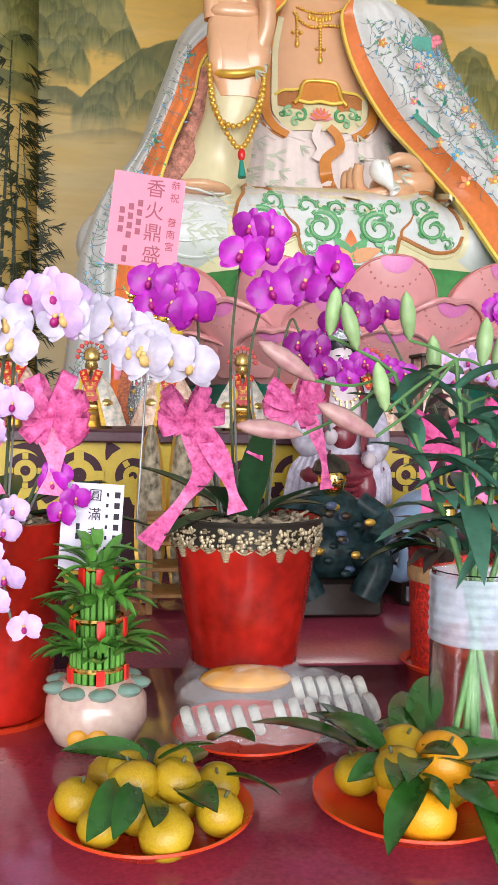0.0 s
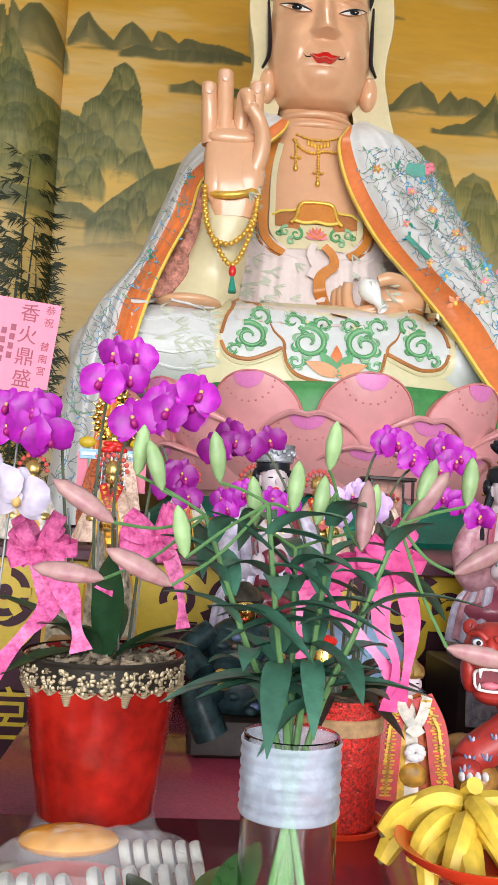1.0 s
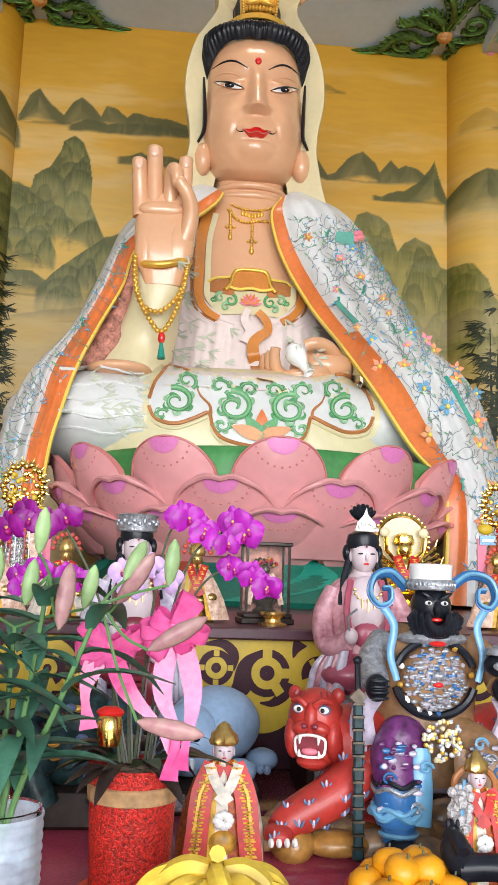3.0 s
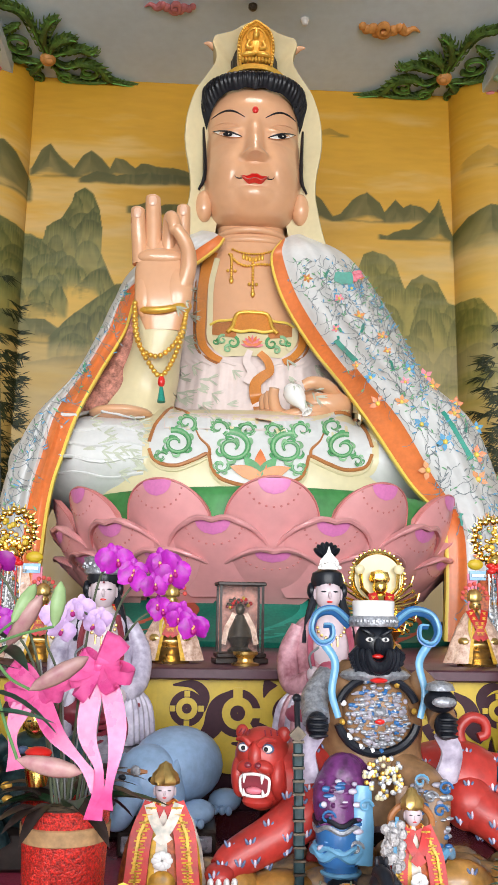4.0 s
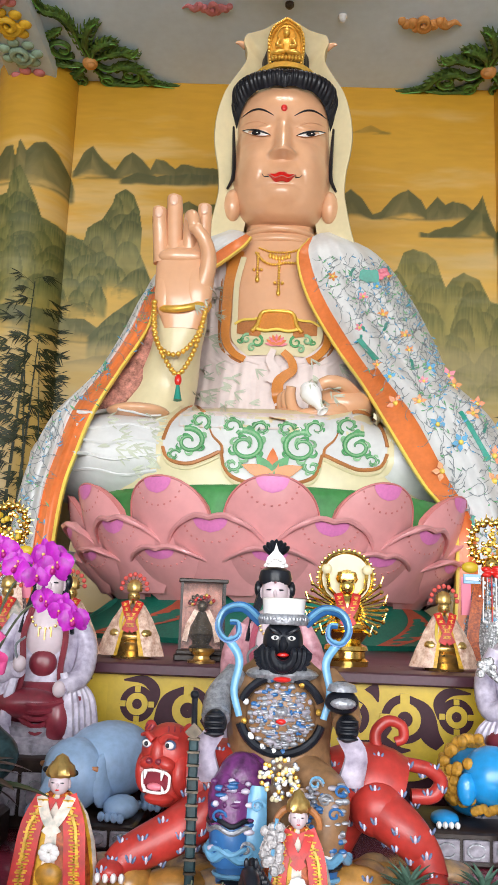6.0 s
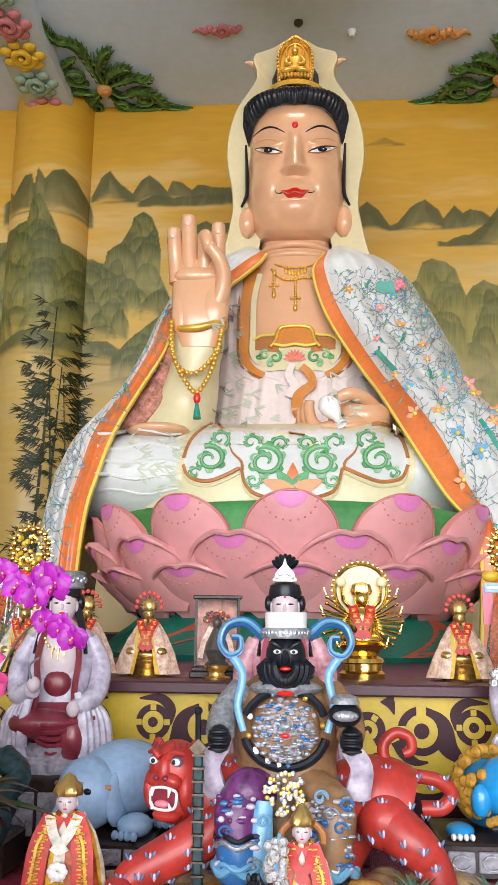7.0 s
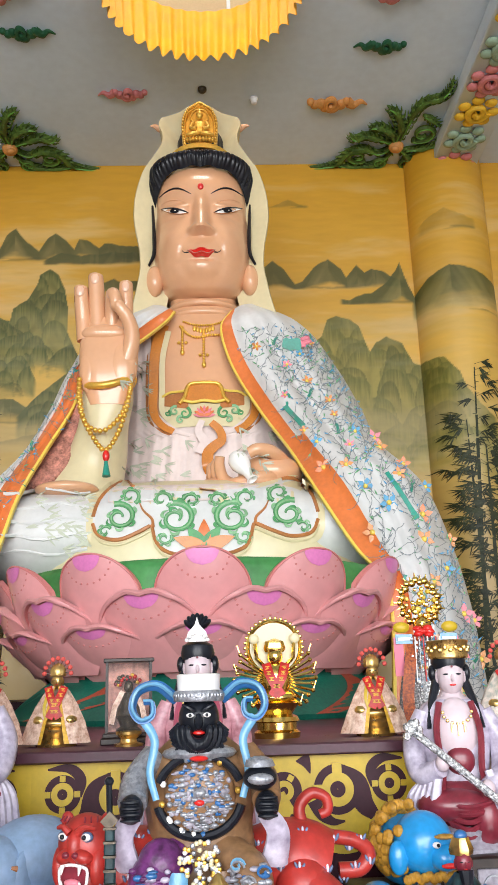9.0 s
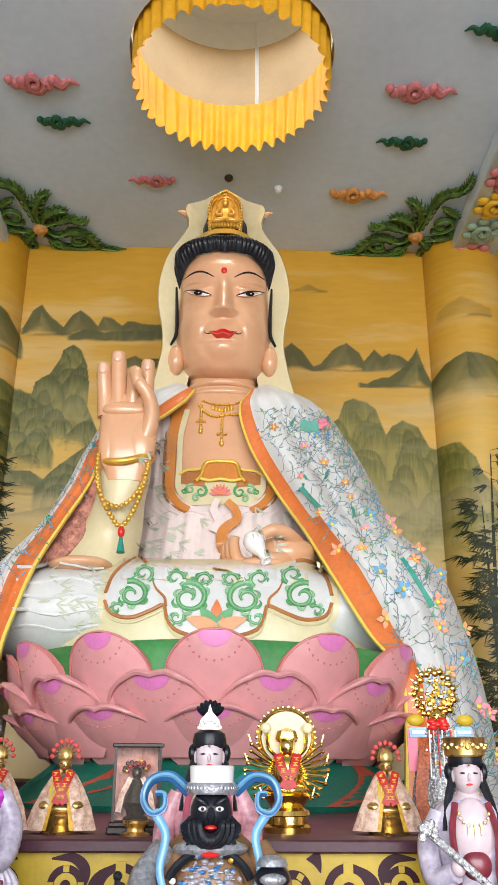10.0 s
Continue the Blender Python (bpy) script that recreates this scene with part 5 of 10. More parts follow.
    lows = [(-0.79, 2.66), (-0.77, 2.60), (-0.70, 2.55), (-0.59, 2.54), (-0.46, 2.59), (-0.37, 2.63), (-0.355, 2.55), (-0.29, 2.46), (-0.16, 2.415), (0.0, 2.40), (0.16, 2.42), (0.29, 2.47), (0.335, 2.56), (0.355, 2.63), (0.48, 2.58), (0.61, 2.535), (0.74, 2.55), (0.79, 2.60), (0.81, 2.66)]
    us = np.linspace(-0.788, 0.808, 81)
    fine = lambda pts: np.interp(us, *zip(*[(p.x, p.z) for p in spline([(a, 0, b) for a, b in pts], 6)]))
    zt, zl = fine(tops), fine(lows)
    k = 12
    # cream cloth under the apron, the white apron, its brown-edged lobes
    S.grid([[lap(u * 1.06, (a + 0.02) + ((b - 0.06) - (a + 0.02)) * q / k, 0.004) for u, a, b in zip(us, zt, zl)] for q in range(k + 1)], CREAM)
    S.grid([[lap(u, a + (b - a) * q / k, 0.010) for u, a, b in zip(us, zt, zl)] for q in range(k + 1)], WHITE)
    S.tube([lap(u, b, 0.012) for u, b in zip(us, zl)], 0.014, BROWNP, 6)
    S.tube([lap(u, b - 0.035, 0.006) for u, b in zip(us, zl)], 0.012, CREAM, 6)
    for j0, j1 in ((0, 14), (67, 80)):
        S.tube([lap(u, a, 0.012) for u, a in list(zip(us, zt))[j0:j1 + 1]], 0.014, BROWNP, 6)
    for sg in (-1, 1):
        S.tube(spline([lap(sg * a, z, 0.014) for a, z in ((0.36, 2.62), (0.37, 2.68), (0.43, 2.74), (0.46, 2.80))], 5), lambda q: 0.013 * (1 - 0.6 * q), BROWNP, 6)

    def scroll(cx, cz, r, turns, a0, sg, w=0.036):
        pts = []
        nn = int(20 * turns)
        for i in range(nn + 1):
            t = i / nn
            a = a0 + sg * 2 * math.pi * turns * t
            q = r * (1 - 0.82 * t)
            pts.append(lap(cx + q * math.cos(a), cz + q * math.sin(a) * 0.85, 0.018))
        S.tube(pts, lambda t: w * (0.62 - 0.4 * t), GREENP, 6, flat=0.35)
        S.tube([p - Vector((0, 0.008, 0)) for p in pts], lambda t: w * (0.22 - 0.15 * t), SAGEP, 6, flat=0.5)
        # acanthus lobes that curl off the stem
        for i in range(1, nn - 4, 3):
            p, nx = pts[i], pts[min(i + 3, nn)]
            d = (p - pts[-1]).normalized()
            f = (nx - p).normalized()
            L = 0.34 * r + 0.022
            leaf = spline([p, p + d * L * 0.55 + f * L * 0.2, p + d * L * 0.75 + f * L * 0.75, p + d * L * 0.45 + f * L * 1.05], 4)
            S.tube([v + Vector((0, -0.002, 0)) for v in leaf], lambda t: 0.2 * L * math.sin(math.pi * (0.25 + 0.72 * t)), GREENP if i % 2 else SAGEP, 6, flat=0.3)

    for sg in (-1, 1):
        scroll(sg * 0.60, 2.70, 0.115, 1.3, 1.9 if sg < 0 else 1.2, sg, 0.040)
        scroll(sg * 0.53, 2.85, 0.075, 1.1, -1.0 if sg < 0 else -2.1, -sg, 0.030)
        scroll(sg * 0.20, 2.68, 0.135, 1.4, 1.8 if sg < 0 else 1.3, sg, 0.042)
        scroll(sg * 0.30, 2.82, 0.075, 1.1, -1.0 if sg < 0 else -2.1, -sg, 0.028)
        scroll(sg * 0.09, 2.81, 0.06, 1.1, 3.0 if sg < 0 else 0.1, sg, 0.026)
        scroll(sg * 0.28, 2.54, 0.055, 1.1, 0.5 if sg < 0 else 2.6, sg, 0.022)
        scroll(sg * 0.70, 2.60, 0.045, 1.0, 0.5 if sg < 0 else 2.6, -sg, 0.02)
    for a, m, l in ((90, ORANGE, 0.17), (50, GREENP, 0.16), (130, GREENP, 0.16), (18, OCHRE, 0.2), (162, OCHRE, 0.2)):
        ca, sa = math.cos(radians(a)), math.sin(radians(a))
        S.ribbon([lap(1.15 * l * ca * q, 2.47 + 1.2 * l * sa * q, 0.03) for q in np.linspace(0, 1, 7)], lambda q: 0.095 * math.sin(math.pi * (0.2 + 0.8 * q)), m)
    # bamboo sprays on the white knee cloth
    for _ in range(26):
        u, z = rng.uniform(-1.3, -0.85), rng.uniform(2.45, 2.9)
        for q in range(3):
            a = rng.uniform(-0.9, 0.6)
            S.ribbon([lap(u + 0.09 * t * math.cos(a), z + 0.09 * t * math.sin(a), 0.007) for t in np.linspace(0, 1, 4)], lambda t: 0.014 * math.sin(math.pi * (0.1 + 0.85 * t)), BAMBOOPAINT)
    for k in range(5):
        zz = 2.46 + 0.11 * k
        S.tube([lap(-1.42 + 0.1 * t, zz + 0.02 * math.sin(t * 1.3 + k), -0.004) for t in range(7)], 0.014, WHITE, 6)
    return S.obj("seated_deity_statue", "giant painted seated deity statue in a white flowered mantle, hand raised", "statue", sharp=50)


SAGEP = mat("pale_green_scroll_paint", (0.24, 0.46, 0.24), 0.45, var=0.2, scale=9)
BAMBOOPAINT = mat("pale_bamboo_paint", (0.50, 0.52, 0.40), 0.5, var=0.1)
great_statue()

# ---- materials of the offerings ----
TERRA = mat("red_glazed_pot", (0.40, 0.014, 0.008), 0.22, var=0.35, scale=7, coat=0.5, fine=40)
BANDB = mat("pot_band_black", (0.03, 0.025, 0.02), 0.4, var=0.3)
BANDG = mat("pot_band_champagne", (0.40, 0.32, 0.20), 0.4, metal=0.3, var=0.25, scale=40)
SOIL = mat("bark_chips", (0.36, 0.28, 0.19), 0.9, var=0.5, scale=60, bump=0.5)
OLEAF = mat("orchid_leaf", (0.025, 0.075, 0.03), 0.3, var=0.25, scale=12, coat=0.2, per=0.2)
STEM = mat("orchid_stem", (0.10, 0.12, 0.07), 0.5, var=0.3, scale=20)
WIRE = mat("grey_stem_wire", (0.35, 0.36, 0.36), 0.4, metal=0.4)
MAG = mat("magenta_orchid", (0.42, 0.012, 0.40), 0.45, var=0.25, scale=30, sub=0.1, per=0.15)
MAGD = mat("deep_magenta_orchid", (0.28, 0.006, 0.24), 0.45, var=0.25, scale=30, per=0.15)
LAV = mat("white_lavender_orchid", (0.46, 0.37, 0.54), 0.5, var=0.14, scale=26, sub=0.1, per=0.1, col2=(0.58, 0.54, 0.62))
LAVP = mat("lavender_orchid", (0.62, 0.42, 0.72), 0.5, var=0.2, scale=26, per=0.1)
LIP = mat("orchid_lip", (0.35, 0.01, 0.16), 0.45, var=0.3)
LIPW = mat("orchid_lip_pale", (0.70, 0.45, 0.15), 0.5, var=0.3)
BOWP = mat("pink_lace_ribbon", (0.68, 0.03, 0.24), 0.4, var=0.3, scale=70, fine=200, col2=(0.78, 0.16, 0.38))
BOWS = mat("pink_satin_ribbon", (0.75, 0.05, 0.27), 0.28, var=0.12, scale=20, coat=0.3, col2=(0.80, 0.14, 0.36))
LILYL = mat("lily_leaf", (0.08, 0.23, 0.15), 0.42, var=0.3, scale=10, per=0.3)
LILYS = mat("lily_stem", (0.10, 0.22, 0.07), 0.5, var=0.2)
BUDG = mat("lily_bud_green", (0.34, 0.50, 0.22), 0.45, var=0.2, scale=14, per=0.15)
BUDP = mat("lily_bud_pink", (0.50, 0.16, 0.22), 0.42, var=0.22, scale=14, col2=(0.48, 0.34, 0.28), per=0.15)
GLASS = mat("clear_glass", (0.95, 0.98, 0.98), 0.02, var=0.0, bump=0, trans=1.0)
FROST = mat("frosted_bubble_film", (0.58, 0.68, 0.80), 0.35, var=0.1, scale=60, bump=0.4)
FROST.node_tree.nodes["Principled BSDF"].inputs["Alpha"].default_value = 0.5
PLATE = mat("red_plastic_plate", (0.75, 0.055, 0.015), 0.25, var=0.06, coat=0.3)
MAND = mat("mandarin_peel", (0.66, 0.36, 0.012), 0.35, var=0.25, scale=16, bump=0.25, fine=380, per=0.1, col2=(0.48, 0.33, 0.015))
ORAN = mat("orange_peel", (0.85, 0.36, 0.01), 0.35, var=0.12, scale=16, bump=0.25, fine=380, per=0.06)
FLEAF = mat("citrus_leaf", (0.03, 0.12, 0.018), 0.28, var=0.3, scale=14, coat=0.25, per=0.3)
BANA = mat("banana_peel", (0.80, 0.56, 0.06), 0.45, var=0.18, scale=22, per=0.06)
BANT = mat("banana_tip", (0.16, 0.11, 0.04), 0.7)
PEACH = mat("peach_ceramic", (0.66, 0.40, 0.35), 0.25, var=0.12, scale=9, coat=0.6, col2=(0.70, 0.54, 0.44))
LUCKY = mat("lucky_bamboo_leaf", (0.12, 0.33, 0.05), 0.4, var=0.25, scale=16, per=0.25)
BAG = mat("clear_bag_film", (0.9, 0.92, 0.95), 0.1, var=0.0, bump=0.0)
BAG.node_tree.nodes["Principled BSDF"].inputs["Alpha"].default_value = 0.19
COOK = mat("white_wrapped_cake", (0.60, 0.58, 0.52), 0.4, var=0.15, scale=40)
CAKE = mat("orange_cake", (0.80, 0.36, 0.03), 0.45, var=0.15, scale=30)
SIGNP = mat("pink_paper", (0.82, 0.24, 0.33), 0.7, var=0.04, scale=8)
CARDW = mat("pale_card", (0.66, 0.60, 0.72), 0.6, var=0.05, scale=8)
INK = mat("black_ink", (0.03, 0.02, 0.03), 0.6)
INKR = mat("brown_red_ink", (0.30, 0.06, 0.10), 0.6)
GLIT = mat("red_glitter_wrap", (0.66, 0.03, 0.02), 0.35, var=0.5, scale=130, bump=0.7, fine=260)
TAN = mat("tan_straw_band", (0.48, 0.28, 0.13), 0.7, var=0.25, scale=50)
DLEAF = mat("dark_red_green_leaf", (0.055, 0.035, 0.03), 0.35, var=0.4, scale=20, per=0.3)


def leaf_shape(L, w, droop=0.3, fold=0.15, m=OLEAF, n=8, thick=0.0015):
    """A blade along +y that droops, folded along the midrib."""
    s = Shape()
    rows = []
    for i in range(n + 1):
        t = i / n
        hw = w / 2 * max(0.03, math.sin(math.pi * min(1, 0.12 + 0.88 * t)) ** 0.75)
        y, z = L * t * (1 - 0.12 * droop * t), -droop * L * t * t
        rows.append([(-hw, y, z + fold * hw), (-hw * 0.5, y, z + fold * hw * 0.3), (0, y, z), (hw * 0.5, y, z + fold * hw * 0.3), (hw, y, z + fold * hw)])
    s.grid(rows, m)
    s.grid([[(a[0], a[1], a[2] - thick) for a in r] for r in rows], m)
    return s


def orchid_flower(m, lip, size=0.04):
    """Three sepals, two broad round petals and a lip, facing -y."""
    s = Shape()

    def petal(a, L, w, back):
        rows = []
        for i in range(6):
            t = i / 5
            hw = w / 2 * math.sin(math.pi * min(0.97, 0.16 + 0.8 * t)) ** 0.6
            rows.append([Vector((q * hw, back + 0.10 * L * (q * q) - 0.16 * L * math.sin(t * 2.6), t * L)) for q in (-1, -0.5, 0, 0.5, 1)])
        r = Matrix.Rotation(a, 3, "Y")
        s.grid([[r @ p for p in row] for row in rows], m)

    petal(0, size, size * 0.72, 0.004)
    petal(radians(128), size, size * 0.66, 0.004)
    petal(radians(-128), size, size * 0.66, 0.004)
    petal(radians(78), size * 1.06, size * 1.35, -0.002)
    petal(radians(-78), size * 1.06, size * 1.35, -0.002)
    s.ball((0, -0.008, -0.006), (size * 0.16, size * 0.26, size * 0.22), lip, 8, 6)
    s.ball((0, -0.010, 0.004), (size * 0.09, size * 0.14, size * 0.1), LIPW, 6, 5)
    return s.mesh("flower", sharp=70)


FL_MAG, FL_DEEP, FL_LAV, FL_LAVP = orchid_flower(MAG, LIP), orchid_flower(MAGD, LIP), orchid_flower(LAV, LIPW), orchid_flower(LAVP, LIP)
BUD_M = Shape().ball((0, 0, 0), (0.011, 0.011, 0.016), MAG, 8, 6).mesh("bud")


def orchid_stem(parent, base, pts, flowers, me, k0, k1, rng, size=1.0, buds=0):
    """A wired stem from the pot through pts, with flowers along its last stretch."""
    line = spline([base, *pts], 8)
    part("stem", Shape().tube(line, lambda q: 0.0034 - 0.0012 * q, STEM, 6).mesh("stem"), parent)
    part("stake", Shape().tube([base, Vector(base).lerp(Vector(pts[0]), 1.0)], 0.0022, WIRE, 6).mesh("stake"), parent, Matrix.Translation((0.006, 0.004, 0)))
    n = len(line)
    for i in range(flowers):
        t = k0 + (k1 - k0) * i / max(1, flowers - 1)
        p = line[min(n - 1, int(t * (n - 1)))]
        side = (-1) ** i
        off = Vector((side * rng.uniform(0.008, 0.03), -rng.uniform(0.006, 0.03), rng.uniform(-0.028, 0.014))) * size
        m = Matrix.Translation(p + off) @ Euler((rng.uniform(-0.25, 0.35), rng.uniform(-0.4, 0.4), side * rng.uniform(0.0, 0.55) - 0.1)).to_matrix().to_4x4() @ Matrix.Scale(size * rng.uniform(0.88, 1.12), 4)
        part("flower", me, parent, m)
    for i in range(buds):
        p = line[-1] + Vector((0.014 * i, 0, -0.008 * i))
        part("bud", BUD_M, parent, Matrix.Translation(p))


def bow_mesh(m, size, seed):
    """A gathered florist's bow: many loops and a knot, facing -y."""
    rng = random.Random(seed)
    s = Shape()
    for k in range(20):
        a = rng.uniform(-1.15, 1.25) + (math.pi if k % 2 else 0)
        L, h = size * rng.uniform(0.5, 1.05), size * rng.uniform(0.25, 0.42)
        loop = []
        for i in range(15):
            t = 2 * math.pi * i / 14
            r = (1 - math.cos(t)) / 2 * L
            loop.append(Vector((r * math.cos(a), math.sin(t) * h * 0.7 - (0.1 + 0.05 * (k % 5)) * r * rng.uniform(0.7, 1.1), r * math.sin(a) + math.sin(t) * h * 0.35)))
        ax = Vector((-math.sin(a), -0.45, math.cos(a))).normalized() * size * 0.21
        s.grid([[p - ax * (0.5 + 0.5 * math.sin(math.pi * i / 14)) for i, p in enumerate(loop)], loop, [p + ax * (0.5 + 0.5 * math.sin(math.pi * i / 14)) for i, p in enumerate(loop)]], m)
    s.ball((0, -size * 0.12, 0), size * 0.16, m, 8, 6)
    return s.mesh("bow", sharp=80)


def tail(parent, pts, w, m):
    s = Shape()
    line = spline(pts, 6)
    s.ribbon(line, lambda q: w * (0.7 + 0.3 * math.sin(q * 7)), m, (0.2, -1, 0.1))
    part("ribbon_tail", s.mesh("ribbon_tail", sharp=80), parent)


LEAVES = [leaf_shape(0.20, 0.062, 0.35, 0.25).mesh("leaf"), leaf_shape(0.16, 0.07, 0.55, 0.25).mesh("leaf"), leaf_shape(0.24, 0.055, 0.25, 0.25).mesh("leaf")]


def pot_leaves(parent, z, n, rng, r=0.03, tilt=0.5, k=1.0):
    for i in range(n):
        a = 2 * math.pi * i / n + rng.uniform(-0.3, 0.3)
        m = Matrix.Translation((r * math.sin(-a), r * math.cos(a), z)) @ Matrix.Rotation(a, 4, "Z") @ Matrix.Rotation(rng.uniform(0.15, tilt), 4, "X") @ Matrix.Scale(k * rng.uniform(0.85, 1.1), 4)
        part("leaf", LEAVES[i % 3], parent, m)


def red_pot(parent, H, R0, R1, band, foot=0.0):
    prof = [(0.001, foot + 0.004), (R0 - 0.008, foot), (R0, foot + 0.006), (R0 + (R1 - R0) * 0.5, (H + foot) * 0.5), (R1 - 0.002, H - 0.01), (R1 + 0.002, H), (R1 - 0.006, H + 0.002), (R1 - 0.010, H - 0.012)]
    pot = part("pot", Shape().lathe(prof, (0, 0, 0), TERRA, 48).mesh("pot"), parent, label="red glazed tapered pot")
    if band:
        b = Shape()
        b.lathe([(R1 - 0.003, H - 0.044), (R1 + 0.0015, H - 0.003)], (0, 0, 0), BANDB, 48)
        rng = random.Random(8)
        for i in range(26):
            a = 2 * math.pi * i / 26
            for q in range(30):
                zz = H - 0.046 + 0.036 * rng.random()
                rr = R1 + 0.0004 - (H - zz) * 0.05
                aa = a + rng.uniform(-0.1, 0.1)
                b.ball((rr * math.cos(aa), rr * math.sin(aa), zz), (rng.uniform(0.002, 0.006), 0.0035, rng.uniform(0.0015, 0.005)), BANDG, 6, 4)
            for e in np.arange(0.0, 0.010 + 0.014 * (i % 3 == 0), 0.0035):
                b.ball(((R1 - 0.006 - e * 0.1) * math.cos(a), (R1 - 0.006 - e * 0.1) * math.sin(a), H - 0.046 - e), (0.009 * (1 - e / 0.04) * (1.3 if i % 3 == 0 else 0.8), 0.004, 0.003), BANDG, 6, 4)
            b.tube([((R1 - 0.0055 - e * 0.1) * math.cos(a + d), (R1 - 0.0055 - e * 0.1) * math.sin(a + d), H - 0.047 - e) for d, e in ((-0.1, 0), (-0.04, 0.005), (0, 0.002), (0.04, 0.005), (0.1, 0))], 0.0016, BANDG, 5)
        b.lathe([(R1 + 0.001, H - 0.006), (R1 + 0.004, H), (R1 + 0.001, H + 0.004)], (0, 0, 0), BANDB, 48)
        part("band", b.mesh("band"), pot, label="champagne and black ornamental band")
    if not foot:
        part("saucer", Shape().lathe([(0.001, 0.002), (R0 + 0.02, 0.0), (R0 + 0.03, 0.012), (R0 + 0.026, 0.012), (R0 + 0.016, 0.004)], (0, 0, -0.0), PLATE, 36).mesh("saucer"), parent)
    so = Shape()
    rng = random.Random(3)
    so.lathe([(0.001, H - 0.012), (R1 - 0.008, H - 0.014)], (0, 0, 0), SOIL, 24)
    for i in range(120):
        a, r = rng.random() * 6.28, math.sqrt(rng.random()) * (R1 - 0.018)
        so.box((r * math.cos(a), r * math.sin(a), H - 0.008 + rng.random() * 0.012), (0.03 * rng.uniform(0.4, 1), 0.009, 0.005), SOIL, rot=Euler((rng.uniform(-0.5, 0.5), rng.uniform(-0.5, 0.5), rng.random() * 6)).to_matrix())
    part("bark", tagged_mesh(so, "bark"), parent, label="bark chip mulch")


def tagged_mesh(s, name):
    return s.mesh(name, smooth=False)


def orchid_a():
    rng = random.Random(11)
    t = thing("potted_orchid", (0.185, 1.67, TABLE_Z), "magenta moth orchid in a red glazed pot with lace bows", "orchid", "potted orchids")
    H = 0.338
    dish = Shape().lathe([(0.13, 0.0), (0.135, 0.004), (0.115, 0.03), (0.108, 0.052), (0.104, 0.055), (0.001, 0.055)], (0, 0, 0), BAG, 40)
    part("dish", dish.mesh("dish"), t, label="upturned clear plastic dish")
    red_pot(t, H, 0.104, 0.146, True, 0.056)
    pot_leaves(t, H + 0.0, 9, rng, 0.03, 1.15, 0.95)
    orchid_stem(t, (-0.02, 0, H - 0.01), [(-0.035, 0, 0.62), (-0.02, -0.02, 0.83), (0.01, -0.05, 0.87), (-0.0, -0.07, 0.85)], 4, FL_MAG, 0.8, 1.0, rng, 0.95)
    orchid_stem(t, (0.02, 0, H - 0.01), [(0.0, 0, 0.6), (0.02, -0.03, 0.74), (0.07, -0.05, 0.79), (0.13, -0.07, 0.80)], 9, FL_MAG, 0.68, 1.0, rng, 1.05)
    orchid_stem(t, (-0.05, 0, H - 0.01), [(-0.09, 0, 0.6), (-0.11, -0.02, 0.78), (-0.15, -0.04, 0.81), (-0.17, -0.06, 0.76), (-0.12, -0.07, 0.73)], 8, FL_MAG, 0.66, 1.0, rng, 1.05)
    orchid_stem(t, (0.04, 0.02, H - 0.01), [(0.06, 0.02, 0.6), (0.08, 0.0, 0.72), (0.1, -0.02, 0.68), (0.12, -0.03, 0.64)], 5, FL_DEEP, 0.75, 1.0, rng, 0.75, buds=3)
    for x, z, k in ((-0.12, 0.53, 1), (0.085, 0.555, 2)):
        part("bow", bow_mesh(BOWP, 0.066, k), t, Matrix.Translation((x, -0.07, z)), "pink lace ribbon bow")
    tail(t, [(-0.12, -0.08, 0.52), (-0.09, -0.10, 0.44), (-0.13, -0.14, 0.38), (-0.19, -0.12, 0.30)], 0.05, BOWP)
    tail(t, [(-0.10, -0.08, 0.52), (-0.06, -0.11, 0.45), (-0.04, -0.13, 0.40), (-0.03, -0.13, 0.36)], 0.045, BOWP)
    tail(t, [(0.085, -0.08, 0.55), (0.02, -0.1, 0.5), (0.0, -0.12, 0.46)], 0.04, BOWP)
    tail(t, [(0.1, -0.08, 0.55), (0.13, -0.09, 0.47), (0.14, -0.09, 0.40)], 0.03, BOWP)


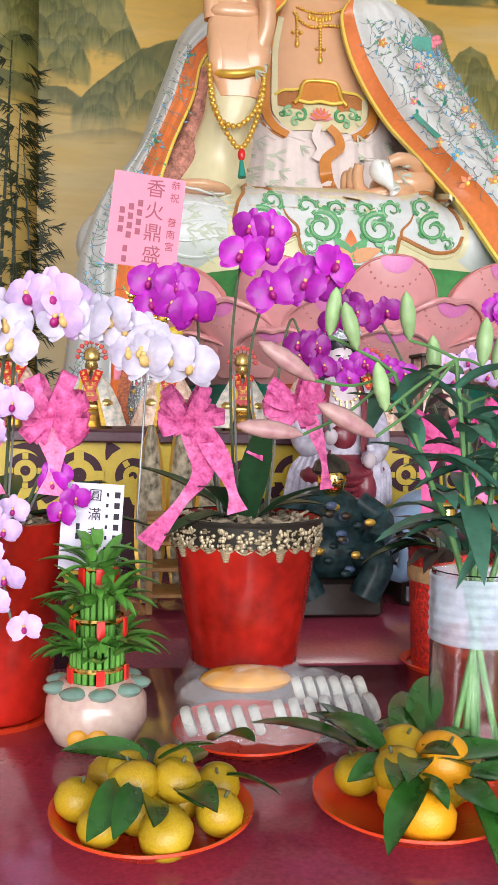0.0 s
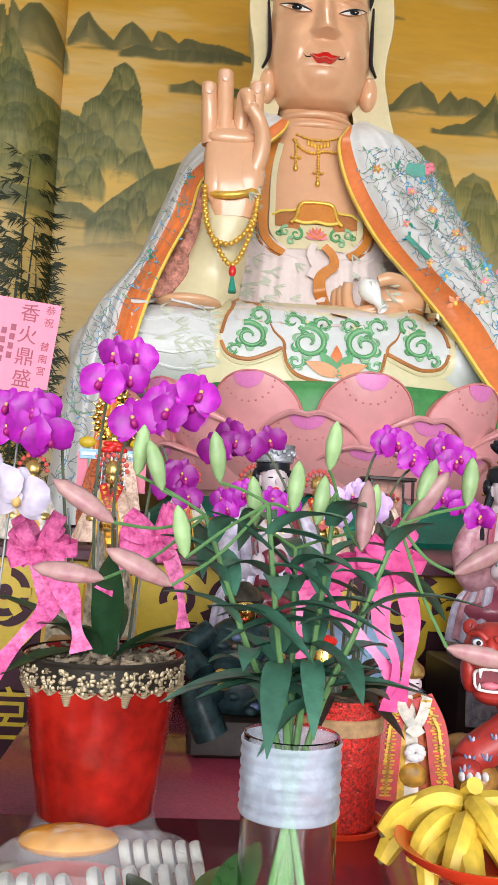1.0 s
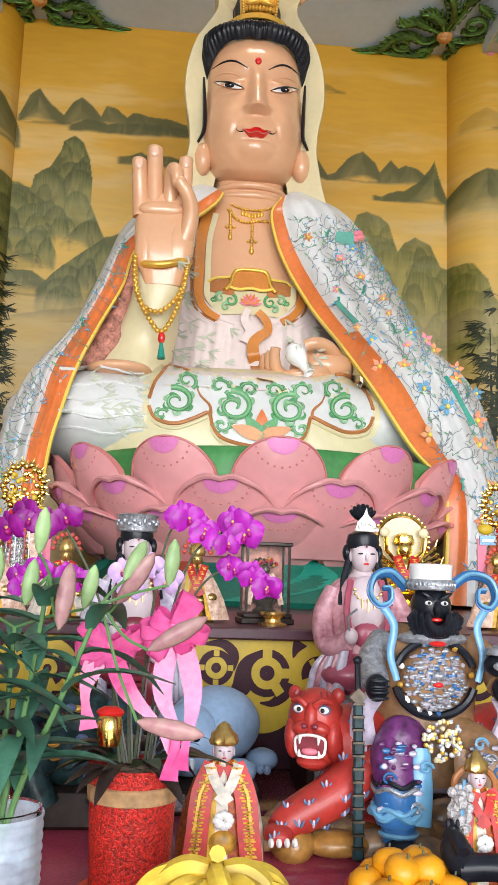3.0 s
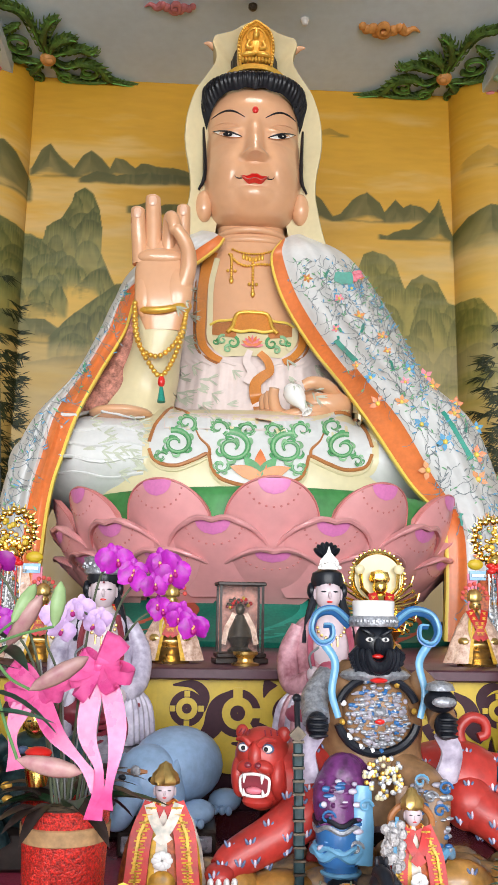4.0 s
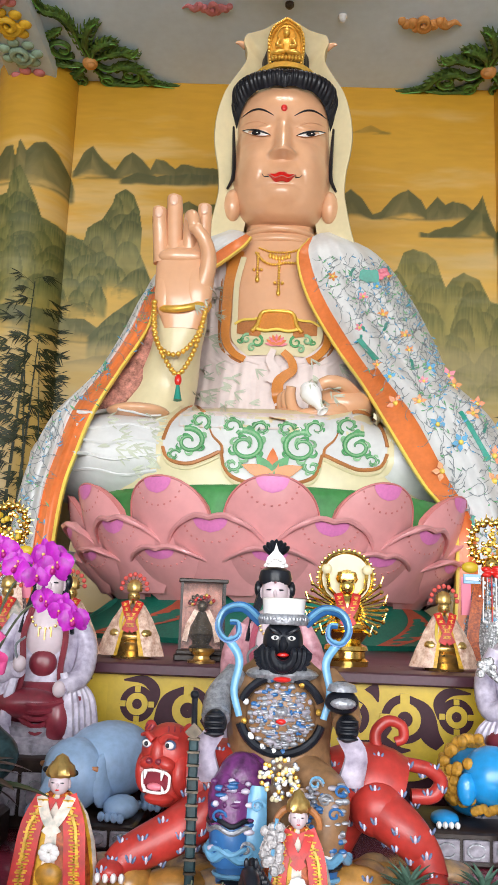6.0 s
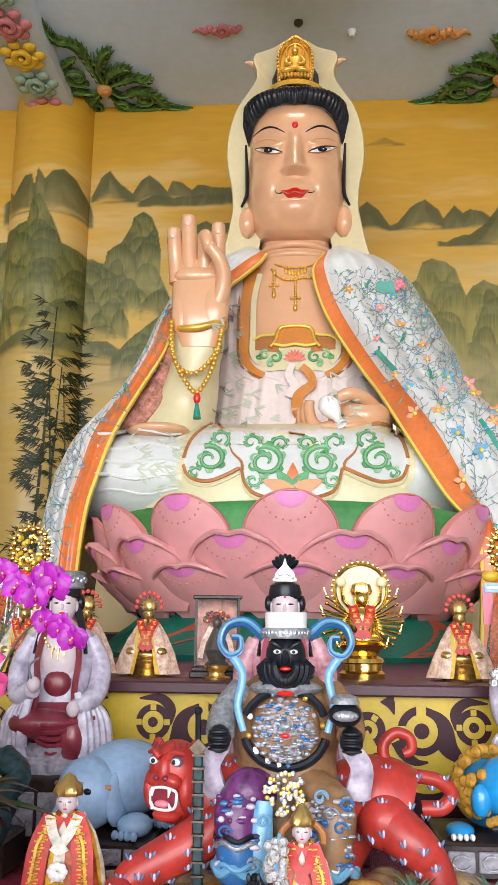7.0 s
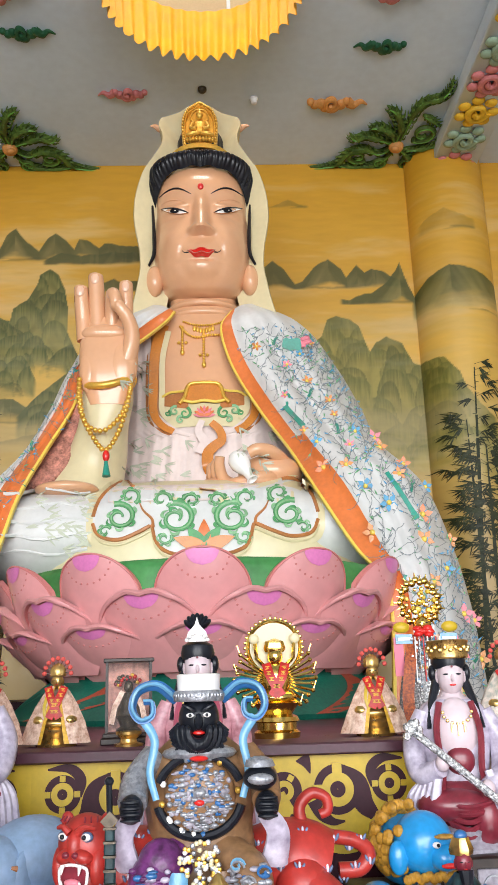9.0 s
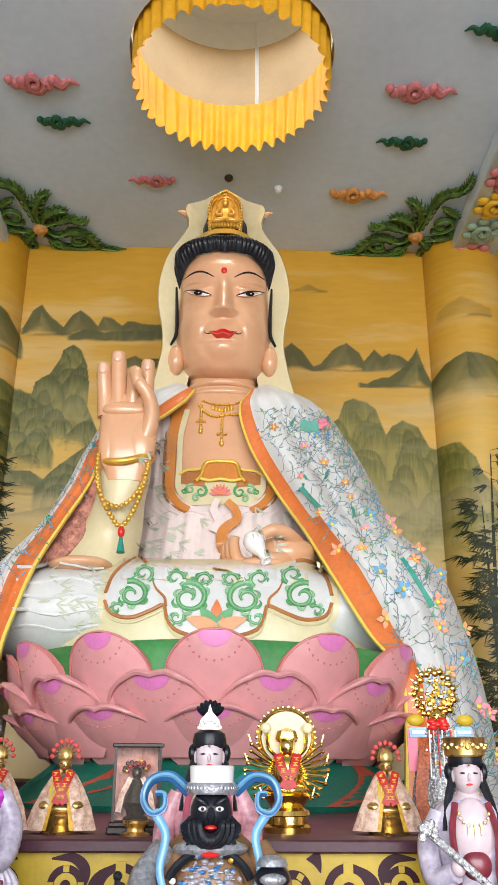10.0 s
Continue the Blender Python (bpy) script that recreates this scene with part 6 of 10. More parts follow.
def orchid_b():
    rng = random.Random(12)
    t = thing("potted_orchid", (-0.275, 1.56, TABLE_Z), "white and lavender moth orchid in a red pot", "orchid", "potted orchids")
    H = 0.345
    red_pot(t, H, 0.10, 0.135, False)
    pot_leaves(t, H, 7, rng, 0.03, 0.9)
    orchid_stem(t, (0.02, -0.02, H - 0.01), [(0.04, -0.05, 0.6), (0.06, -0.08, 0.71), (0.13, -0.11, 0.72), (0.2, -0.13, 0.69), (0.26, -0.14, 0.655), (0.31, -0.15, 0.62)], 13, FL_LAV, 0.55, 1.0, rng, 1.05)
    orchid_stem(t, (-0.01, -0.02, H - 0.01), [(0.02, -0.05, 0.58), (0.04, -0.07, 0.69), (0.08, -0.1, 0.745), (0.14, -0.12, 0.71), (0.15, -0.12, 0.68)], 6, FL_LAVP, 0.62, 1.0, rng, 1.05)
    orchid_stem(t, (-0.05, -0.02, H - 0.01), [(-0.05, -0.05, 0.58), (-0.02, -0.08, 0.7), (0.02, -0.12, 0.70), (0.03, -0.14, 0.66)], 5, FL_LAV, 0.65, 1.0, rng, 1.05)
    orchid_stem(t, (0.05, -0.06, H - 0.01), [(0.10, -0.10, 0.44), (0.125, -0.12, 0.42), (0.15, -0.13, 0.37)], 4, FL_MAG, 0.5, 1.0, rng, 0.6)
    orchid_stem(t, (0.0, -0.10, H - 0.01), [(0.05, -0.16, 0.40), (0.04, -0.2, 0.34), (0.07, -0.22, 0.20)], 7, FL_LAVP, 0.45, 1.0, rng, 0.7)
    orchid_stem(t, (-0.03, -0.08, H - 0.01), [(-0.02, -0.12, 0.52), (0.03, -0.15, 0.56), (0.04, -0.16, 0.52)], 4, FL_LAVP, 0.6, 1.0, rng, 0.8)
    part("bow", bow_mesh(BOWP, 0.07, 5), t, Matrix.Translation((0.11, -0.11, 0.535)), "pink lace ribbon bow")
    tail(t, [(0.11, -0.12, 0.53), (0.12, -0.13, 0.46), (0.115, -0.14, 0.40)], 0.05, BOWP)
    tail(t, [(0.03, -0.14, 0.54), (0.02, -0.15, 0.46), (0.03, -0.15, 0.40)], 0.035, BOWP)


def orchid_c():
    rng = random.Random(13)
    t = thing("potted_orchid", (0.648, 1.80, TABLE_Z), "magenta orchid in a red glitter pot with satin bows", "orchid", "potted orchids")
    H = 0.255
    pot = part("pot", Shape().lathe([(0.001, 0.004), (0.076, 0.0), (0.08, 0.006), (0.092, H - 0.008), (0.094, H), (0.088, H), (0.085, H - 0.02)], (0, 0, 0), GLIT, 48).mesh("pot"), t, label="red glitter-wrapped pot")
    part("band", Shape().lathe([(0.0885, H - 0.068), (0.0925, H - 0.066), (0.0945, H - 0.036), (0.0915, H - 0.034)], (0, 0, 0), TAN, 40).mesh("band"), pot, label="tan straw band")
    part("saucer", Shape().lathe([(0.001, 0.002), (0.095, 0.0), (0.105, 0.012), (0.1, 0.013), (0.09, 0.004)], (0, 0, 0), PLATE, 36).mesh("saucer"), t)
    part("bark", Shape().lathe([(0.001, H - 0.012), (0.086, H - 0.015)], (0, 0, 0), SOIL, 24).mesh("bark"), t)
    dl = [leaf_shape(0.09, 0.05, 0.6, 0.2, DLEAF).mesh("leaf"), leaf_shape(0.12, 0.045, 0.8, 0.2, DLEAF).mesh("leaf")]
    for i in range(22):
        a = rng.random() * 6.28
        part("leaf", dl[i % 2], t, Matrix.Translation((0.06 * math.sin(-a), 0.06 * math.cos(a), H + rng.uniform(-0.01, 0.05))) @ Matrix.Rotation(a, 4, "Z") @ Matrix.Rotation(rng.uniform(0.1, 0.9), 4, "X") @ Matrix.Scale(0.8, 4))
    pot_leaves(t, H, 4, rng, 0.03, 0.5, 0.9)
    orchid_stem(t, (0.0, 0, H), [(0.02, 0.0, 0.55), (0.05, -0.01, 0.73), (0.1, -0.03, 0.765), (0.16, -0.05, 0.73)], 5, FL_MAG, 0.66, 1.0, rng, 0.85)
    orchid_stem(t, (0.02, 0, H), [(0.05, 0.0, 0.5), (0.1, -0.01, 0.68), (0.17, -0.03, 0.74), (0.215, -0.05, 0.75)], 4, FL_MAG, 0.82, 1.0, rng, 0.85)
    orchid_stem(t, (0.03, 0, H), [(0.06, 0.0, 0.48), (0.13, -0.01, 0.63), (0.21, -0.03, 0.66), (0.27, -0.05, 0.62)], 6, FL_MAG, 0.66, 1.0, rng, 0.75)
    orchid_stem(t, (-0.03, 0, H), [(-0.08, 0.0, 0.55), (-0.16, -0.01, 0.72), (-0.22, -0.03, 0.76), (-0.27, -0.05, 0.74)], 6, FL_DEEP, 0.6, 1.0, rng, 0.85)
    orchid_stem(t, (-0.02, 0, H), [(-0.08, 0.0, 0.52), (-0.14, -0.02, 0.62), (-0.2, -0.03, 0.66), (-0.26, -0.03, 0.62)], 7, FL_MAG, 0.5, 1.0, rng, 0.7)
    orchid_stem(t, (-0.01, 0, H), [(-0.03, 0.0, 0.5), (-0.06, -0.02, 0.6), (0.0, -0.04, 0.66), (0.06, -0.05, 0.62)], 6, FL_LAVP, 0.6, 1.0, rng, 0.7)
    part("bow", bow_mesh(BOWS, 0.075, 6), t, Matrix.Translation((0.065, -0.10, 0.545)), "pink satin ribbon bow")
    part("bow", bow_mesh(BOWS, 0.07, 7), t, Matrix.Translation((-0.06, -0.08, 0.50)), "pink satin ribbon bow")
    for pts in ([(0.065, -0.11, 0.54), (0.05, -0.13, 0.42), (0.08, -0.14, 0.34), (0.07, -0.13, 0.25)], [(0.08, -0.11, 0.54), (0.11, -0.13, 0.42), (0.10, -0.14, 0.32), (0.09, -0.13, 0.27)], [(-0.06, -0.09, 0.5), (-0.02, -0.12, 0.42), (0.04, -0.13, 0.36), (0.08, -0.13, 0.31)], [(-0.07, -0.09, 0.5), (-0.1, -0.11, 0.42), (-0.09, -0.11, 0.34)]):
        tail(t, pts, 0.042, BOWS)
    part("candle_cup", Shape().lathe([(0.001, 0), (0.02, 0.002), (0.026, 0.03), (0.024, 0.055), (0.02, 0.06)], (-0.05, -0.09, H + 0.05), GOLD, 16).ball((-0.05, -0.09, H + 0.115), (0.028, 0.02, 0.013), REDP, 10, 6).mesh("candle_cup"), t, label="small gold ornament with a red top")


orchid_a()
orchid_b()
orchid_c()


def lily_vase():
    rng = random.Random(21)
    t = thing("lily_vase", (0.472, 1.205, TABLE_Z), "clear glass cylinder vase of budding lilies wrapped in film", "flower vase")
    H, R = 0.318, 0.064
    gl = part("glass", Shape().lathe([(0.001, 0.0), (R - 0.004, 0.0), (R, 0.004), (R, H), (R - 0.003, H + 0.001), (R - 0.004, H - 0.003), (R - 0.004, 0.012), (0.001, 0.012)], (0, 0, 0), GLASS, 40).mesh("glass"), t, label="clear glass cylinder")
    gl.visible_shadow = False
    fr = Shape()
    rows = []
    for i in range(25):
        z = H - 0.10 + 0.095 * i / 24
        rows.append([((R + 0.0025 + 0.0012 * math.sin(i * 1.7)) * math.cos(a), (R + 0.0025 + 0.0012 * math.sin(i * 1.7)) * math.sin(a), z) for a in (2 * math.pi * j / 40 for j in range(40))])
    fr.grid(rows, FROST, close_u=True)
    part("film_wrap", fr.mesh("film_wrap", sharp=80), gl, label="translucent ribbed plastic film")
    leafs = [leaf_shape(0.115, 0.034, 0.5, 0.3, LILYL).mesh("leaf"), leaf_shape(0.13, 0.036, 0.8, 0.3, LILYL).mesh("leaf"), leaf_shape(0.11, 0.036, 0.25, 0.3, LILYL).mesh("leaf")]

    def budm(m, L, r):
        return Shape().lathe([(0.0015, 0), (r * 0.62, L * 0.12), (r * 0.95, L * 0.38), (r, L * 0.6), (r * 0.7, L * 0.85), (r * 0.25, L * 0.97), (0.0008, L)], (0, 0, 0), m, 12, wave=lambda a, i: 1 + 0.07 * math.cos(3 * a)).mesh("bud", sharp=70)

    bg, bp = budm(BUDG, 0.068, 0.0115), budm(BUDP, 0.095, 0.0135)
    # stem heads, from the vase's axis, and their buds
    heads = [(-0.13, 0.0, 0.60), (-0.05, -0.03, 0.62), (0.05, 0.02, 0.64), (0.13, -0.02, 0.60), (0.0, 0.05, 0.56)]
    tips = [
        [(-0.225, 0.0, 0.68, 0, 0.1), (-0.19, -0.02, 0.66, 0, -0.3), (-0.25, -0.03, 0.585, 1, -1.0), (-0.26, 0.0, 0.51, 1, -1.45)],
        [(-0.115, -0.02, 0.675, 0, -0.15), (-0.155, -0.05, 0.575, 0, -0.2), (-0.17, -0.06, 0.51, 1, -1.1), (-0.02, -0.05, 0.64, 0, 0.1)],
        [(0.035, 0.0, 0.70, 0, 0.1), (0.02, 0.0, 0.625, 0, 0.15), (0.075, -0.04, 0.565, 1, 0.1)],
        [(0.16, 0.0, 0.665, 0, 0.45), (0.225, -0.01, 0.66, 0, 0.1), (0.20, -0.04, 0.54, 1, 1.05), (0.19, -0.05, 0.445, 1, 1.75), (0.15, 0.02, 0.60, 1, 0.6)],
        [(-0.06, 0.03, 0.62, 0, -0.1), (0.1, 0.05, 0.62, 0, 0.2)]]
    for h, tp in zip(heads, tips):
        b0 = (-h[0] * 0.32, rng.uniform(-0.03, 0.03), 0.02)
        mid = (h[0] * 0.18, h[1] * 0.4, H)
        line = spline([b0, mid, (h[0] * 0.6, h[1] * 0.8, 0.46), h], 8)
        part("stem", Shape().tube(line, lambda q: 0.0055 - 0.002 * q, LILYS, 8).mesh("stem"), t)
        for q in range(14):
            k = 0.40 + 0.58 * q / 13
            p = line[int(k * (len(line) - 1))]
            a = q * 2.4 + rng.uniform(-0.4, 0.4)
            part("leaf", leafs[q % 3], t, Matrix.Translation(p) @ Matrix.Rotation(a, 4, "Z") @ Matrix.Rotation(rng.uniform(0.1, 0.95), 4, "X") @ Matrix.Scale(rng.uniform(0.75, 1.15), 4))
        for x, y, z, kind, lean in tp:
            s = spline([h, ((h[0] + x) / 2, (h[1] + y) / 2, (h[2] + z) / 2 - 0.012), (x, y, z - 0.03 * (1 - kind))], 5)
            part("pedicel", Shape().tube(s, 0.0024, LILYS, 6).mesh("pedicel"), t)
            part("bud", bp if kind else bg, t, Matrix.Translation(s[-1]) @ Matrix.Rotation(lean, 4, "Y") @ Matrix.Rotation(rng.uniform(-0.3, 0.2), 4, "X"), "pink-flushed closed lily bud" if kind else "")


lily_vase()


def plate(parent, R, m=PLATE, h=0.03):
    part("plate", Shape().lathe([(0.001, 0.003), (R * 0.66, 0.0), (R * 0.72, 0.002), (R * 0.97, h), (R, h + 0.001), (R, h - 0.003), (R * 0.75, 0.0065), (0.001, 0.007)], (0, 0, 0), m, 56).mesh("plate"), parent)


def citrus(r, m):
    s = Shape()
    s.lathe([(0.001, -0.80 * r), (0.45 * r, -0.78 * r), (0.82 * r, -0.5 * r), (1.0 * r, -0.05 * r), (0.92 * r, 0.42 * r), (0.6 * r, 0.74 * r), (0.22 * r, 0.84 * r), (0.04 * r, 0.78 * r)], (0, 0, 0), m, 20, wave=lambda a, i: 1 + 0.012 * math.sin(a * 5 + i))
    s.tube([(0, 0, 0.78 * r), (0.05 * r, 0, 1.05 * r)], 0.0022, STEM, 6)
    return s.mesh("fruit", sharp=70)


MANDM = [citrus(0.031, MAND), citrus(0.028, MAND), citrus(0.0335, MAND)]
ORANM = citrus(0.038, ORAN)
CLEAF = [leaf_shape(0.075, 0.034, 0.3, 0.25, FLEAF).mesh("leaf"), leaf_shape(0.11, 0.045, 0.35, 0.25, FLEAF).mesh("leaf"), leaf_shape(0.15, 0.052, 0.3, 0.2, FLEAF).mesh("leaf")]


def fruit_bowl(name, at, R, label, fruits, m, cat_fruit, fl, leaves, lk, seed, spread=0.72, fscale=1.0):
    rng = random.Random(seed)
    t = thing("plate", at, "shallow red plastic plate holding fruit", "plate", "offering plates")
    plate(t, R)
    base = Vector(at)
    for i in range(fruits):
        n = int(fruits * 0.72)
        if i < n:
            a, r, z = 2 * math.pi * i / max(1, n - 3) + 0.4 if i < n - 3 else 2.1 * i, (R * spread if i < n - 3 else R * 0.27), 0.034
        else:
            a, r, z = 2 * math.pi * i / (fruits * 0.3) + 0.2, R * 0.3, 0.034 + 0.034 * fscale
        p = base + Vector((r * math.cos(a), r * math.sin(a), z + 0.003))
        ob = new(name, m[i % len(m)])
        ob.matrix_basis = Matrix.Translation(p) @ Euler((rng.uniform(-0.4, 0.4), rng.uniform(-0.4, 0.4), rng.random() * 6)).to_matrix().to_4x4() @ Matrix.Scale(fscale, 4)
        tagged(ob, label, cat_fruit, fl)
    if leaves:
        sp = thing("leaf_sprig", base + Vector((0, 0, 0.05)), "sprig of glossy green citrus leaves lying on fruit", "leaves", "citrus leaves")
        for i in range(leaves):
            a = rng.random() * 6.28
            r = rng.uniform(0.0, R * 0.75)
            part("leaf", CLEAF[min(2, int(rng.random() * lk))], sp, Matrix.Translation((r * math.sin(-a), r * math.cos(a), rng.uniform(0.012, 0.045))) @ Matrix.Rotation(a + rng.uniform(-0.8, 0.8), 4, "Z") @ Matrix.Rotation(rng.uniform(-0.25, 0.6), 4, "X") @ Matrix.Rotation(rng.uniform(-0.5, 0.5), 4, "Y"))
    return t


fruit_bowl("mandarin", (0.008, 1.11, TABLE_Z), 0.132, "green-yellow mandarin with its stalk, on a red plate", 14, MANDM, "mandarin", "mandarins", 12, 1.6, 31)
fruit_bowl("tangerine", (0.358, 1.12, TABLE_Z), 0.135, "orange-yellow tangerine among glossy leaves on a plate", 9, [MANDM[2], MANDM[0], ORANM], "tangerine", "tangerines", 34, 3.0, 32, 0.6, 1.08)
fruit_bowl("orange", (1.215, 1.74, TABLE_Z), 0.13, "ripe orange piled on a red plate", 14, [ORANM], "orange", "oranges", 0, 1, 33, 0.66, 1.0)


def bananas():
    rng = random.Random(41)
    t = thing("fruit_stand", (0.80, 1.38, TABLE_Z), "footed red plastic fruit dish under bananas", "fruit stand")
    dish = part("dish", Shape().lathe([(0.001, 0.083), (0.085, 0.08), (0.125, 0.105), (0.135, 0.12), (0.131, 0.12), (0.08, 0.088), (0.001, 0.088)], (0, 0, 0), PLATE, 48).mesh("dish"), t)
    part("foot", Shape().lathe([(0.07, 0.0), (0.072, 0.006), (0.045, 0.03), (0.035, 0.06), (0.05, 0.082)], (0, 0, 0), PLATE, 40).mesh("foot"), t)
    b = thing("banana_bunch", (0.80, 1.39, TABLE_Z + 0.088), "bunch of ripe yellow bananas on a plate", "bananas")
    L = 0.15
    s = Shape()
    line = spline([(0, 0, 0), (0, -0.035, 0.012), (0, -0.08, 0.0), (0, -0.115, -0.035)], 6)
    n = len(line) - 1
    s.tube(line, lambda q: 0.0235 * (0.35 + 0.65 * math.sin(math.pi * min(1, 0.14 + 0.78 * q)) ** 0.6), BANA, 7)
    s.ball(line[-1], (0.006, 0.006, 0.007), BANT, 6, 5)
    me = s.mesh("banana", sharp=50)
    for row, (z, r, k) in enumerate(((0.048, 0.04, 7), (0.026, 0.06, 6), (0.070, 0.02, 3))):
        for i in range(k):
            a = -1.75 + 3.5 * i / (k - 1) + rng.uniform(-0.22, 0.22)
            part("banana", me, b, Matrix.Translation((r * 0.6 * math.sin(a), 0.055 - r * math.cos(a) * 0.6, z)) @ Matrix.Rotation(a, 4, "Z") @ Matrix.Rotation(rng.uniform(-0.1, 0.45), 4, "X") @ Matrix.Rotation(rng.uniform(-0.5, 0.5), 4, "Y") @ Matrix.Scale(rng.uniform(0.8, 1.0), 4))
    part("stalk", Shape().tube([(0, 0.075, 0.05), (0, 0.06, 0.09), (0.0, 0.03, 0.105)], 0.014, BANA, 8).mesh("stalk"), b)


bananas()


def cakes():
    t = thing("plate", (0.165, 1.40, TABLE_Z), "shallow red plastic plate under packed cakes", "plate", "offering plates")
    plate(t, 0.125, PLATE, 0.025)
    pk = thing("cake_packet", (0.185, 1.415, TABLE_Z + 0.026), "clear film packet of white cakes around an orange cake", "cake packet")
    rng = random.Random(5)
    part("orange_cake", Shape().ball((-0.02, 0.03, 0.062), (0.078, 0.05, 0.02), CAKE, 24, 10).mesh("orange_cake"), pk)
    cm = Shape().lathe([(0.001, -0.008), (0.021, -0.008), (0.024, -0.004), (0.024, 0.004), (0.021, 0.008), (0.001, 0.008)], (0, 0, 0), COOK, 18).mesh("white_cake")
    for k in range(7):
        part("white_cake", cm, pk, Matrix.Translation((0.03 + 0.026 * k, -0.045 + 0.004 * k, 0.027)) @ Matrix.Rotation(radians(72), 4, "Y") @ Matrix.Rotation(rng.uniform(-0.1, 0.1), 4, "X"))
    for k in range(5):
        part("white_cake", cm, pk, Matrix.Translation((-0.12 + 0.027 * k, -0.07, 0.027)) @ Matrix.Rotation(radians(70), 4, "Y"))
    for k in range(6):
        part("white_cake", cm, pk, Matrix.Translation((0.07 + 0.022 * k, 0.03, 0.04)) @ Matrix.Rotation(radians(75), 4, "Y"))
    bag = Shape()
    rows = []
    for i in range(15):
        t2 = i / 14
        row = []
        for j in range(33):
            u = j / 32
            x = -0.14 + 0.335 * u
            y = -0.11 + 0.20 * t2 + 0.008 * math.sin(u * 9)
            dome = (math.sin(math.pi * u) * math.sin(math.pi * t2)) ** 0.35
            z = 0.004 + 0.088 * dome + 0.010 * noise.noise(Vector((u * 14, t2 * 10, 0)))
            row.append((x, y, z))
        rows.append(row)
    bag.grid(rows, BAG)
    fm2 = part("film", bag.mesh("film", sharp=25), pk, label="crinkled clear plastic film")
    fm2.visible_shadow = False


cakes()


def lucky_bamboo():
    rng = random.Random(51)
    t = thing("lucky_bamboo", (-0.082, 1.405, TABLE_Z), "tiered lucky bamboo with red ribbons in a peach-shaped pot", "lucky bamboo")
    pot = part("pot", Shape().lathe([(0.001, 0), (0.05, 0.0), (0.068, 0.012), (0.083, 0.045), (0.08, 0.078), (0.062, 0.104), (0.05, 0.108), (0.046, 0.1)], (0, 0, 0), PEACH, 40, wave=lambda a, i: 1 - 0.03 * math.exp(-((a - 4.0) / 0.15) ** 2)).mesh("pot"), t, label="pale pink glazed peach-shaped pot")
    fr = Shape()
    for dx in (-0.018, 0.012):
        fr.ball((dx - 0.005, -0.081, 0.036), (0.017, 0.007, 0.014), CAKE, 14, 8)
    part("painted_fruit", fr.mesh("painted_fruit"), pot, label="painted orange fruits in low relief")
    rl = Shape()
    for k in range(9):
        a = k * 0.7
        rl.ball((0.066 * math.cos(a), 0.066 * math.sin(a), 0.098), (0.022, 0.02, 0.01), SEEDGLAZE, 10, 6)
    part("glaze_leaf", rl.mesh("glaze_leaf"), pot, label="grey-green glazed leaf rim")
    cane = Shape().tube([(0, 0, 0), (0, 0, 0.11)], 0.0042, LUCKY, 8).mesh("cane")
    cane2 = Shape().tube([(0, 0, 0), (0, 0, 0.19)], 0.0042, LUCKY, 8).mesh("cane")
    lf = [leaf_shape(0.07, 0.023, 0.5, 0.3, LUCKY).mesh("leaf"), leaf_shape(0.055, 0.024, 0.2, 0.3, LUCKY).mesh("leaf")]
    for i in range(22):
        a = i * 2 * math.pi / 22
        part("cane", cane, t, Matrix.Translation((0.04 * math.cos(a), 0.04 * math.sin(a), 0.07)))
    for i in range(14):
        a = i * 2 * math.pi / 14
        part("cane", cane2, t, Matrix.Translation((0.024 * math.cos(a), 0.024 * math.sin(a), 0.10)))
    for r, z, n in ((0.045, 0.15, 46), (0.034, 0.235, 40), (0.02, 0.29, 22)):
        for i in range(n):
            a = 2 * math.pi * i / n + rng.uniform(-0.2, 0.2)
            part("leaf", lf[i % 2], t, Matrix.Translation((r * math.sin(-a), r * math.cos(a), z + rng.uniform(-0.012, 0.03))) @ Matrix.Rotation(a, 4, "Z") @ Matrix.Rotation(rng.uniform(0.1, 1.1), 4, "X") @ Matrix.Scale(rng.uniform(0.7, 1.1), 4))
    rb = Shape()
    for z, r in ((0.205, 0.043), (0.128, 0.046), (0.285, 0.027)):
        rb.lathe([(r, -0.004), (r + 0.002, 0), (r, 0.004)], (0, 0, z), GOLD, 24)
        for k in range(3):
            a = k * 1.1 - 2.5
            rb.box(((r + 0.004) * math.cos(a), (r + 0.004) * math.sin(a), z - 0.012), (0.013, 0.004, 0.03), REDP, rot=Matrix.Rotation(a + 1.57, 3, "Z"))
    part("red_ribbon", rb.mesh("red_ribbon"), t, label="red ribbons with gold cord")


SEEDGLAZE = mat("grey_green_glaze", (0.22, 0.34, 0.28), 0.25, var=0.2, coat=0.5)
lucky_bamboo()


def text_mesh(txt, size, m, name):
    cu = bpy.data.curves.new(name, "FONT")
    cu.body, cu.size, cu.align_x, cu.align_y, cu.extrude = txt, size, "CENTER", "CENTER", 0.0003
    ob = bpy.data.objects.new(name, cu)
    scene.collection.objects.link(ob)
    me = bpy.data.meshes.new_from_object(ob.evaluated_get(bpy.context.evaluated_depsgraph_get()))
    bpy.data.objects.remove(ob)
    me.materials.clear()
    me.materials.append(m)
    return me


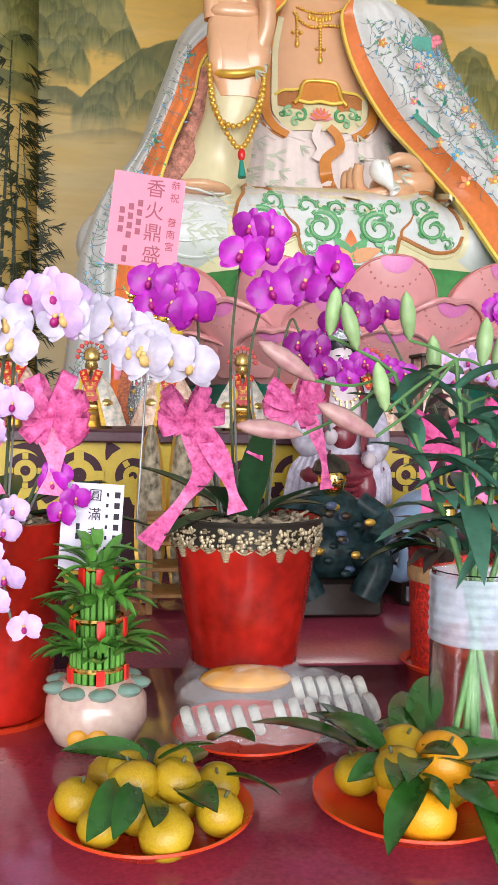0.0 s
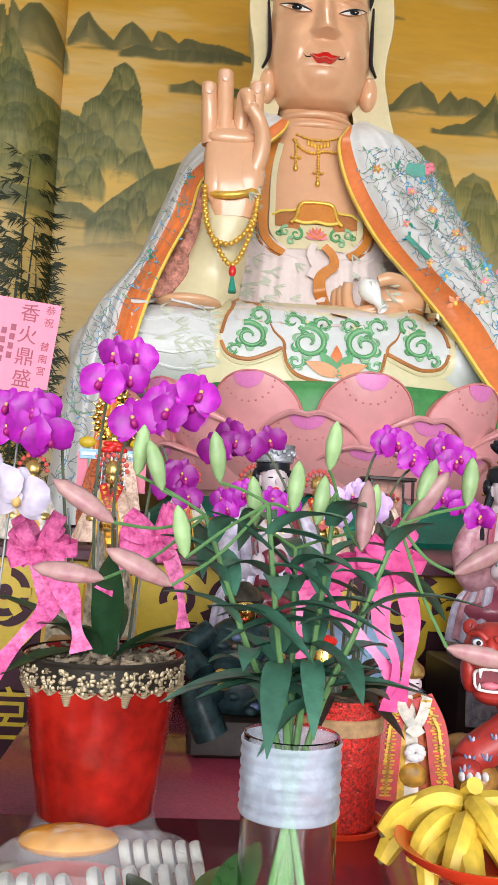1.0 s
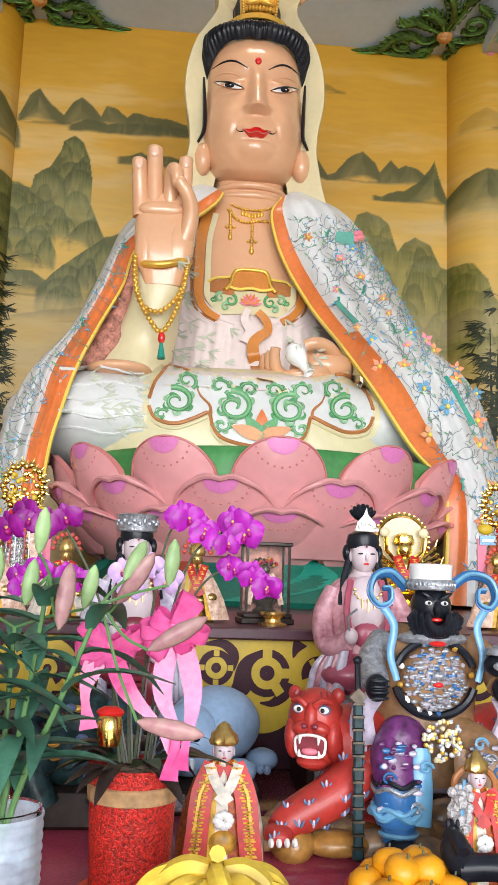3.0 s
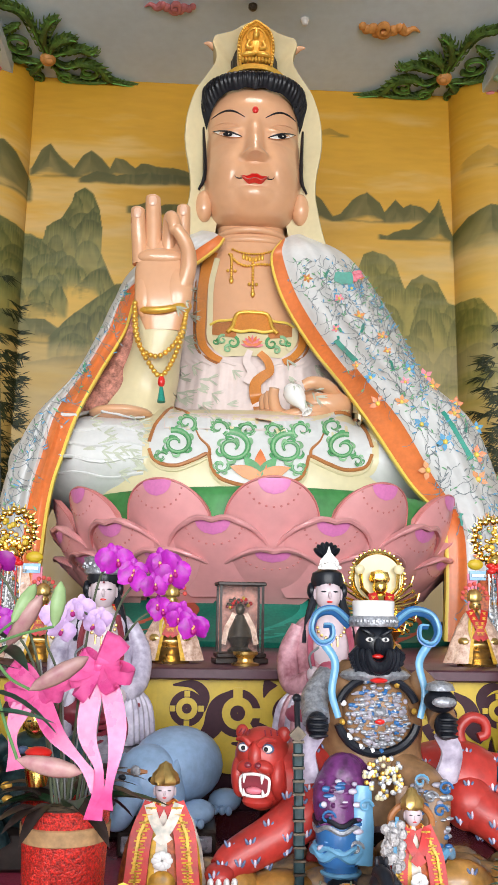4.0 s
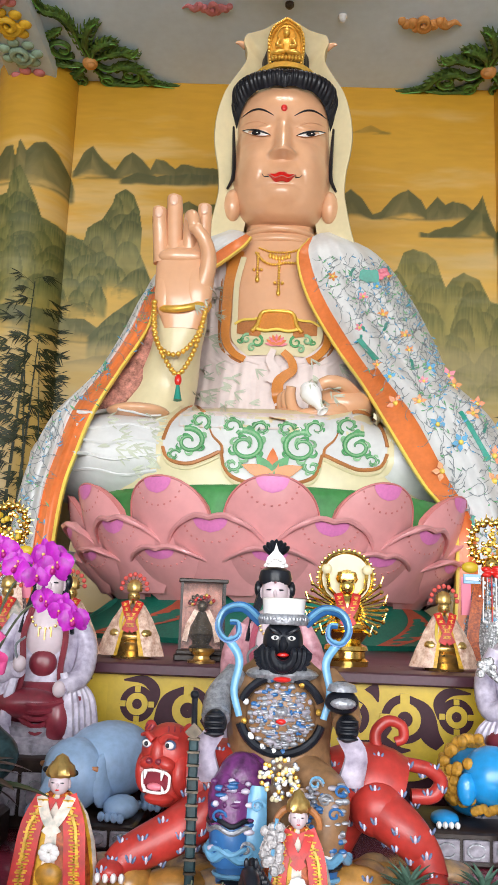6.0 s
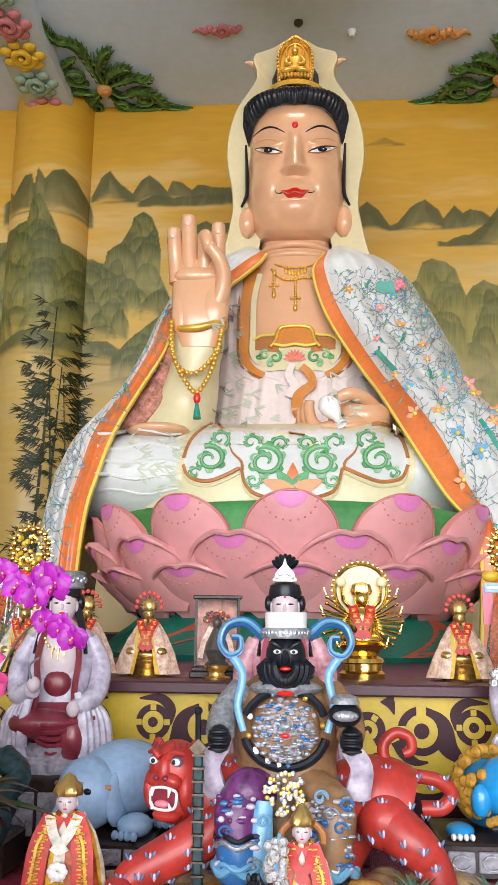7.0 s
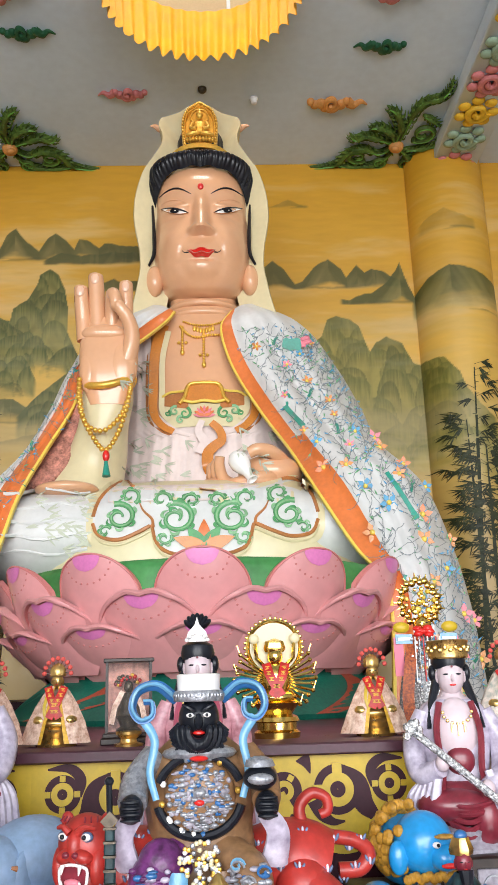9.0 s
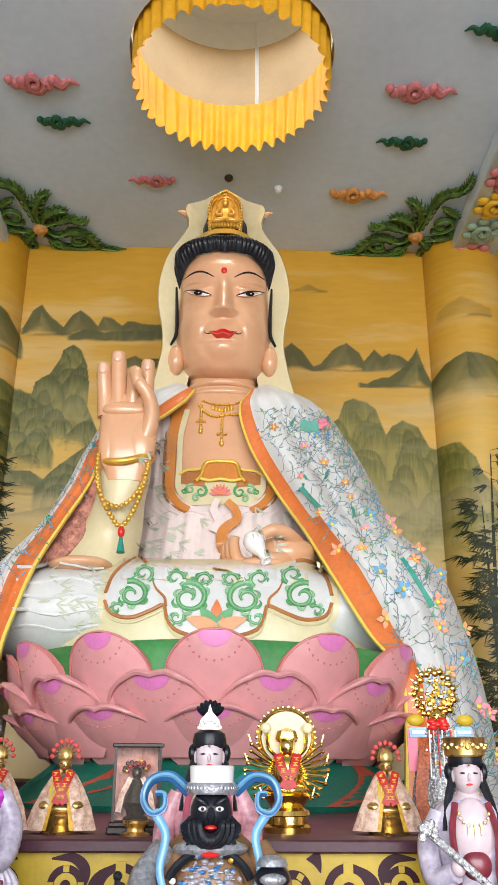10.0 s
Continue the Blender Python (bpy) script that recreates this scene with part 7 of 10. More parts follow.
def signs():
    t = thing("pink_paper_sign", pose(-0.018, 1.70, 1.765, 90, 6, 2) @ Matrix.Scale(1.1, 4), "pink paper blessing sign with brush characters on a stick", "sign")
    sheet = part("paper", Shape().box((0, 0, 0), (0.125, 0.162, 0.001), SIGNP).mesh("paper"), t)
    part("stick", Shape().tube([(0.02, 0.0, -0.004), (0.05, -0.56, -0.004)], 0.002, WIRE, 6).mesh("stick"), t)
    for i, ch in enumerate("香火鼎盛"):
        part("character", text_mesh(ch, 0.034, INKR, "character"), sheet, Matrix.Translation((0.012 + 0.0015 * i, 0.057 - 0.0385 * i, 0.0012)))
    for i, ch in enumerate("恭祝 普南宮"):
        if ch != " ":
            part("character", text_mesh(ch, 0.017, INKR, "character"), sheet, Matrix.Translation((0.046, 0.068 - 0.0215 * i, 0.0012)))
    bars = Shape()
    for c, (x, n) in enumerate(((-0.012, 4), (-0.027, 4), (-0.042, 3))):
        for k in range(n):
            bars.box((x, 0.03 - 0.0165 * k - 0.008 * c, 0.001), (0.009, 0.011, 0.0006), INKR)
    for k in range(2):
        bars.box((-0.03, -0.052 - 0.018 * k, 0.001), (0.008, 0.011, 0.0006), INKR)
    part("name_bars", bars.mesh("name_bars"), sheet)
    c = thing("white_card", pose(-0.097, 1.45, 1.205, 90, 3, 0), "pale lavender greeting card with black characters among orchids", "card")
    card = part("paper", Shape().box((0, 0, 0), (0.10, 0.145, 0.001), CARDW).mesh("paper"), c)
    part("stick", Shape().tube([(0.0, -0.05, -0.004), (0.0, -0.33, -0.004)], 0.002, WIRE, 6).mesh("stick"), c)
    for i, ch in enumerate("圓滿吉"):
        part("character", text_mesh(ch, 0.022, INK, "character"), card, Matrix.Translation((0.004, 0.052 - 0.032 * i, 0.0012)))
    b2 = Shape()
    for k in range(6):
        b2.box((0.04, 0.055 - 0.018 * k, 0.001), (0.009, 0.010, 0.0006), INK)
        b2.box((0.024, 0.055 - 0.018 * k, 0.001), (0.004, 0.006, 0.0006), INK)
    for k in range(2):
        b2.box((-0.022, 0.0 - 0.016 * k, 0.001), (0.006, 0.010, 0.0006), INK)
    part("name_bars", b2.mesh("name_bars"), card)


signs()
part("character", text_mesh("宮", 0.19, FRETY, "character"), tier, Matrix.Translation((-0.205 - CX, 0.004, 0.77 - TABLE_Z)) @ Matrix.Rotation(radians(90), 4, "X"), "yellow painted character")


def wooden_stand():
    w = mat("honey_wood", (0.42, 0.20, 0.06), 0.45, var=0.25, scale=14)
    t = thing("wooden_stand", (0.10, 2.35, TABLE_Z), "small honey-coloured wooden slatted stand behind flower pots", "stand")
    post = Shape().box((0, 0, 0.13), (0.018, 0.018, 0.26), w, bev=0.002).mesh("post")
    for x in (-0.1, 0.1):
        for y in (-0.06, 0.06):
            part("post", post, t, Matrix.Translation((x, y, 0)))
    slat = Shape().box((0, 0, 0), (0.22, 0.14, 0.012), w, bev=0.002).mesh("shelf")
    for z in (0.05, 0.12, 0.19, 0.255):
        part("shelf", slat, t, Matrix.Translation((0, 0, z)))
    bn = mat("aged_brocade_banner", (0.30, 0.20, 0.11), 0.6, var=0.5, scale=40, col2=(0.50, 0.42, 0.30))
    for k, (x, y, h) in enumerate(((0.0, 2.42, 0.50), (0.09, 2.5, 0.54), (0.17, 2.45, 0.44))):
        s = Shape()
        rows = []
        for i in range(13):
            q = i / 12
            hw = 0.045 * math.sin(math.pi * (0.12 + 0.86 * q)) ** 0.6
            rows.append([(hw * a, 0.012 * math.cos(a * 3 + q * 4) + 0.02 * a * a, h * q) for a in np.linspace(-1, 1, 9)])
        s.grid(rows, lambda i, j: GOLDP if j in (0, 7) else bn)
        b = s.obj("folded_banner", "aged brown and gold brocade banner, folded upright", "banner", "folded banners", at=Matrix.Translation((x, y, TABLE_Z)), solid=0.003)


wooden_stand()

# ---- altar figures: each statue is one plain mesh, modelled facing -y ----
PALE = mat("pale_figure_face", (0.66, 0.54, 0.57), 0.35, var=0.06, scale=20)
LILAC = mat("lilac_white_robe", (0.46, 0.39, 0.54), 0.38, var=0.22, scale=22, col2=(0.62, 0.57, 0.66), coat=0.2)
ROSEL = mat("rose_white_robe", (0.46, 0.14, 0.18), 0.38, var=0.25, scale=16, col2=(0.62, 0.34, 0.38), coat=0.2)
MAROONF = mat("maroon_figure_paint", (0.22, 0.025, 0.04), 0.33, var=0.25, scale=16, coat=0.3)
ROSEF = mat("rose_figure_paint", (0.42, 0.08, 0.13), 0.35, var=0.2, scale=16, coat=0.3)
BLACKF = mat("black_figure_paint", (0.012, 0.014, 0.02), 0.32, var=0.3, scale=20, coat=0.3)
TIGERR = mat("red_tiger_paint", (0.46, 0.035, 0.026), 0.42, var=0.22, scale=14, coat=0.1)
SPOT = mat("blue_grey_spot_paint", (0.10, 0.15, 0.28), 0.4, var=0.3, scale=60)
SKYB = mat("sky_blue_scroll", (0.03, 0.14, 0.36), 0.33, var=0.15, scale=20, coat=0.3)
SKYL = mat("light_blue_scroll", (0.14, 0.36, 0.56), 0.33, var=0.15, scale=20, coat=0.3)
TANR = mat("tan_robe_paint", (0.28, 0.15, 0.07), 0.4, var=0.3, scale=18)
SILV = mat("silver_relief", (0.36, 0.37, 0.40), 0.32, metal=0.4, var=0.35, scale=70, bump=0.45, fine=160)
PURPF = mat("purple_drape", (0.14, 0.03, 0.14), 0.35, var=0.4, scale=50, bump=0.3)
ROCK = mat("painted_rock", (0.26, 0.22, 0.26), 0.35, var=0.4, scale=22, coat=0.3, col2=(0.40, 0.24, 0.10))
ROCKY = mat("amber_rock", (0.45, 0.22, 0.05), 0.3, var=0.35, scale=22, coat=0.3)
ELEPH = mat("blue_grey_elephant_paint", (0.30, 0.44, 0.64), 0.42, var=0.16, scale=14)
LIONB = mat("bright_blue_lion_paint", (0.015, 0.30, 0.68), 0.3, var=0.15, scale=14, coat=0.4)
LIONG = mat("curled_gold_mane", (0.50, 0.25, 0.03), 0.4, var=0.35, scale=50)
DKWOOD = mat("dark_carved_wood", (0.035, 0.022, 0.018), 0.35, var=0.4, scale=24, coat=0.3)
STONE = mat("grey_carved_relief", (0.36, 0.33, 0.38), 0.45, var=0.35, scale=40, bump=0.5)
ROBEF = mat("floral_silk", (0.75, 0.34, 0.20), 0.5, var=0.25, scale=45, fine=120, col2=(0.82, 0.62, 0.50))
ROBEG = mat("sage_silk", (0.55, 0.60, 0.52), 0.5, var=0.25, scale=45, col2=(0.80, 0.66, 0.56))
SASHR = mat("red_silk_sash", (0.52, 0.014, 0.010), 0.45, var=0.25, scale=40)
ROBEO = mat("orange_brocade", (0.32, 0.016, 0.008), 0.5, var=0.4, scale=90, col2=(0.45, 0.10, 0.015))
GOLDT = mat("gold_thread", (0.72, 0.40, 0.03), 0.45, metal=0.1, var=0.2, scale=60)
BRONZE = mat("dark_bronze", (0.09, 0.07, 0.05), 0.35, metal=0.6, var=0.4, scale=40)
TEALF = mat("dark_green_armour", (0.02, 0.045, 0.05), 0.4, var=0.5, scale=30, coat=0.2)
CORAL = mat("coral_pompom", (0.70, 0.10, 0.08), 0.7, var=0.15, scale=80, bump=0.5)
TINSEL = mat("silver_tinsel", (0.62, 0.70, 0.76), 0.25, metal=0.5, var=0.6, scale=90, bump=0.9, fine=220)
FUR = mat("grey_white_fur", (0.55, 0.52, 0.52), 0.85, var=0.35, scale=120, bump=0.8)
PINE = mat("pineapple_crown_leaf", (0.10, 0.20, 0.14), 0.55, var=0.3, scale=20, per=0.2)
PINEB = mat("pineapple_rind", (0.42, 0.22, 0.05), 0.6, var=0.5, scale=60, bump=0.8)


def face(S, c, r, m=PALE, hair=BLACKF):
    """A small plain head."""
    S.ball(c, (r * 0.86, r * 0.9, r * 1.12), m, 16, 12)
    S.ball((c[0], c[1] - r * 0.88, c[2] - r * 0.1), (r * 0.12, r * 0.16, r * 0.26), m, 8, 6)
    for sg in (-1, 1):
        S.ball((c[0] + sg * r * 0.36, c[1] - r * 0.80, c[2] + r * 0.12), (r * 0.2, r * 0.06, r * 0.055), hair, 8, 5)
        S.ball((c[0] + sg * r * 0.86, c[1], c[2] - r * 0.1), (r * 0.1, r * 0.2, r * 0.42), m, 8, 6)
    S.ball((c[0], c[1] - r * 0.80, c[2] - r * 0.52), (r * 0.2, r * 0.08, r * 0.07), REDP, 8, 5)


def sash(S, pts, w, m, bars=0, n=(0, -1, 0.15)):
    line = spline(pts, 8)
    S.ribbon(line, w, m, n, thick=0.002)
    for k in range(bars):
        p = line[int((k + 1) / (bars + 1) * (len(line) - 1))]
        for dz, bw in ((0.16, 0.5), (0.0, 0.34), (-0.16, 0.5)):
            S.box(p + Vector((0, -0.004, dz * w)), (w * bw, 0.002, w * 0.08), GOLDT)
        S.box(p + Vector((0, -0.004, 0)), (w * 0.08, 0.002, w * 0.36), GOLDT)


def robed_gold(silk, seed=0):
    """A small brass seated figure on a lotus base, in a silk cape with a red sash and pompom crown."""
    S = Shape()
    S.lathe([(0.001, 0), (0.076, 0), (0.08, 0.008), (0.07, 0.016), (0.052, 0.03), (0.056, 0.042), (0.072, 0.055), (0.075, 0.064), (0.05, 0.07)], (0, 0, 0), BRASS, 28, wave=lambda a, i: 1 + (0.03 * math.cos(a * 12) if i > 4 else 0))
    S.ball((0, -0.005, 0.085), (0.078, 0.055, 0.028), BRASS, 18, 10)
    S.ball((0, -0.01, 0.125), (0.048, 0.042, 0.05), BRASS, 16, 10)
    for sg in (-1, 1):
        S.ball((sg * 0.055, -0.035, 0.095), (0.03, 0.028, 0.024), BRASS, 12, 8)
    rows = []
    for i, (r, z) in enumerate(((0.026, 0.225), (0.046, 0.205), (0.078, 0.15), (0.108, 0.085), (0.132, 0.012))):
        rows.append([(r * (1 + 0.07 * math.sin(a * 9 + i)) * math.cos(a), r * 0.62 * math.sin(a) - 0.004, z) for a in np.linspace(radians(-70 - 3 * (4 - i)), radians(250 + 3 * (4 - i)), 44)])
    S.grid(rows, lambda i, j: GOLDT if j in (0, 42) else silk)
    for sg in (-1, 1):
        sash(S, [(sg * 0.032, -0.03, 0.222), (sg * 0.012, -0.057, 0.17), (-sg * 0.020, -0.066, 0.105)], 0.030, SASHR, 5)
    sash(S, [(-0.03, -0.035, 0.2), (-0.04, -0.055, 0.14), (-0.03, -0.06, 0.1)], 0.012, FRETY, 0)
    face(S, (0, -0.008, 0.243), 0.026, BRASS)
    S.lathe([(0.027, 0.26), (0.03, 0.268), (0.028, 0.29), (0.018, 0.305), (0.002, 0.312)], (0, -0.002, 0), BRASS, 18, wave=lambda a, i: 1 + 0.08 * math.cos(a * 8))
    for k in range(9):
        a = math.pi * (k / 8)
        S.ball((0.052 * math.cos(a), -0.01, 0.272 + 0.058 * math.sin(a)), 0.0095, CORAL, 8, 6)
        S.tube([(0.028 * math.cos(a), -0.006, 0.275 + 0.028 * math.sin(a)), (0.05 * math.cos(a), -0.01, 0.272 + 0.054 * math.sin(a))], 0.0015, BRONZE, 5)
    return S


silk_a, silk_b = robed_gold(ROBEF).mesh("robed_figurine"), robed_gold(ROBEG).mesh("robed_figurine")
for x, y, k, me in ((0.815, 3.19, 0.94, silk_a), (0.575, 3.19, 0.95, silk_a), (0.33, 3.2, 0.93, silk_b), (0.06, 3.25, 1.0, silk_a), (-0.22, 3.2, 0.95, silk_b), (-0.5, 3.25, 1.05, silk_a), (1.985, 3.2, 0.94, silk_a), (2.52, 3.3, 1.0, silk_b), (2.78, 3.3, 0.95, silk_a)):
    o = new("robed_figurine", me)
    o.matrix_basis = Matrix.Translation((x, y, TIER_Z)) @ Matrix.Scale(k, 4)
    tagged(o, "small brass seated figurine in a silk cape and pompom crown", "figurine", "robed figurines")


def many_armed():
    S = Shape()
    S.lathe([(0.001, 0), (0.085, 0), (0.088, 0.02), (0.075, 0.03), (0.075, 0.055), (0.085, 0.06), (0.08, 0.075), (0.058, 0.085), (0.068, 0.10), (0.085, 0.125), (0.05, 0.13)], (0, 0, 0), GOLD, 32, wave=lambda a, i: 1 + (0.03 * math.cos(a * 14) if i > 6 else 0))
    S.ball((0, -0.01, 0.145), (0.08, 0.055, 0.026), GOLD, 18, 10)
    S.ball((0, -0.008, 0.205), (0.052, 0.04, 0.075), GOLD, 16, 10)
    S.ball((0, -0.016, 0.295), (0.030, 0.03, 0.036), GOLD, 16, 10)
    S.lathe([(0.031, 0.312), (0.037, 0.325), (0.03, 0.352), (0.004, 0.362)], (0, -0.01, 0), GOLD, 14, wave=lambda a, i: 1 + 0.14 * math.cos(a * 6))
    rot = Matrix.Rotation(radians(90), 4, "X")
    disc = Shape().lathe([(0.001, 0.0), (0.082, 0.0), (0.082, 0.004), (0.09, 0.007), (0.098, 0.003), (0.095, -0.004), (0.001, -0.004)], (0, 0, 0), GOLD, 40)
    disc.m = [disc.slot(CREAM) if i < 40 else q for i, q in enumerate(disc.m)]
    S.add(disc, Matrix.Translation((0, 0.03, 0.33)) @ rot @ Matrix.Scale(1.12, 4))
    S.poly([(0.094 * math.cos(a), 0.018, 0.33 + 0.094 * math.sin(a)) for a in np.linspace(0, -2 * math.pi, 41)[:-1]], CREAM)
    for k in range(34):
        a = 2 * math.pi * k / 34
        S.ball((0.112 * math.cos(a), 0.03, 0.33 + 0.112 * math.sin(a)), 0.007, GOLD, 6, 4)
    for sg in (-1, 1):
        for k in range(10):
            a = radians(-52 + 9.5 * k)
            R = 0.15 + 0.012 * (k % 2)
            e = (sg * R * math.cos(a) * 0.97, -0.01 + 0.03 * (k % 2), 0.225 + R * math.sin(a) * 0.9)
            S.tube(spline([(sg * 0.02, 0.01, 0.225), (sg * R * 0.5 * math.cos(a), -0.005, 0.215 + R * 0.45 * math.sin(a)), e], 4), 0.0055, GOLD, 6)
            S.ball(e, 0.009, GOLD, 7, 5)
            if k % 3 == 0:
                S.tube([e, (e[0] + sg * 0.012, e[1], e[2] + 0.035)], 0.003, GOLD, 5)
        S.tube([(sg * 0.03, 0.0, 0.25), (sg * 0.07, -0.01, 0.29), (sg * 0.075, -0.01, 0.345)], 0.008, GOLD, 6)
        S.ball((sg * 0.078, -0.012, 0.362), (0.02, 0.008, 0.02), CREAM, 12, 8)
        sash(S, [(sg * 0.036, -0.034, 0.27), (sg * 0.022, -0.06, 0.22), (-sg * 0.018, -0.068, 0.15)], 0.034, SASHR, 4)
    S.obj("many_armed_statue", "polished gold many-armed deity statue with a round halo", "statue", at=Matrix.Translation((1.625, 3.26, TIER_Z)))


many_armed()


def glass_shrine():
    t = thing("shrine_case", pose(1.075, 3.2, TIER_Z, 0, 0, 6), "dark wooden glass-fronted shrine case on the ledge", "shrine case")
    part("base", Shape().box((0, 0, 0.012), (0.20, 0.13, 0.024), DKWOOD, bev=0.004).box((0, 0, 0.032), (0.185, 0.115, 0.016), DKWOOD, bev=0.003).mesh("base"), t)
    part("top", Shape().box((0, 0, 0.295), (0.185, 0.12, 0.014), DKWOOD, bev=0.003).mesh("top"), t)
    part("back", Shape().box((0, 0.05, 0.165), (0.155, 0.006, 0.246), LINING).mesh("back"), t, label="tan backing board")
    post = Shape().box((0, 0, 0.165), (0.009, 0.009, 0.248), DKWOOD).mesh("post")
    for x in (-0.08, 0.08):
        for y in (-0.05, 0.05):
            part("post", post, t, Matrix.Translation((x, y, 0)))
    pane = mat("thin_glass_pane", (0.5, 0.5, 0.5), 0.2, var=0.0, bump=0.0)
    pane.node_tree.nodes["Principled BSDF"].inputs["Alpha"].default_value = 0.02
    g = part("pane", Shape().box((0, -0.05, 0.165), (0.15, 0.003, 0.245), pane).mesh("pane"), t, label="clear glass pane")
    g.visible_shadow = False
    S = Shape()
    S.lathe([(0.001, 0), (0.042, 0), (0.044, 0.01), (0.03, 0.02), (0.036, 0.04), (0.048, 0.06), (0.035, 0.10), (0.022, 0.13), (0.018, 0.14)], (0, 0, 0), BRONZE, 20, wave=lambda a, i: 1 + 0.04 * math.cos(a * 8))
    S.ball((0, -0.005, 0.16), (0.018, 0.018, 0.023), BRONZE, 12, 8)
    rng = random.Random(2)
    for k in range(22):
        a = rng.uniform(-0.3, math.pi + 0.3)
        r = rng.uniform(0.02, 0.05)
        S.ball((r * math.cos(a), 0.0, 0.175 + r * 0.6 * math.sin(a)), 0.008, rng.choice((MAROONF, GOLDP, BRONZE, SASHR)), 7, 5)
    for sg in (-1, 1):
        S.ribbon([(sg * 0.02, -0.01, 0.145), (sg * 0.05, -0.01, 0.09), (sg * 0.062, -0.01, 0.03)], 0.02, ROBEF)
    S.obj("bronze_figurine", "dark bronze robed figurine with a red flower headdress in a case", "figurine", at=Matrix.Translation((1.075, 3.2, TIER_Z + 0.04)))
    b = Shape().lathe([(0.001, 0), (0.05, 0), (0.052, 0.008), (0.03, 0.014), (0.028, 0.025), (0.045, 0.04), (0.046, 0.05), (0.04, 0.05), (0.001, 0.03)], (0, 0, 0), BRASS, 28)
    b.obj("brass_censer", "small round brass incense burner on the ledge", "incense burner", at=Matrix.Translation((1.09, 3.06, TIER_Z)))


glass_shrine()


def guan(robe, skirt, crown, topknot, hold, name, label, at):
    """A seated robed figure on a lotus ring, 0.66 high."""
    S = Shape()
    S.lathe([(0.001, 0), (0.16, 0.0), (0.165, 0.03), (0.14, 0.05), (0.155, 0.08), (0.12, 0.09)], (0, 0.02, 0), STONE, 32, wave=lambda a, i: 1 + 0.035 * math.cos(a * 12))
    S.ball((0, 0.0, 0.15), (0.155, 0.12, 0.085), skirt, 26, 14)
    S.ball((-0.03, -0.08, 0.15), (0.12, 0.07, 0.05), skirt, 20, 10)
    S.ball((0.06, -0.09, 0.11), (0.05, 0.05, 0.08), skirt, 16, 10)
    prof = spline([(0.10, 0.085, 0.16), (0.105, 0.085, 0.24), (0.112, 0.08, 0.33), (0.115, 0.072, 0.40), (0.09, 0.06, 0.445), (0.04, 0.04, 0.47), (0.03, 0.03, 0.50)], 4)
    S.grid([[(p.x * (1 + 0.03 * math.sin(a * 11)) * math.cos(a), p.y * math.sin(a) + 0.01, p.z) for a in np.linspace(0, 2 * math.pi, 36)[:-1]] for p in prof], lambda i, j: PALE if i > 17 else robe, close_u=True)
    S.ball((0, -0.035, 0.36), (0.072, 0.048, 0.105), PALE, 22, 16)
    S.ball((0, -0.066, 0.275), (0.046, 0.024, 0.045), skirt, 16, 10)
    for k in range(5):
        S.tube(spline([(-0.13 + 0.02 * k, -0.09, 0.17 - 0.018 * k), (0.0, -0.150 + 0.006 * k, 0.150 - 0.022 * k), (0.13 - 0.02 * k, -0.09, 0.17 - 0.018 * k)], 6), 0.008, skirt, 6)
    for k in range(9):
        a = math.pi + math.pi * k / 8
        S.ball((0.045 * math.cos(a), -0.083, 0.42 + 0.035 * math.sin(a)), 0.0055, BRASS, 6, 4)
    for k in range(3):
        S.tube([((k - 1) * 0.02, -0.085, 0.39), ((k - 1) * 0.02, -0.086, 0.36 - 0.01 * (k == 1))], 0.003, BRASS, 5)
    for sg in (-1, 1):
        S.tube(spline([(sg * 0.095, 0.0, 0.42), (sg * 0.135, -0.01, 0.33), (sg * 0.125, -0.06, 0.24), (sg * 0.07, -0.12, 0.26 if sg < 0 else 0.2)], 5), lambda q: 0.029 + 0.006 * math.sin(q * 3), robe, 10)
        S.ball((sg * 0.065, -0.135, 0.275 if sg < 0 else 0.2), (0.022, 0.02, 0.026), PALE, 10, 8)
        for k in range(5):
            S.tube(spline([(sg * (0.075 + 0.012 * k), -0.112 + 0.016 * k, 0.25 - 0.01 * k), (sg * (0.095 + 0.016 * k), -0.118 + 0.018 * k, 0.16), (sg * (0.10 + 0.018 * k), -0.10 + 0.018 * k, 0.05 + 0.008 * (k % 2))], 5), lambda q: 0.013 + 0.008 * q, robe if k % 2 else LILAC, 8, flat=0.7)
        S.tube(spline([(sg * 0.05, -0.05, 0.45), (sg * 0.068, -0.075, 0.36), (sg * 0.06, -0.09, 0.25), (sg * 0.075, -0.1, 0.15)], 6), 0.011, skirt, 6)
        S.tube(spline([(sg * 0.04, 0.0, 0.53), (sg * 0.07, -0.02, 0.44), (sg * 0.085, -0.045, 0.37)], 5), lambda q: 0.016 - 0.009 * q, BLACKF, 8)
        S.ball((sg * 0.055, 0.005, 0.54), (0.014, 0.02, 0.028), BLACKF, 10, 6)
    face(S, (0, -0.012, 0.53), 0.052)
    S.ball((0, -0.06, 0.56), 0.004, MAROONF, 6, 4)
    S.lathe([(0.052, 0.555), (0.056, 0.575), (0.05, 0.6), (0.03, 0.612), (0.001, 0.615)], (0, 0.004, 0), BLACKF, 40, wave=lambda a, i: 1 + 0.025 * math.sin(a * 20))
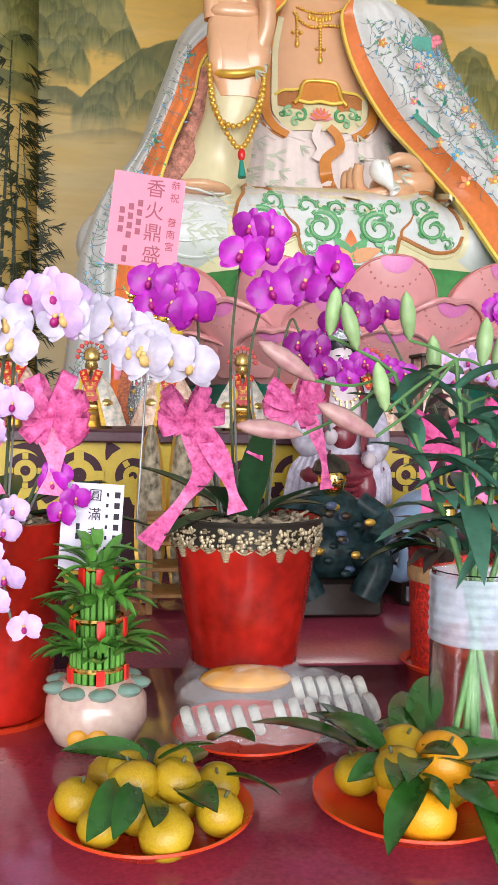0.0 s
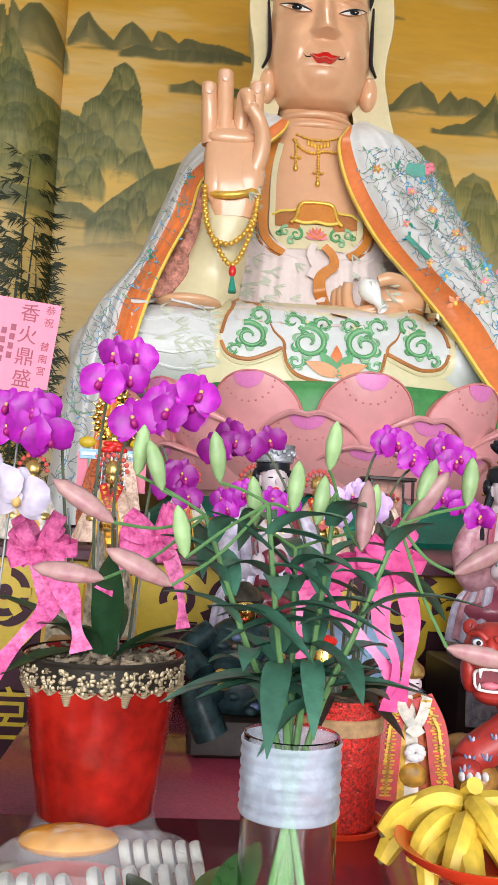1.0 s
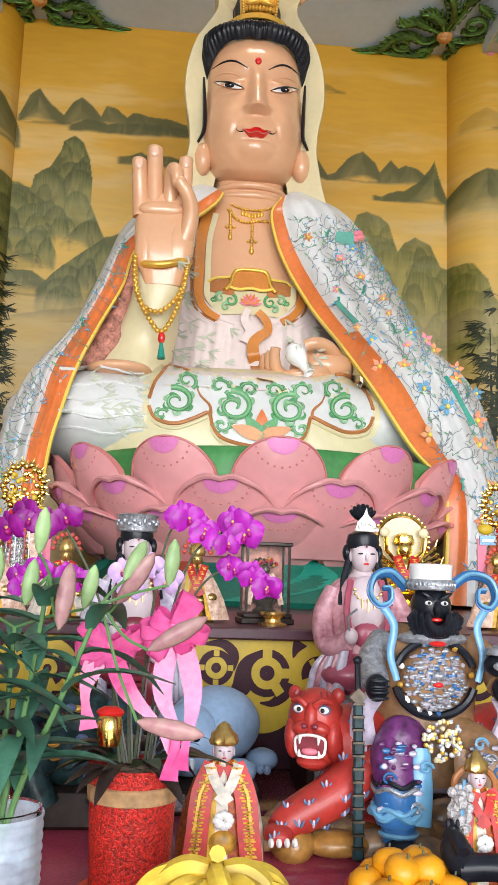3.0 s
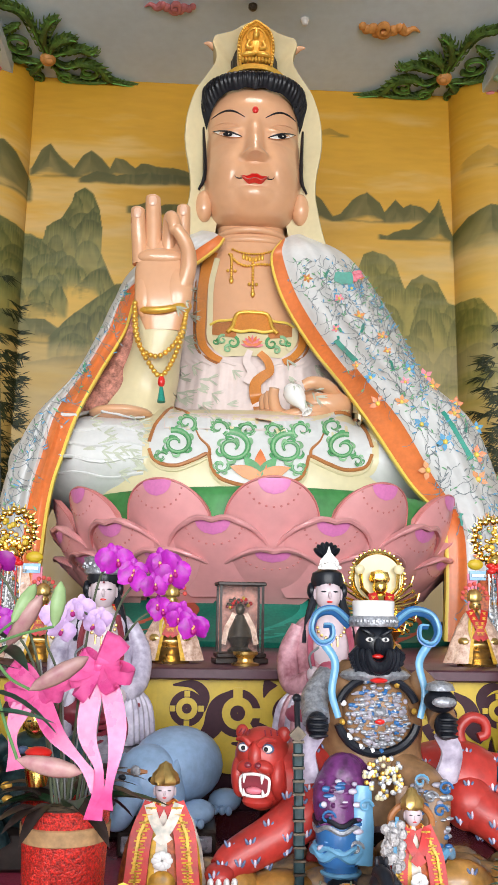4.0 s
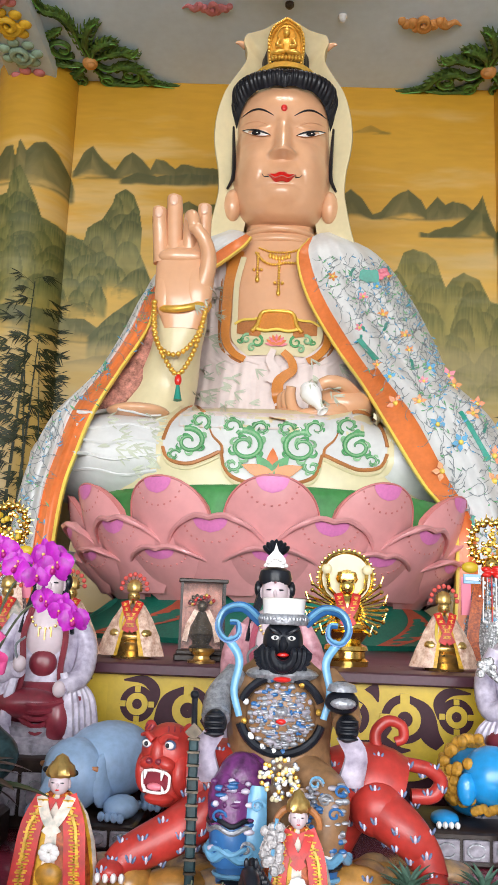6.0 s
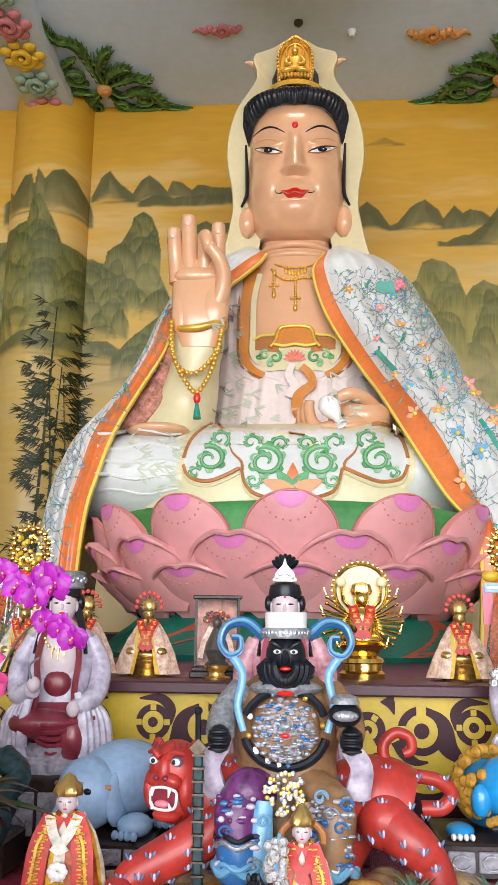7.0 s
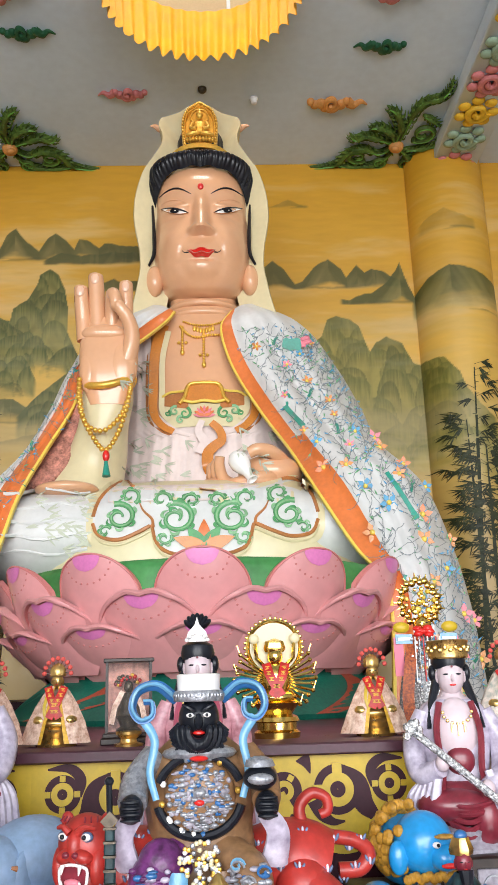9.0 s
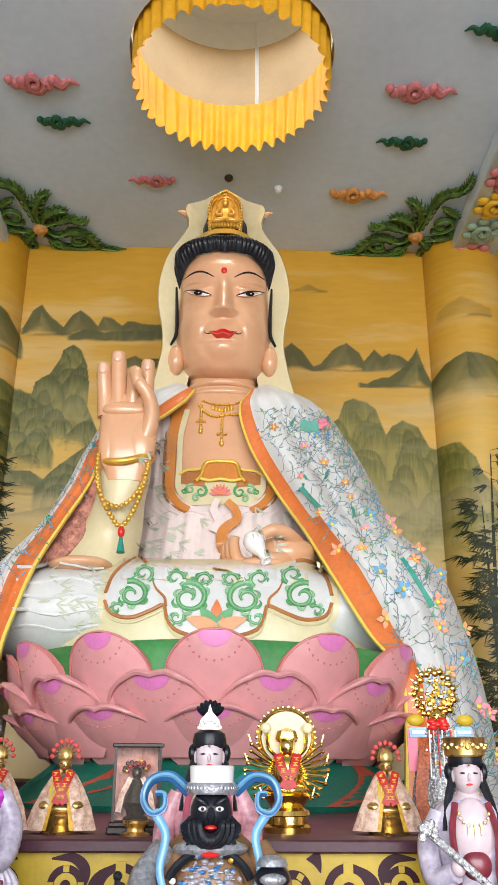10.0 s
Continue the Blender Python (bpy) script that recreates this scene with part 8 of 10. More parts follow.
    if topknot:
        for k in range(7):
            a = -0.9 + 0.3 * k
            S.ball((0.03 * math.sin(a), 0.01, 0.645 + 0.035 * math.cos(a)), (0.012, 0.02, 0.028), BLACKF, 8, 6, rot=Matrix.Rotation(a, 3, "Y"))
        S.grid([[(-0.038, -0.045, 0.61), (0.0, -0.058, 0.61), (0.038, -0.045, 0.61)], [(-0.03, -0.045, 0.64), (0.0, -0.052, 0.65), (0.03, -0.045, 0.64)], [(-0.008, -0.04, 0.665), (0.0, -0.045, 0.69), (0.008, -0.04, 0.665)]], EYEW)
        for k in range(8):
            S.ball((-0.034 + 0.0097 * k, -0.056, 0.615 + 0.025 * math.sin(math.pi * k / 7)), 0.007, EYEW, 6, 4)
    else:
        S.lathe([(0.058, 0.585), (0.064, 0.59), (0.066, 0.635), (0.07, 0.642), (0.06, 0.645), (0.001, 0.64)], (0, 0.0, 0), crown, 30, wave=lambda a, i: 1 + 0.02 * math.cos(a * 16))
        for k in range(24):
            a = 2 * math.pi * k / 24
            S.ball((0.066 * math.cos(a), 0.066 * math.sin(a), 0.612 + 0.008 * (k % 2)), 0.008, crown, 6, 4)
    if hold == "staff":
        S.tube([(-0.16, -0.15, 0.38), (-0.02, -0.16, 0.26), (0.12, -0.15, 0.14)], 0.012, TINSEL, 8)
        for k in range(12):
            S.ball((-0.15 + 0.02 * math.cos(k), -0.155, 0.375 + 0.02 * math.sin(k * 1.7)), 0.013, TINSEL, 6, 4)
    else:
        S.tube(spline([(-0.065, -0.14, 0.27), (-0.08, -0.15, 0.33), (-0.05, -0.15, 0.36)], 4), 0.004, TWIG, 5)
    return S.obj(name, label, "statue", "seated altar figures", at=at)


def carved_box(x, y, w, d, h):
    t = thing("carved_pedestal", (x, y, TABLE_Z), "dark wooden pedestal with pale carved relief panels", "pedestal", "carved pedestals")
    part("block", Shape().box((0, 0, h / 2), (w, d, h), DKWOOD, bev=0.006).mesh("block"), t)
    pm = Shape().box((0, 0, 0), (w * 0.21, 0.008, h * 0.62), STONE, bev=0.003).tube([(w * 0.07 * math.cos(a), -0.006, h * 0.2 * math.sin(a)) for a in np.linspace(0.3, 5.9, 18)], 0.003, SILV, 5).mesh("panel")
    for k in range(4):
        part("panel", pm, t, Matrix.Translation(((k - 1.5) * w * 0.235, -d / 2 - 0.003, h * 0.5)))


carved_box(1.36, 2.66, 0.46, 0.34, 0.2)
guan(ROSEL, ROSEF, EYEW, True, "", "seated_statue", "white and rose robed seated statue with a black topknot", Matrix.Translation((1.343, 2.74, TABLE_Z + 0.2)) @ Matrix.Scale(0.985, 4))
carved_box(0.60, 2.74, 0.42, 0.34, 0.2)
guan(LILAC, MAROONF, SILV, False, "", "seated_statue", "lilac robed seated statue with a silver crown", Matrix.Translation((0.60, 2.77, TABLE_Z + 0.2)) @ Matrix.Rotation(0.12, 4, "Z") @ Matrix.Scale(0.98, 4))
carved_box(2.14, 2.74, 0.42, 0.34, 0.16)
guan(LILAC, MAROONF, BRASS, False, "staff", "seated_statue", "lilac robed seated statue with a brass crown and tinsel staff", Matrix.Translation((2.165, 2.76, TABLE_Z + 0.14)) @ Matrix.Rotation(-0.1, 4, "Z") @ Matrix.Scale(1.0, 4))


def tiger_rider():
    """A black-faced bearded figure astride a red tiger on painted rocks."""
    S = Shape()
    rng = random.Random(6)
    o = Vector((1.36, 2.12, 0))
    for k in range(34):
        x = -0.42 + 0.84 * rng.random()
        S.ball((o.x + x, o.y + rng.uniform(-0.14, 0.12), 0.86 + rng.uniform(0.01, 0.045)), (rng.uniform(0.04, 0.09), rng.uniform(0.04, 0.07), rng.uniform(0.025, 0.06)), ROCKY if rng.random() < 0.35 else ROCK, 12, 8)
    # tiger body, legs, tail
    S.tube(spline([(1.12, 2.12, 1.10), (1.25, 2.15, 1.10), (1.4, 2.17, 1.09), (1.55, 2.17, 1.11), (1.66, 2.17, 1.08)], 5), lambda q: 0.085 + 0.015 * math.sin(q * 9), TIGERR, 16)
    legs = [[(1.22, 2.08, 1.06), (1.12, 2.04, 1.0), (1.02, 2.02, 0.95), (0.985, 2.0, 0.925)], [(1.6, 2.1, 1.06), (1.66, 2.06, 1.02), (1.705, 2.06, 0.97), (1.725, 2.03, 0.92)], [(1.3, 2.2, 1.03), (1.27, 2.2, 0.96), (1.24, 2.18, 0.91)], [(1.55, 2.22, 1.05), (1.52, 2.22, 0.97), (1.5, 2.2, 0.91)]]
    for lg in legs:
        S.tube(spline(lg, 5), lambda q: 0.062 - 0.026 * q, TIGERR, 14)
        S.ball(lg[0], 0.068, TIGERR, 16, 10)
        p = Vector(lg[-1])
        S.ball(p + Vector((-0.005, -0.015, 0)), (0.036, 0.045, 0.026), TIGERR, 12, 8)
        for k in range(4):
            S.ball(p + Vector((-0.027 + 0.018 * k, -0.055, -0.008)), (0.008, 0.012, 0.011), EYEW, 7, 5)
    S.tube(spline([(1.70, 2.2, 1.07), (1.755, 2.2, 1.075), (1.775, 2.2, 1.11), (1.74, 2.19, 1.14), (1.67, 2.18, 1.155), (1.615, 2.17, 1.18), (1.605, 2.17, 1.225), (1.635, 2.17, 1.255), (1.67, 2.17, 1.245), (1.675, 2.17, 1.215), (1.655, 2.17, 1.205)], 6), lambda q: 0.020 - 0.008 * q, TIGERR, 10)
    hide = BVHTree.FromPolygons([Vector(v) for v in S.v], S.f)
    marks = []
    for k in range(420):
        x, z = rng.uniform(0.96, 1.80), rng.uniform(0.92, 1.20)
        hit = hide.ray_cast(Vector((x, 1.6, z)), Vector((0, 1, 0)))
        if hit[0] is None or hit[0].z < 0.93 or any((hit[0] - p).length < 0.034 for p in marks):
            continue
        marks.append(hit[0])
        for q in range(3):
            S.ball(hit[0] + Vector((0.008 * (q - 1), 0, rng.uniform(-0.004, 0.004))), (0.0038, 0.003, 0.010), SPOT if q != 1 else LILAC, 6, 4, rot=Matrix.Rotation(0.45 * (q - 1), 3, "Y"))
    # tiger head
    h = Vector((0, 0, 0))
    TH = Shape()
    TH.ball((0, 0, 0.01), (0.064, 0.058, 0.066), TIGERR, 26, 18)
    TH.ball((0, -0.038, 0.012), (0.020, 0.030, 0.040), TIGERR, 16, 10)
    TH.ball((0, -0.005, -0.055), (0.050, 0.045, 0.050), TIGERR, 22, 14)
    # open mouth: dark throat, tongue, a white rim of teeth with four fangs
    mouth = [(-0.030, -0.026), (0.0, -0.019), (0.030, -0.026), (0.034, -0.042), (0.028, -0.062), (0.0, -0.066), (-0.028, -0.062), (-0.034, -0.042)]
    gum = spline([(a, -0.060 - 0.10 * abs(a) * 0 + 0.2 * abs(a), b) for a, b in mouth], 4, closed=True)
    TH.poly(gum, MAROONF)
    TH.tube(gum + gum[:1], 0.0034, EYEW, 6)
    TH.ball((0, -0.058, -0.054), (0.019, 0.010, 0.008), PINKP, 14, 8)
    TH.ball((0, -0.030, -0.080), (0.036, 0.036, 0.016), TIGERR, 16, 8)
    for sg in (-1, 1):
        TH.ball((sg * 0.020, -0.050, -0.004), (0.024, 0.020, 0.015), TIGERR, 14, 10, rot=Matrix.Rotation(sg * 0.35, 3, "Y"))
        TH.ball((sg * 0.046, -0.012, -0.030), (0.022, 0.040, 0.050), TIGERR, 16, 12)
        TH.tube([(sg * 0.021, -0.062, -0.020), (sg * 0.021, -0.067, -0.038)], lambda q: 0.0055 - 0.004 * q, EYEW, 7)
        TH.tube([(sg * 0.023, -0.060, -0.064), (sg * 0.022, -0.066, -0.050)], lambda q: 0.005 - 0.0036 * q, EYEW, 7)
        TH.ball((sg * 0.012, -0.066, 0.000), (0.009, 0.008, 0.007), MAROONF, 8, 6)
        TH.ball((sg * 0.029, -0.048, 0.034), (0.0145, 0.008, 0.011), SPOT, 12, 8)
        TH.ball((sg * 0.029, -0.051, 0.034), (0.0118, 0.0075, 0.0085), EYEW, 12, 8)
        TH.ball((sg * 0.027, -0.0575, 0.034), 0.0052, BLACKF, 8, 6)
        TH.tube(spline([(sg * 0.010, -0.056, 0.042), (sg * 0.026, -0.056, 0.054), (sg * 0.046, -0.044, 0.050)], 5), lambda q: 0.0085 * (1 - 0.5 * q), TIGERR, 8)
        TH.ball((sg * 0.050, 0.0, 0.060), (0.016, 0.010, 0.018), TIGERR, 10, 8)
        for k in range(3):
            TH.tube(spline([(sg * (0.022 + 0.012 * k), -0.047 + 0.006 * k, 0.062), (sg * (0.018 + 0.012 * k), -0.040 + 0.006 * k, 0.072)], 3), 0.002, MAROONF, 5)
    S.add(TH, Matrix.Translation((1.086, 2.12, 1.152)) @ Matrix.Rotation(-0.4, 4, "Z") @ Matrix.Scale(1.1, 4))
    # rider: skirt, legs, belly plate
    prof = spline([(0.125, 0.10, 1.02), (0.13, 0.10, 1.12), (0.125, 0.095, 1.19), (0.135, 0.10, 1.27), (0.12, 0.085, 1.35), (0.07, 0.06, 1.40)], 5)
    S.grid([[(1.36 + p.x * (1 + 0.03 * math.sin(a * 9 + p.z * 30)) * math.cos(a), 2.12 + p.y * math.sin(a), p.z) for a in np.linspace(0, 2 * math.pi, 40)[:-1]] for p in prof], TANR, close_u=True)
    S.ball((1.36, 2.04, 1.275), (0.085, 0.04, 0.08), TANR, 24, 14)
    for k in range(230):
        a, r = rng.random() * 6.28, 0.076 * math.sqrt(rng.random())
        S.ball((1.36 + r * math.cos(a), 2.04 - 0.04 * math.sqrt(max(0, 1 - (r / 0.085) ** 2)), 1.275 + r * math.sin(a)), (rng.uniform(0.004, 0.012), 0.006, rng.uniform(0.003, 0.007)), rng.choice((SILV, SILV, SILV, SILV, SILV, STONE, STONE, STONE, STONE, SKYB)), 7, 5)
    S.tube([(1.36 + 0.1 * math.cos(a), 2.035 - 0.012, 1.275 + 0.09 * math.sin(a)) for a in np.linspace(-2.9, -0.25, 20)], 0.011, BLACKF, 8)
    S.tube([(1.36 + 0.1 * math.cos(a), 2.035 - 0.012, 1.275 + 0.09 * math.sin(a)) for a in np.linspace(0.35, 2.8, 20)], 0.010, BLACKF, 8)
    for k in range(14):
        a = rng.random() * 6.28
        S.ball((1.36 + 0.09 * math.cos(a), 2.02, 1.275 + 0.085 * math.sin(a)), 0.008, rng.choice((GOLDP, SKYB, EYEW, SILV)), 7, 5)
    S.ball((1.36, 1.998, 1.262), (0.013, 0.008, 0.007), REDP, 8, 6)
    S.ball((1.36, 1.997, 1.283), (0.016, 0.009, 0.012), SILV, 10, 6)
    for sg in (-1, 1):
        S.tube(spline([(1.36 + sg * 0.06, 2.06, 1.13), (1.36 + sg * 0.11, 2.0, 1.10), (1.36 + sg * 0.105, 1.985, 1.02), (1.36 + sg * 0.10, 1.99, 0.96)], 5), lambda q: 0.058 - 0.012 * q, TANR if sg > 0 else PURPF, 12)
        for k in range(64):
            q = rng.random()
            S.ball((1.36 + sg * 0.105 + rng.uniform(-0.045, 0.045), 1.943 + 0.012 * rng.random(), 0.985 + 0.15 * q), (rng.uniform(0.006, 0.015), 0.007, rng.uniform(0.004, 0.008)), rng.choice((SILV, SKYB, SILV, STONE) if sg > 0 else (SKYB, PURPF, PURPF, LILAC)), 7, 5)
        S.tube(spline([(1.36 + sg * 0.05, 1.975, 1.12), (1.36 + sg * 0.055, 1.955, 1.03), (1.36 + sg * 0.065, 1.955, 0.955)], 5), lambda q: 0.022 + 0.012 * q, SKYL if sg < 0 else TANR, 8, flat=0.4)
        for k in range(5):
            cx, cz = 1.36 + sg * rng.uniform(0.03, 0.14), rng.uniform(0.99, 1.14)
            S.tube([(cx + 0.018 * (1 - 0.8 * t) * math.cos(7 * t), 1.938, cz + 0.016 * (1 - 0.8 * t) * math.sin(7 * t)) for t in np.linspace(0, 1, 14)], 0.0032, (SKYB, SILV, SKYL)[k % 3], 6)
        S.tube([(1.36 + sg * 0.10 + 0.062 * math.cos(a), 1.995 + 0.058 * math.sin(a), 0.975 + 0.008 * math.sin(a * 6)) for a in np.linspace(math.pi, 2 * math.pi, 24)], 0.011, SKYL, 8)
        S.tube([(1.36 + sg * 0.10, 1.985, 0.99), (1.36 + sg * 0.10, 1.985, 0.91)], 0.04, SKYB, 12)
        S.ball((1.36 + sg * 0.10, 1.965, 0.905), (0.036, 0.055, 0.025), BLACKF, 12, 8)
        for k in range(3):
            S.tube([(1.36 + sg * 0.10 + 0.043 * math.cos(a), 1.985 + 0.043 * math.sin(a), 0.93 + 0.025 * k) for a in np.linspace(math.pi, 2 * math.pi, 12)], 0.006, (SKYL, BLACKF, EYEW)[k], 6)
        # arms and fists
        S.tube(spline([(1.36 + sg * 0.11, 2.1, 1.36), (1.36 + sg * 0.15, 2.06, 1.31), (1.36 + sg * 0.155, 2.0, 1.265)], 5), 0.035, SILV if sg < 0 else TANR, 10)
        S.ball((1.36 + sg * 0.155, 1.98, 1.255), (0.028, 0.03, 0.033), BLACKF, 12, 8)
        for k in range(4):
            S.ball((1.36 + sg * 0.155, 1.952, 1.235 + 0.013 * k), (0.024, 0.009, 0.006), BLACKF, 8, 5)
        S.tube(spline([(1.36 + sg * 0.15, 2.0, 1.24), (1.36 + sg * 0.18, 2.02, 1.19), (1.36 + sg * 0.17, 2.05, 1.12)], 5), lambda q: 0.022 + 0.012 * q, LILAC, 10, flat=0.5)
        # sky-blue scarf scrolls
        base = [(1.36 + sg * 0.055, 2.09, 1.49), (1.36 + sg * 0.10, 2.07, 1.525), (1.36 + sg * 0.145, 2.05, 1.515), (1.36 + sg * 0.16, 2.04, 1.475), (1.36 + sg * 0.14, 2.03, 1.445), (1.36 + sg * 0.112, 2.03, 1.455), (1.36 + sg * 0.112, 2.03, 1.485), (1.36 + sg * 0.132, 2.03, 1.488)]
        S.tube(spline(base, 6), lambda q: 0.014 - 0.005 * q, SKYB, 8, flat=0.5)
        S.tube([p + Vector((0, -0.011, 0.004)) for p in spline(base, 6)], lambda q: 0.006 - 0.003 * q, SKYL, 6)
        S.tube(spline([(1.36 + sg * 0.135, 2.03, 1.45), (1.36 + sg * 0.105, 2.02, 1.40), (1.36 + sg * 0.115, 2.01, 1.33), (1.36 + sg * 0.10, 2.005, 1.27)], 6), lambda q: 0.011 - 0.003 * q, SKYL, 8, flat=0.5)
    S.ball((1.36, 2.05, 1.368), (0.09, 0.05, 0.022), SILV, 18, 8)
    for k in range(26):
        a = math.pi * (1.0 + k / 25)
        for q in range(3):
            S.ball((1.36 + (0.05 - 0.012 * q) * math.cos(a), 2.022 - 0.012 * q, 1.418 + (0.05 - 0.01 * q) * math.sin(a)), (0.010, 0.012, 0.016), BLACKF, 7, 5)
    S.ball((1.36, 2.003, 1.358), (0.022, 0.014, 0.007), REDP, 10, 6)
    S.tube(spline([(1.252, 1.985, 1.04), (1.256, 1.984, 1.0), (1.26, 1.988, 0.955)], 4), 0.0535, SKYB, 14)
    for z, m in ((1.045, BLACKF), (1.03, SILV), (0.985, SKYL)):
        S.tube([(1.255 + 0.055 * math.cos(a), 1.985 + 0.055 * math.sin(a), z + 0.006 * math.sin(a * 5)) for a in np.linspace(math.pi * 0.9, math.pi * 2.1, 24)], 0.006, m, 6)
    # purple drape over the near knee, flower bunch and fur
    S.ball((1.27, 2.01, 1.13), (0.055, 0.05, 0.06), PURPF, 16, 10)
    for k in range(80):
        a, r = rng.random() * 6.28, 0.048 * math.sqrt(rng.random())
        S.ball((1.36 + r * math.cos(a), 1.965, 1.14 + r * math.sin(a)), 0.0062, rng.choice((SILV, EYEW, CREAM, GOLDP, SILV)), 6, 4)
    # head, beard, hat
    S.ball((1.36, 2.06, 1.445), (0.05, 0.05, 0.058), BLACKF, 18, 12)
    S.ball((1.36, 2.005, 1.44), (0.011, 0.016, 0.02), BLACKF, 8, 6)
    S.ball((1.36, 2.012, 1.415), (0.015, 0.008, 0.006), REDP, 8, 5)
    for sg in (-1, 1):
        S.ball((1.36 + sg * 0.02, 2.013, 1.455), (0.010, 0.006, 0.006), EYEW, 8, 6)
        S.ball((1.36 + sg * 0.02, 2.008, 1.455), 0.004, BLACKF, 6, 5)
        S.ball((1.36 + sg * 0.022, 2.012, 1.472), (0.02, 0.009, 0.006), BLACKF, 8, 5, rot=Matrix.Rotation(-sg * 0.45, 3, "Y"))
    for k in range(40):
        a = math.pi * (1.02 + 0.96 * k / 39)
        S.tube([(1.36 + 0.046 * math.cos(a), 2.03, 1.435 + 0.04 * math.sin(a)), (1.36 + 0.07 * math.cos(a), 2.02, 1.42 + (0.055 + 0.008 * (k % 3)) * math.sin(a))], lambda q: 0.010 - 0.006 * q, BLACKF, 6)
    S.lathe([(0.055, 1.487), (0.058, 1.49), (0.057, 1.512), (0.052, 1.513), (0.054, 1.548), (0.05, 1.551), (0.001, 1.551)], (1.36, 2.06, 0), EYEW, 24)
    S.lathe([(0.059, 1.486), (0.062, 1.49), (0.061, 1.508), (0.057, 1.512)], (1.36, 2.06, 0), SILV, 24)
    for k in range(20):
        a = math.pi + math.pi * k / 19
        S.ball((1.36 + 0.058 * math.cos(a), 2.06 + 0.058 * math.sin(a), 1.50), 0.006, SILV, 6, 4)
    # segmented sword and gourd
    S.tube([(1.155, 1.97, 1.315), (1.157, 1.97, 1.25)], 0.007, BLACKF, 8)
    S.ball((1.155, 1.97, 1.318), 0.011, BLACKF, 8, 6)
    S.box((1.157, 1.97, 1.235), (0.028, 0.014, 0.03), BRONZE, rot=Matrix.Rotation(0.78, 3, "Y"))
    for k in range(12):
        S.box((1.158 + 0.0004 * k, 1.97, 1.205 - 0.029 * k), (0.022 + 0.004 * (k % 2), 0.015, 0.0288), TEALF, bev=0.004)
        S.box((1.158 + 0.0004 * k, 1.968, 1.219 - 0.029 * k), (0.028, 0.017, 0.005), BRONZE)
    S.ball((1.50, 1.965, 1.315), (0.04, 0.035, 0.028), BLACKF, 14, 9)
    S.ball((1.50, 1.93, 1.315), (0.03, 0.012, 0.013), SILV, 12, 8)
    S.lathe([(0.036, 0.02), (0.03, 0.035), (0.012, 0.042)], (1.50, 1.965, 1.32), SILV, 16)
    S.obj("tiger_rider_statue", "black-faced bearded deity statue riding a red spotted tiger", "statue")


tiger_rider()


def elephant():
    S = Shape()
    S.ball((0, 0.05, 0.12), (0.12, 0.15, 0.10), ELEPH, 22, 14)
    S.ball((-0.03, -0.08, 0.10), (0.085, 0.075, 0.09), ELEPH, 18, 12)
    S.ball((0.045, -0.06, 0.09), (0.02, 0.05, 0.07), ELEPH, 12, 8)
    S.ball((-0.11, -0.05, 0.09), (0.02, 0.05, 0.07), ELEPH, 12, 8)
    S.tube(spline([(-0.04, -0.14, 0.09), (-0.045, -0.175, 0.05), (-0.06, -0.18, 0.02), (-0.09, -0.175, 0.02)], 5), lambda q: 0.032 - 0.012 * q, ELEPH, 10)
    for sg in (-1, 1):
        S.ball((-0.03 + sg * 0.04, -0.145, 0.115), (0.012, 0.006, 0.008), BLACKF, 8, 6)
        S.tube([(-0.03 + sg * 0.03, -0.14, 0.06), (-0.03 + sg * 0.045, -0.18, 0.05)], lambda q: 0.009 - 0.005 * q, EYEW, 6)
    for x, y in ((0.1, -0.06), (0.12, 0.1), (-0.1, 0.1)):
        S.ball((x, y, 0.03), (0.045, 0.05, 0.03), ELEPH, 12, 8)
        for k in range(4):
            S.ball((x - 0.027 + 0.018 * k, y - 0.05, 0.014), (0.01, 0.01, 0.012), ELEPH, 6, 5)
    S.tube([(-0.115, -0.1, 0.12), (-0.03, -0.157, 0.135), (0.05, -0.1, 0.12)], 0.007, BROWNP, 6)
    S.ball((-0.03, -0.158, 0.135), (0.014, 0.006, 0.014), SILV, 8, 6)
    S.obj("elephant_statue", "blue-grey painted kneeling elephant statue with a brown harness", "statue", at=Matrix.Translation((0.845, 2.54, TABLE_Z + 0.07)) @ Matrix.Rotation(-0.35, 4, "Z") @ Matrix.Scale(1.12, 4))
    carved_box(0.845, 2.54, 0.27, 0.34, 0.07)


elephant()


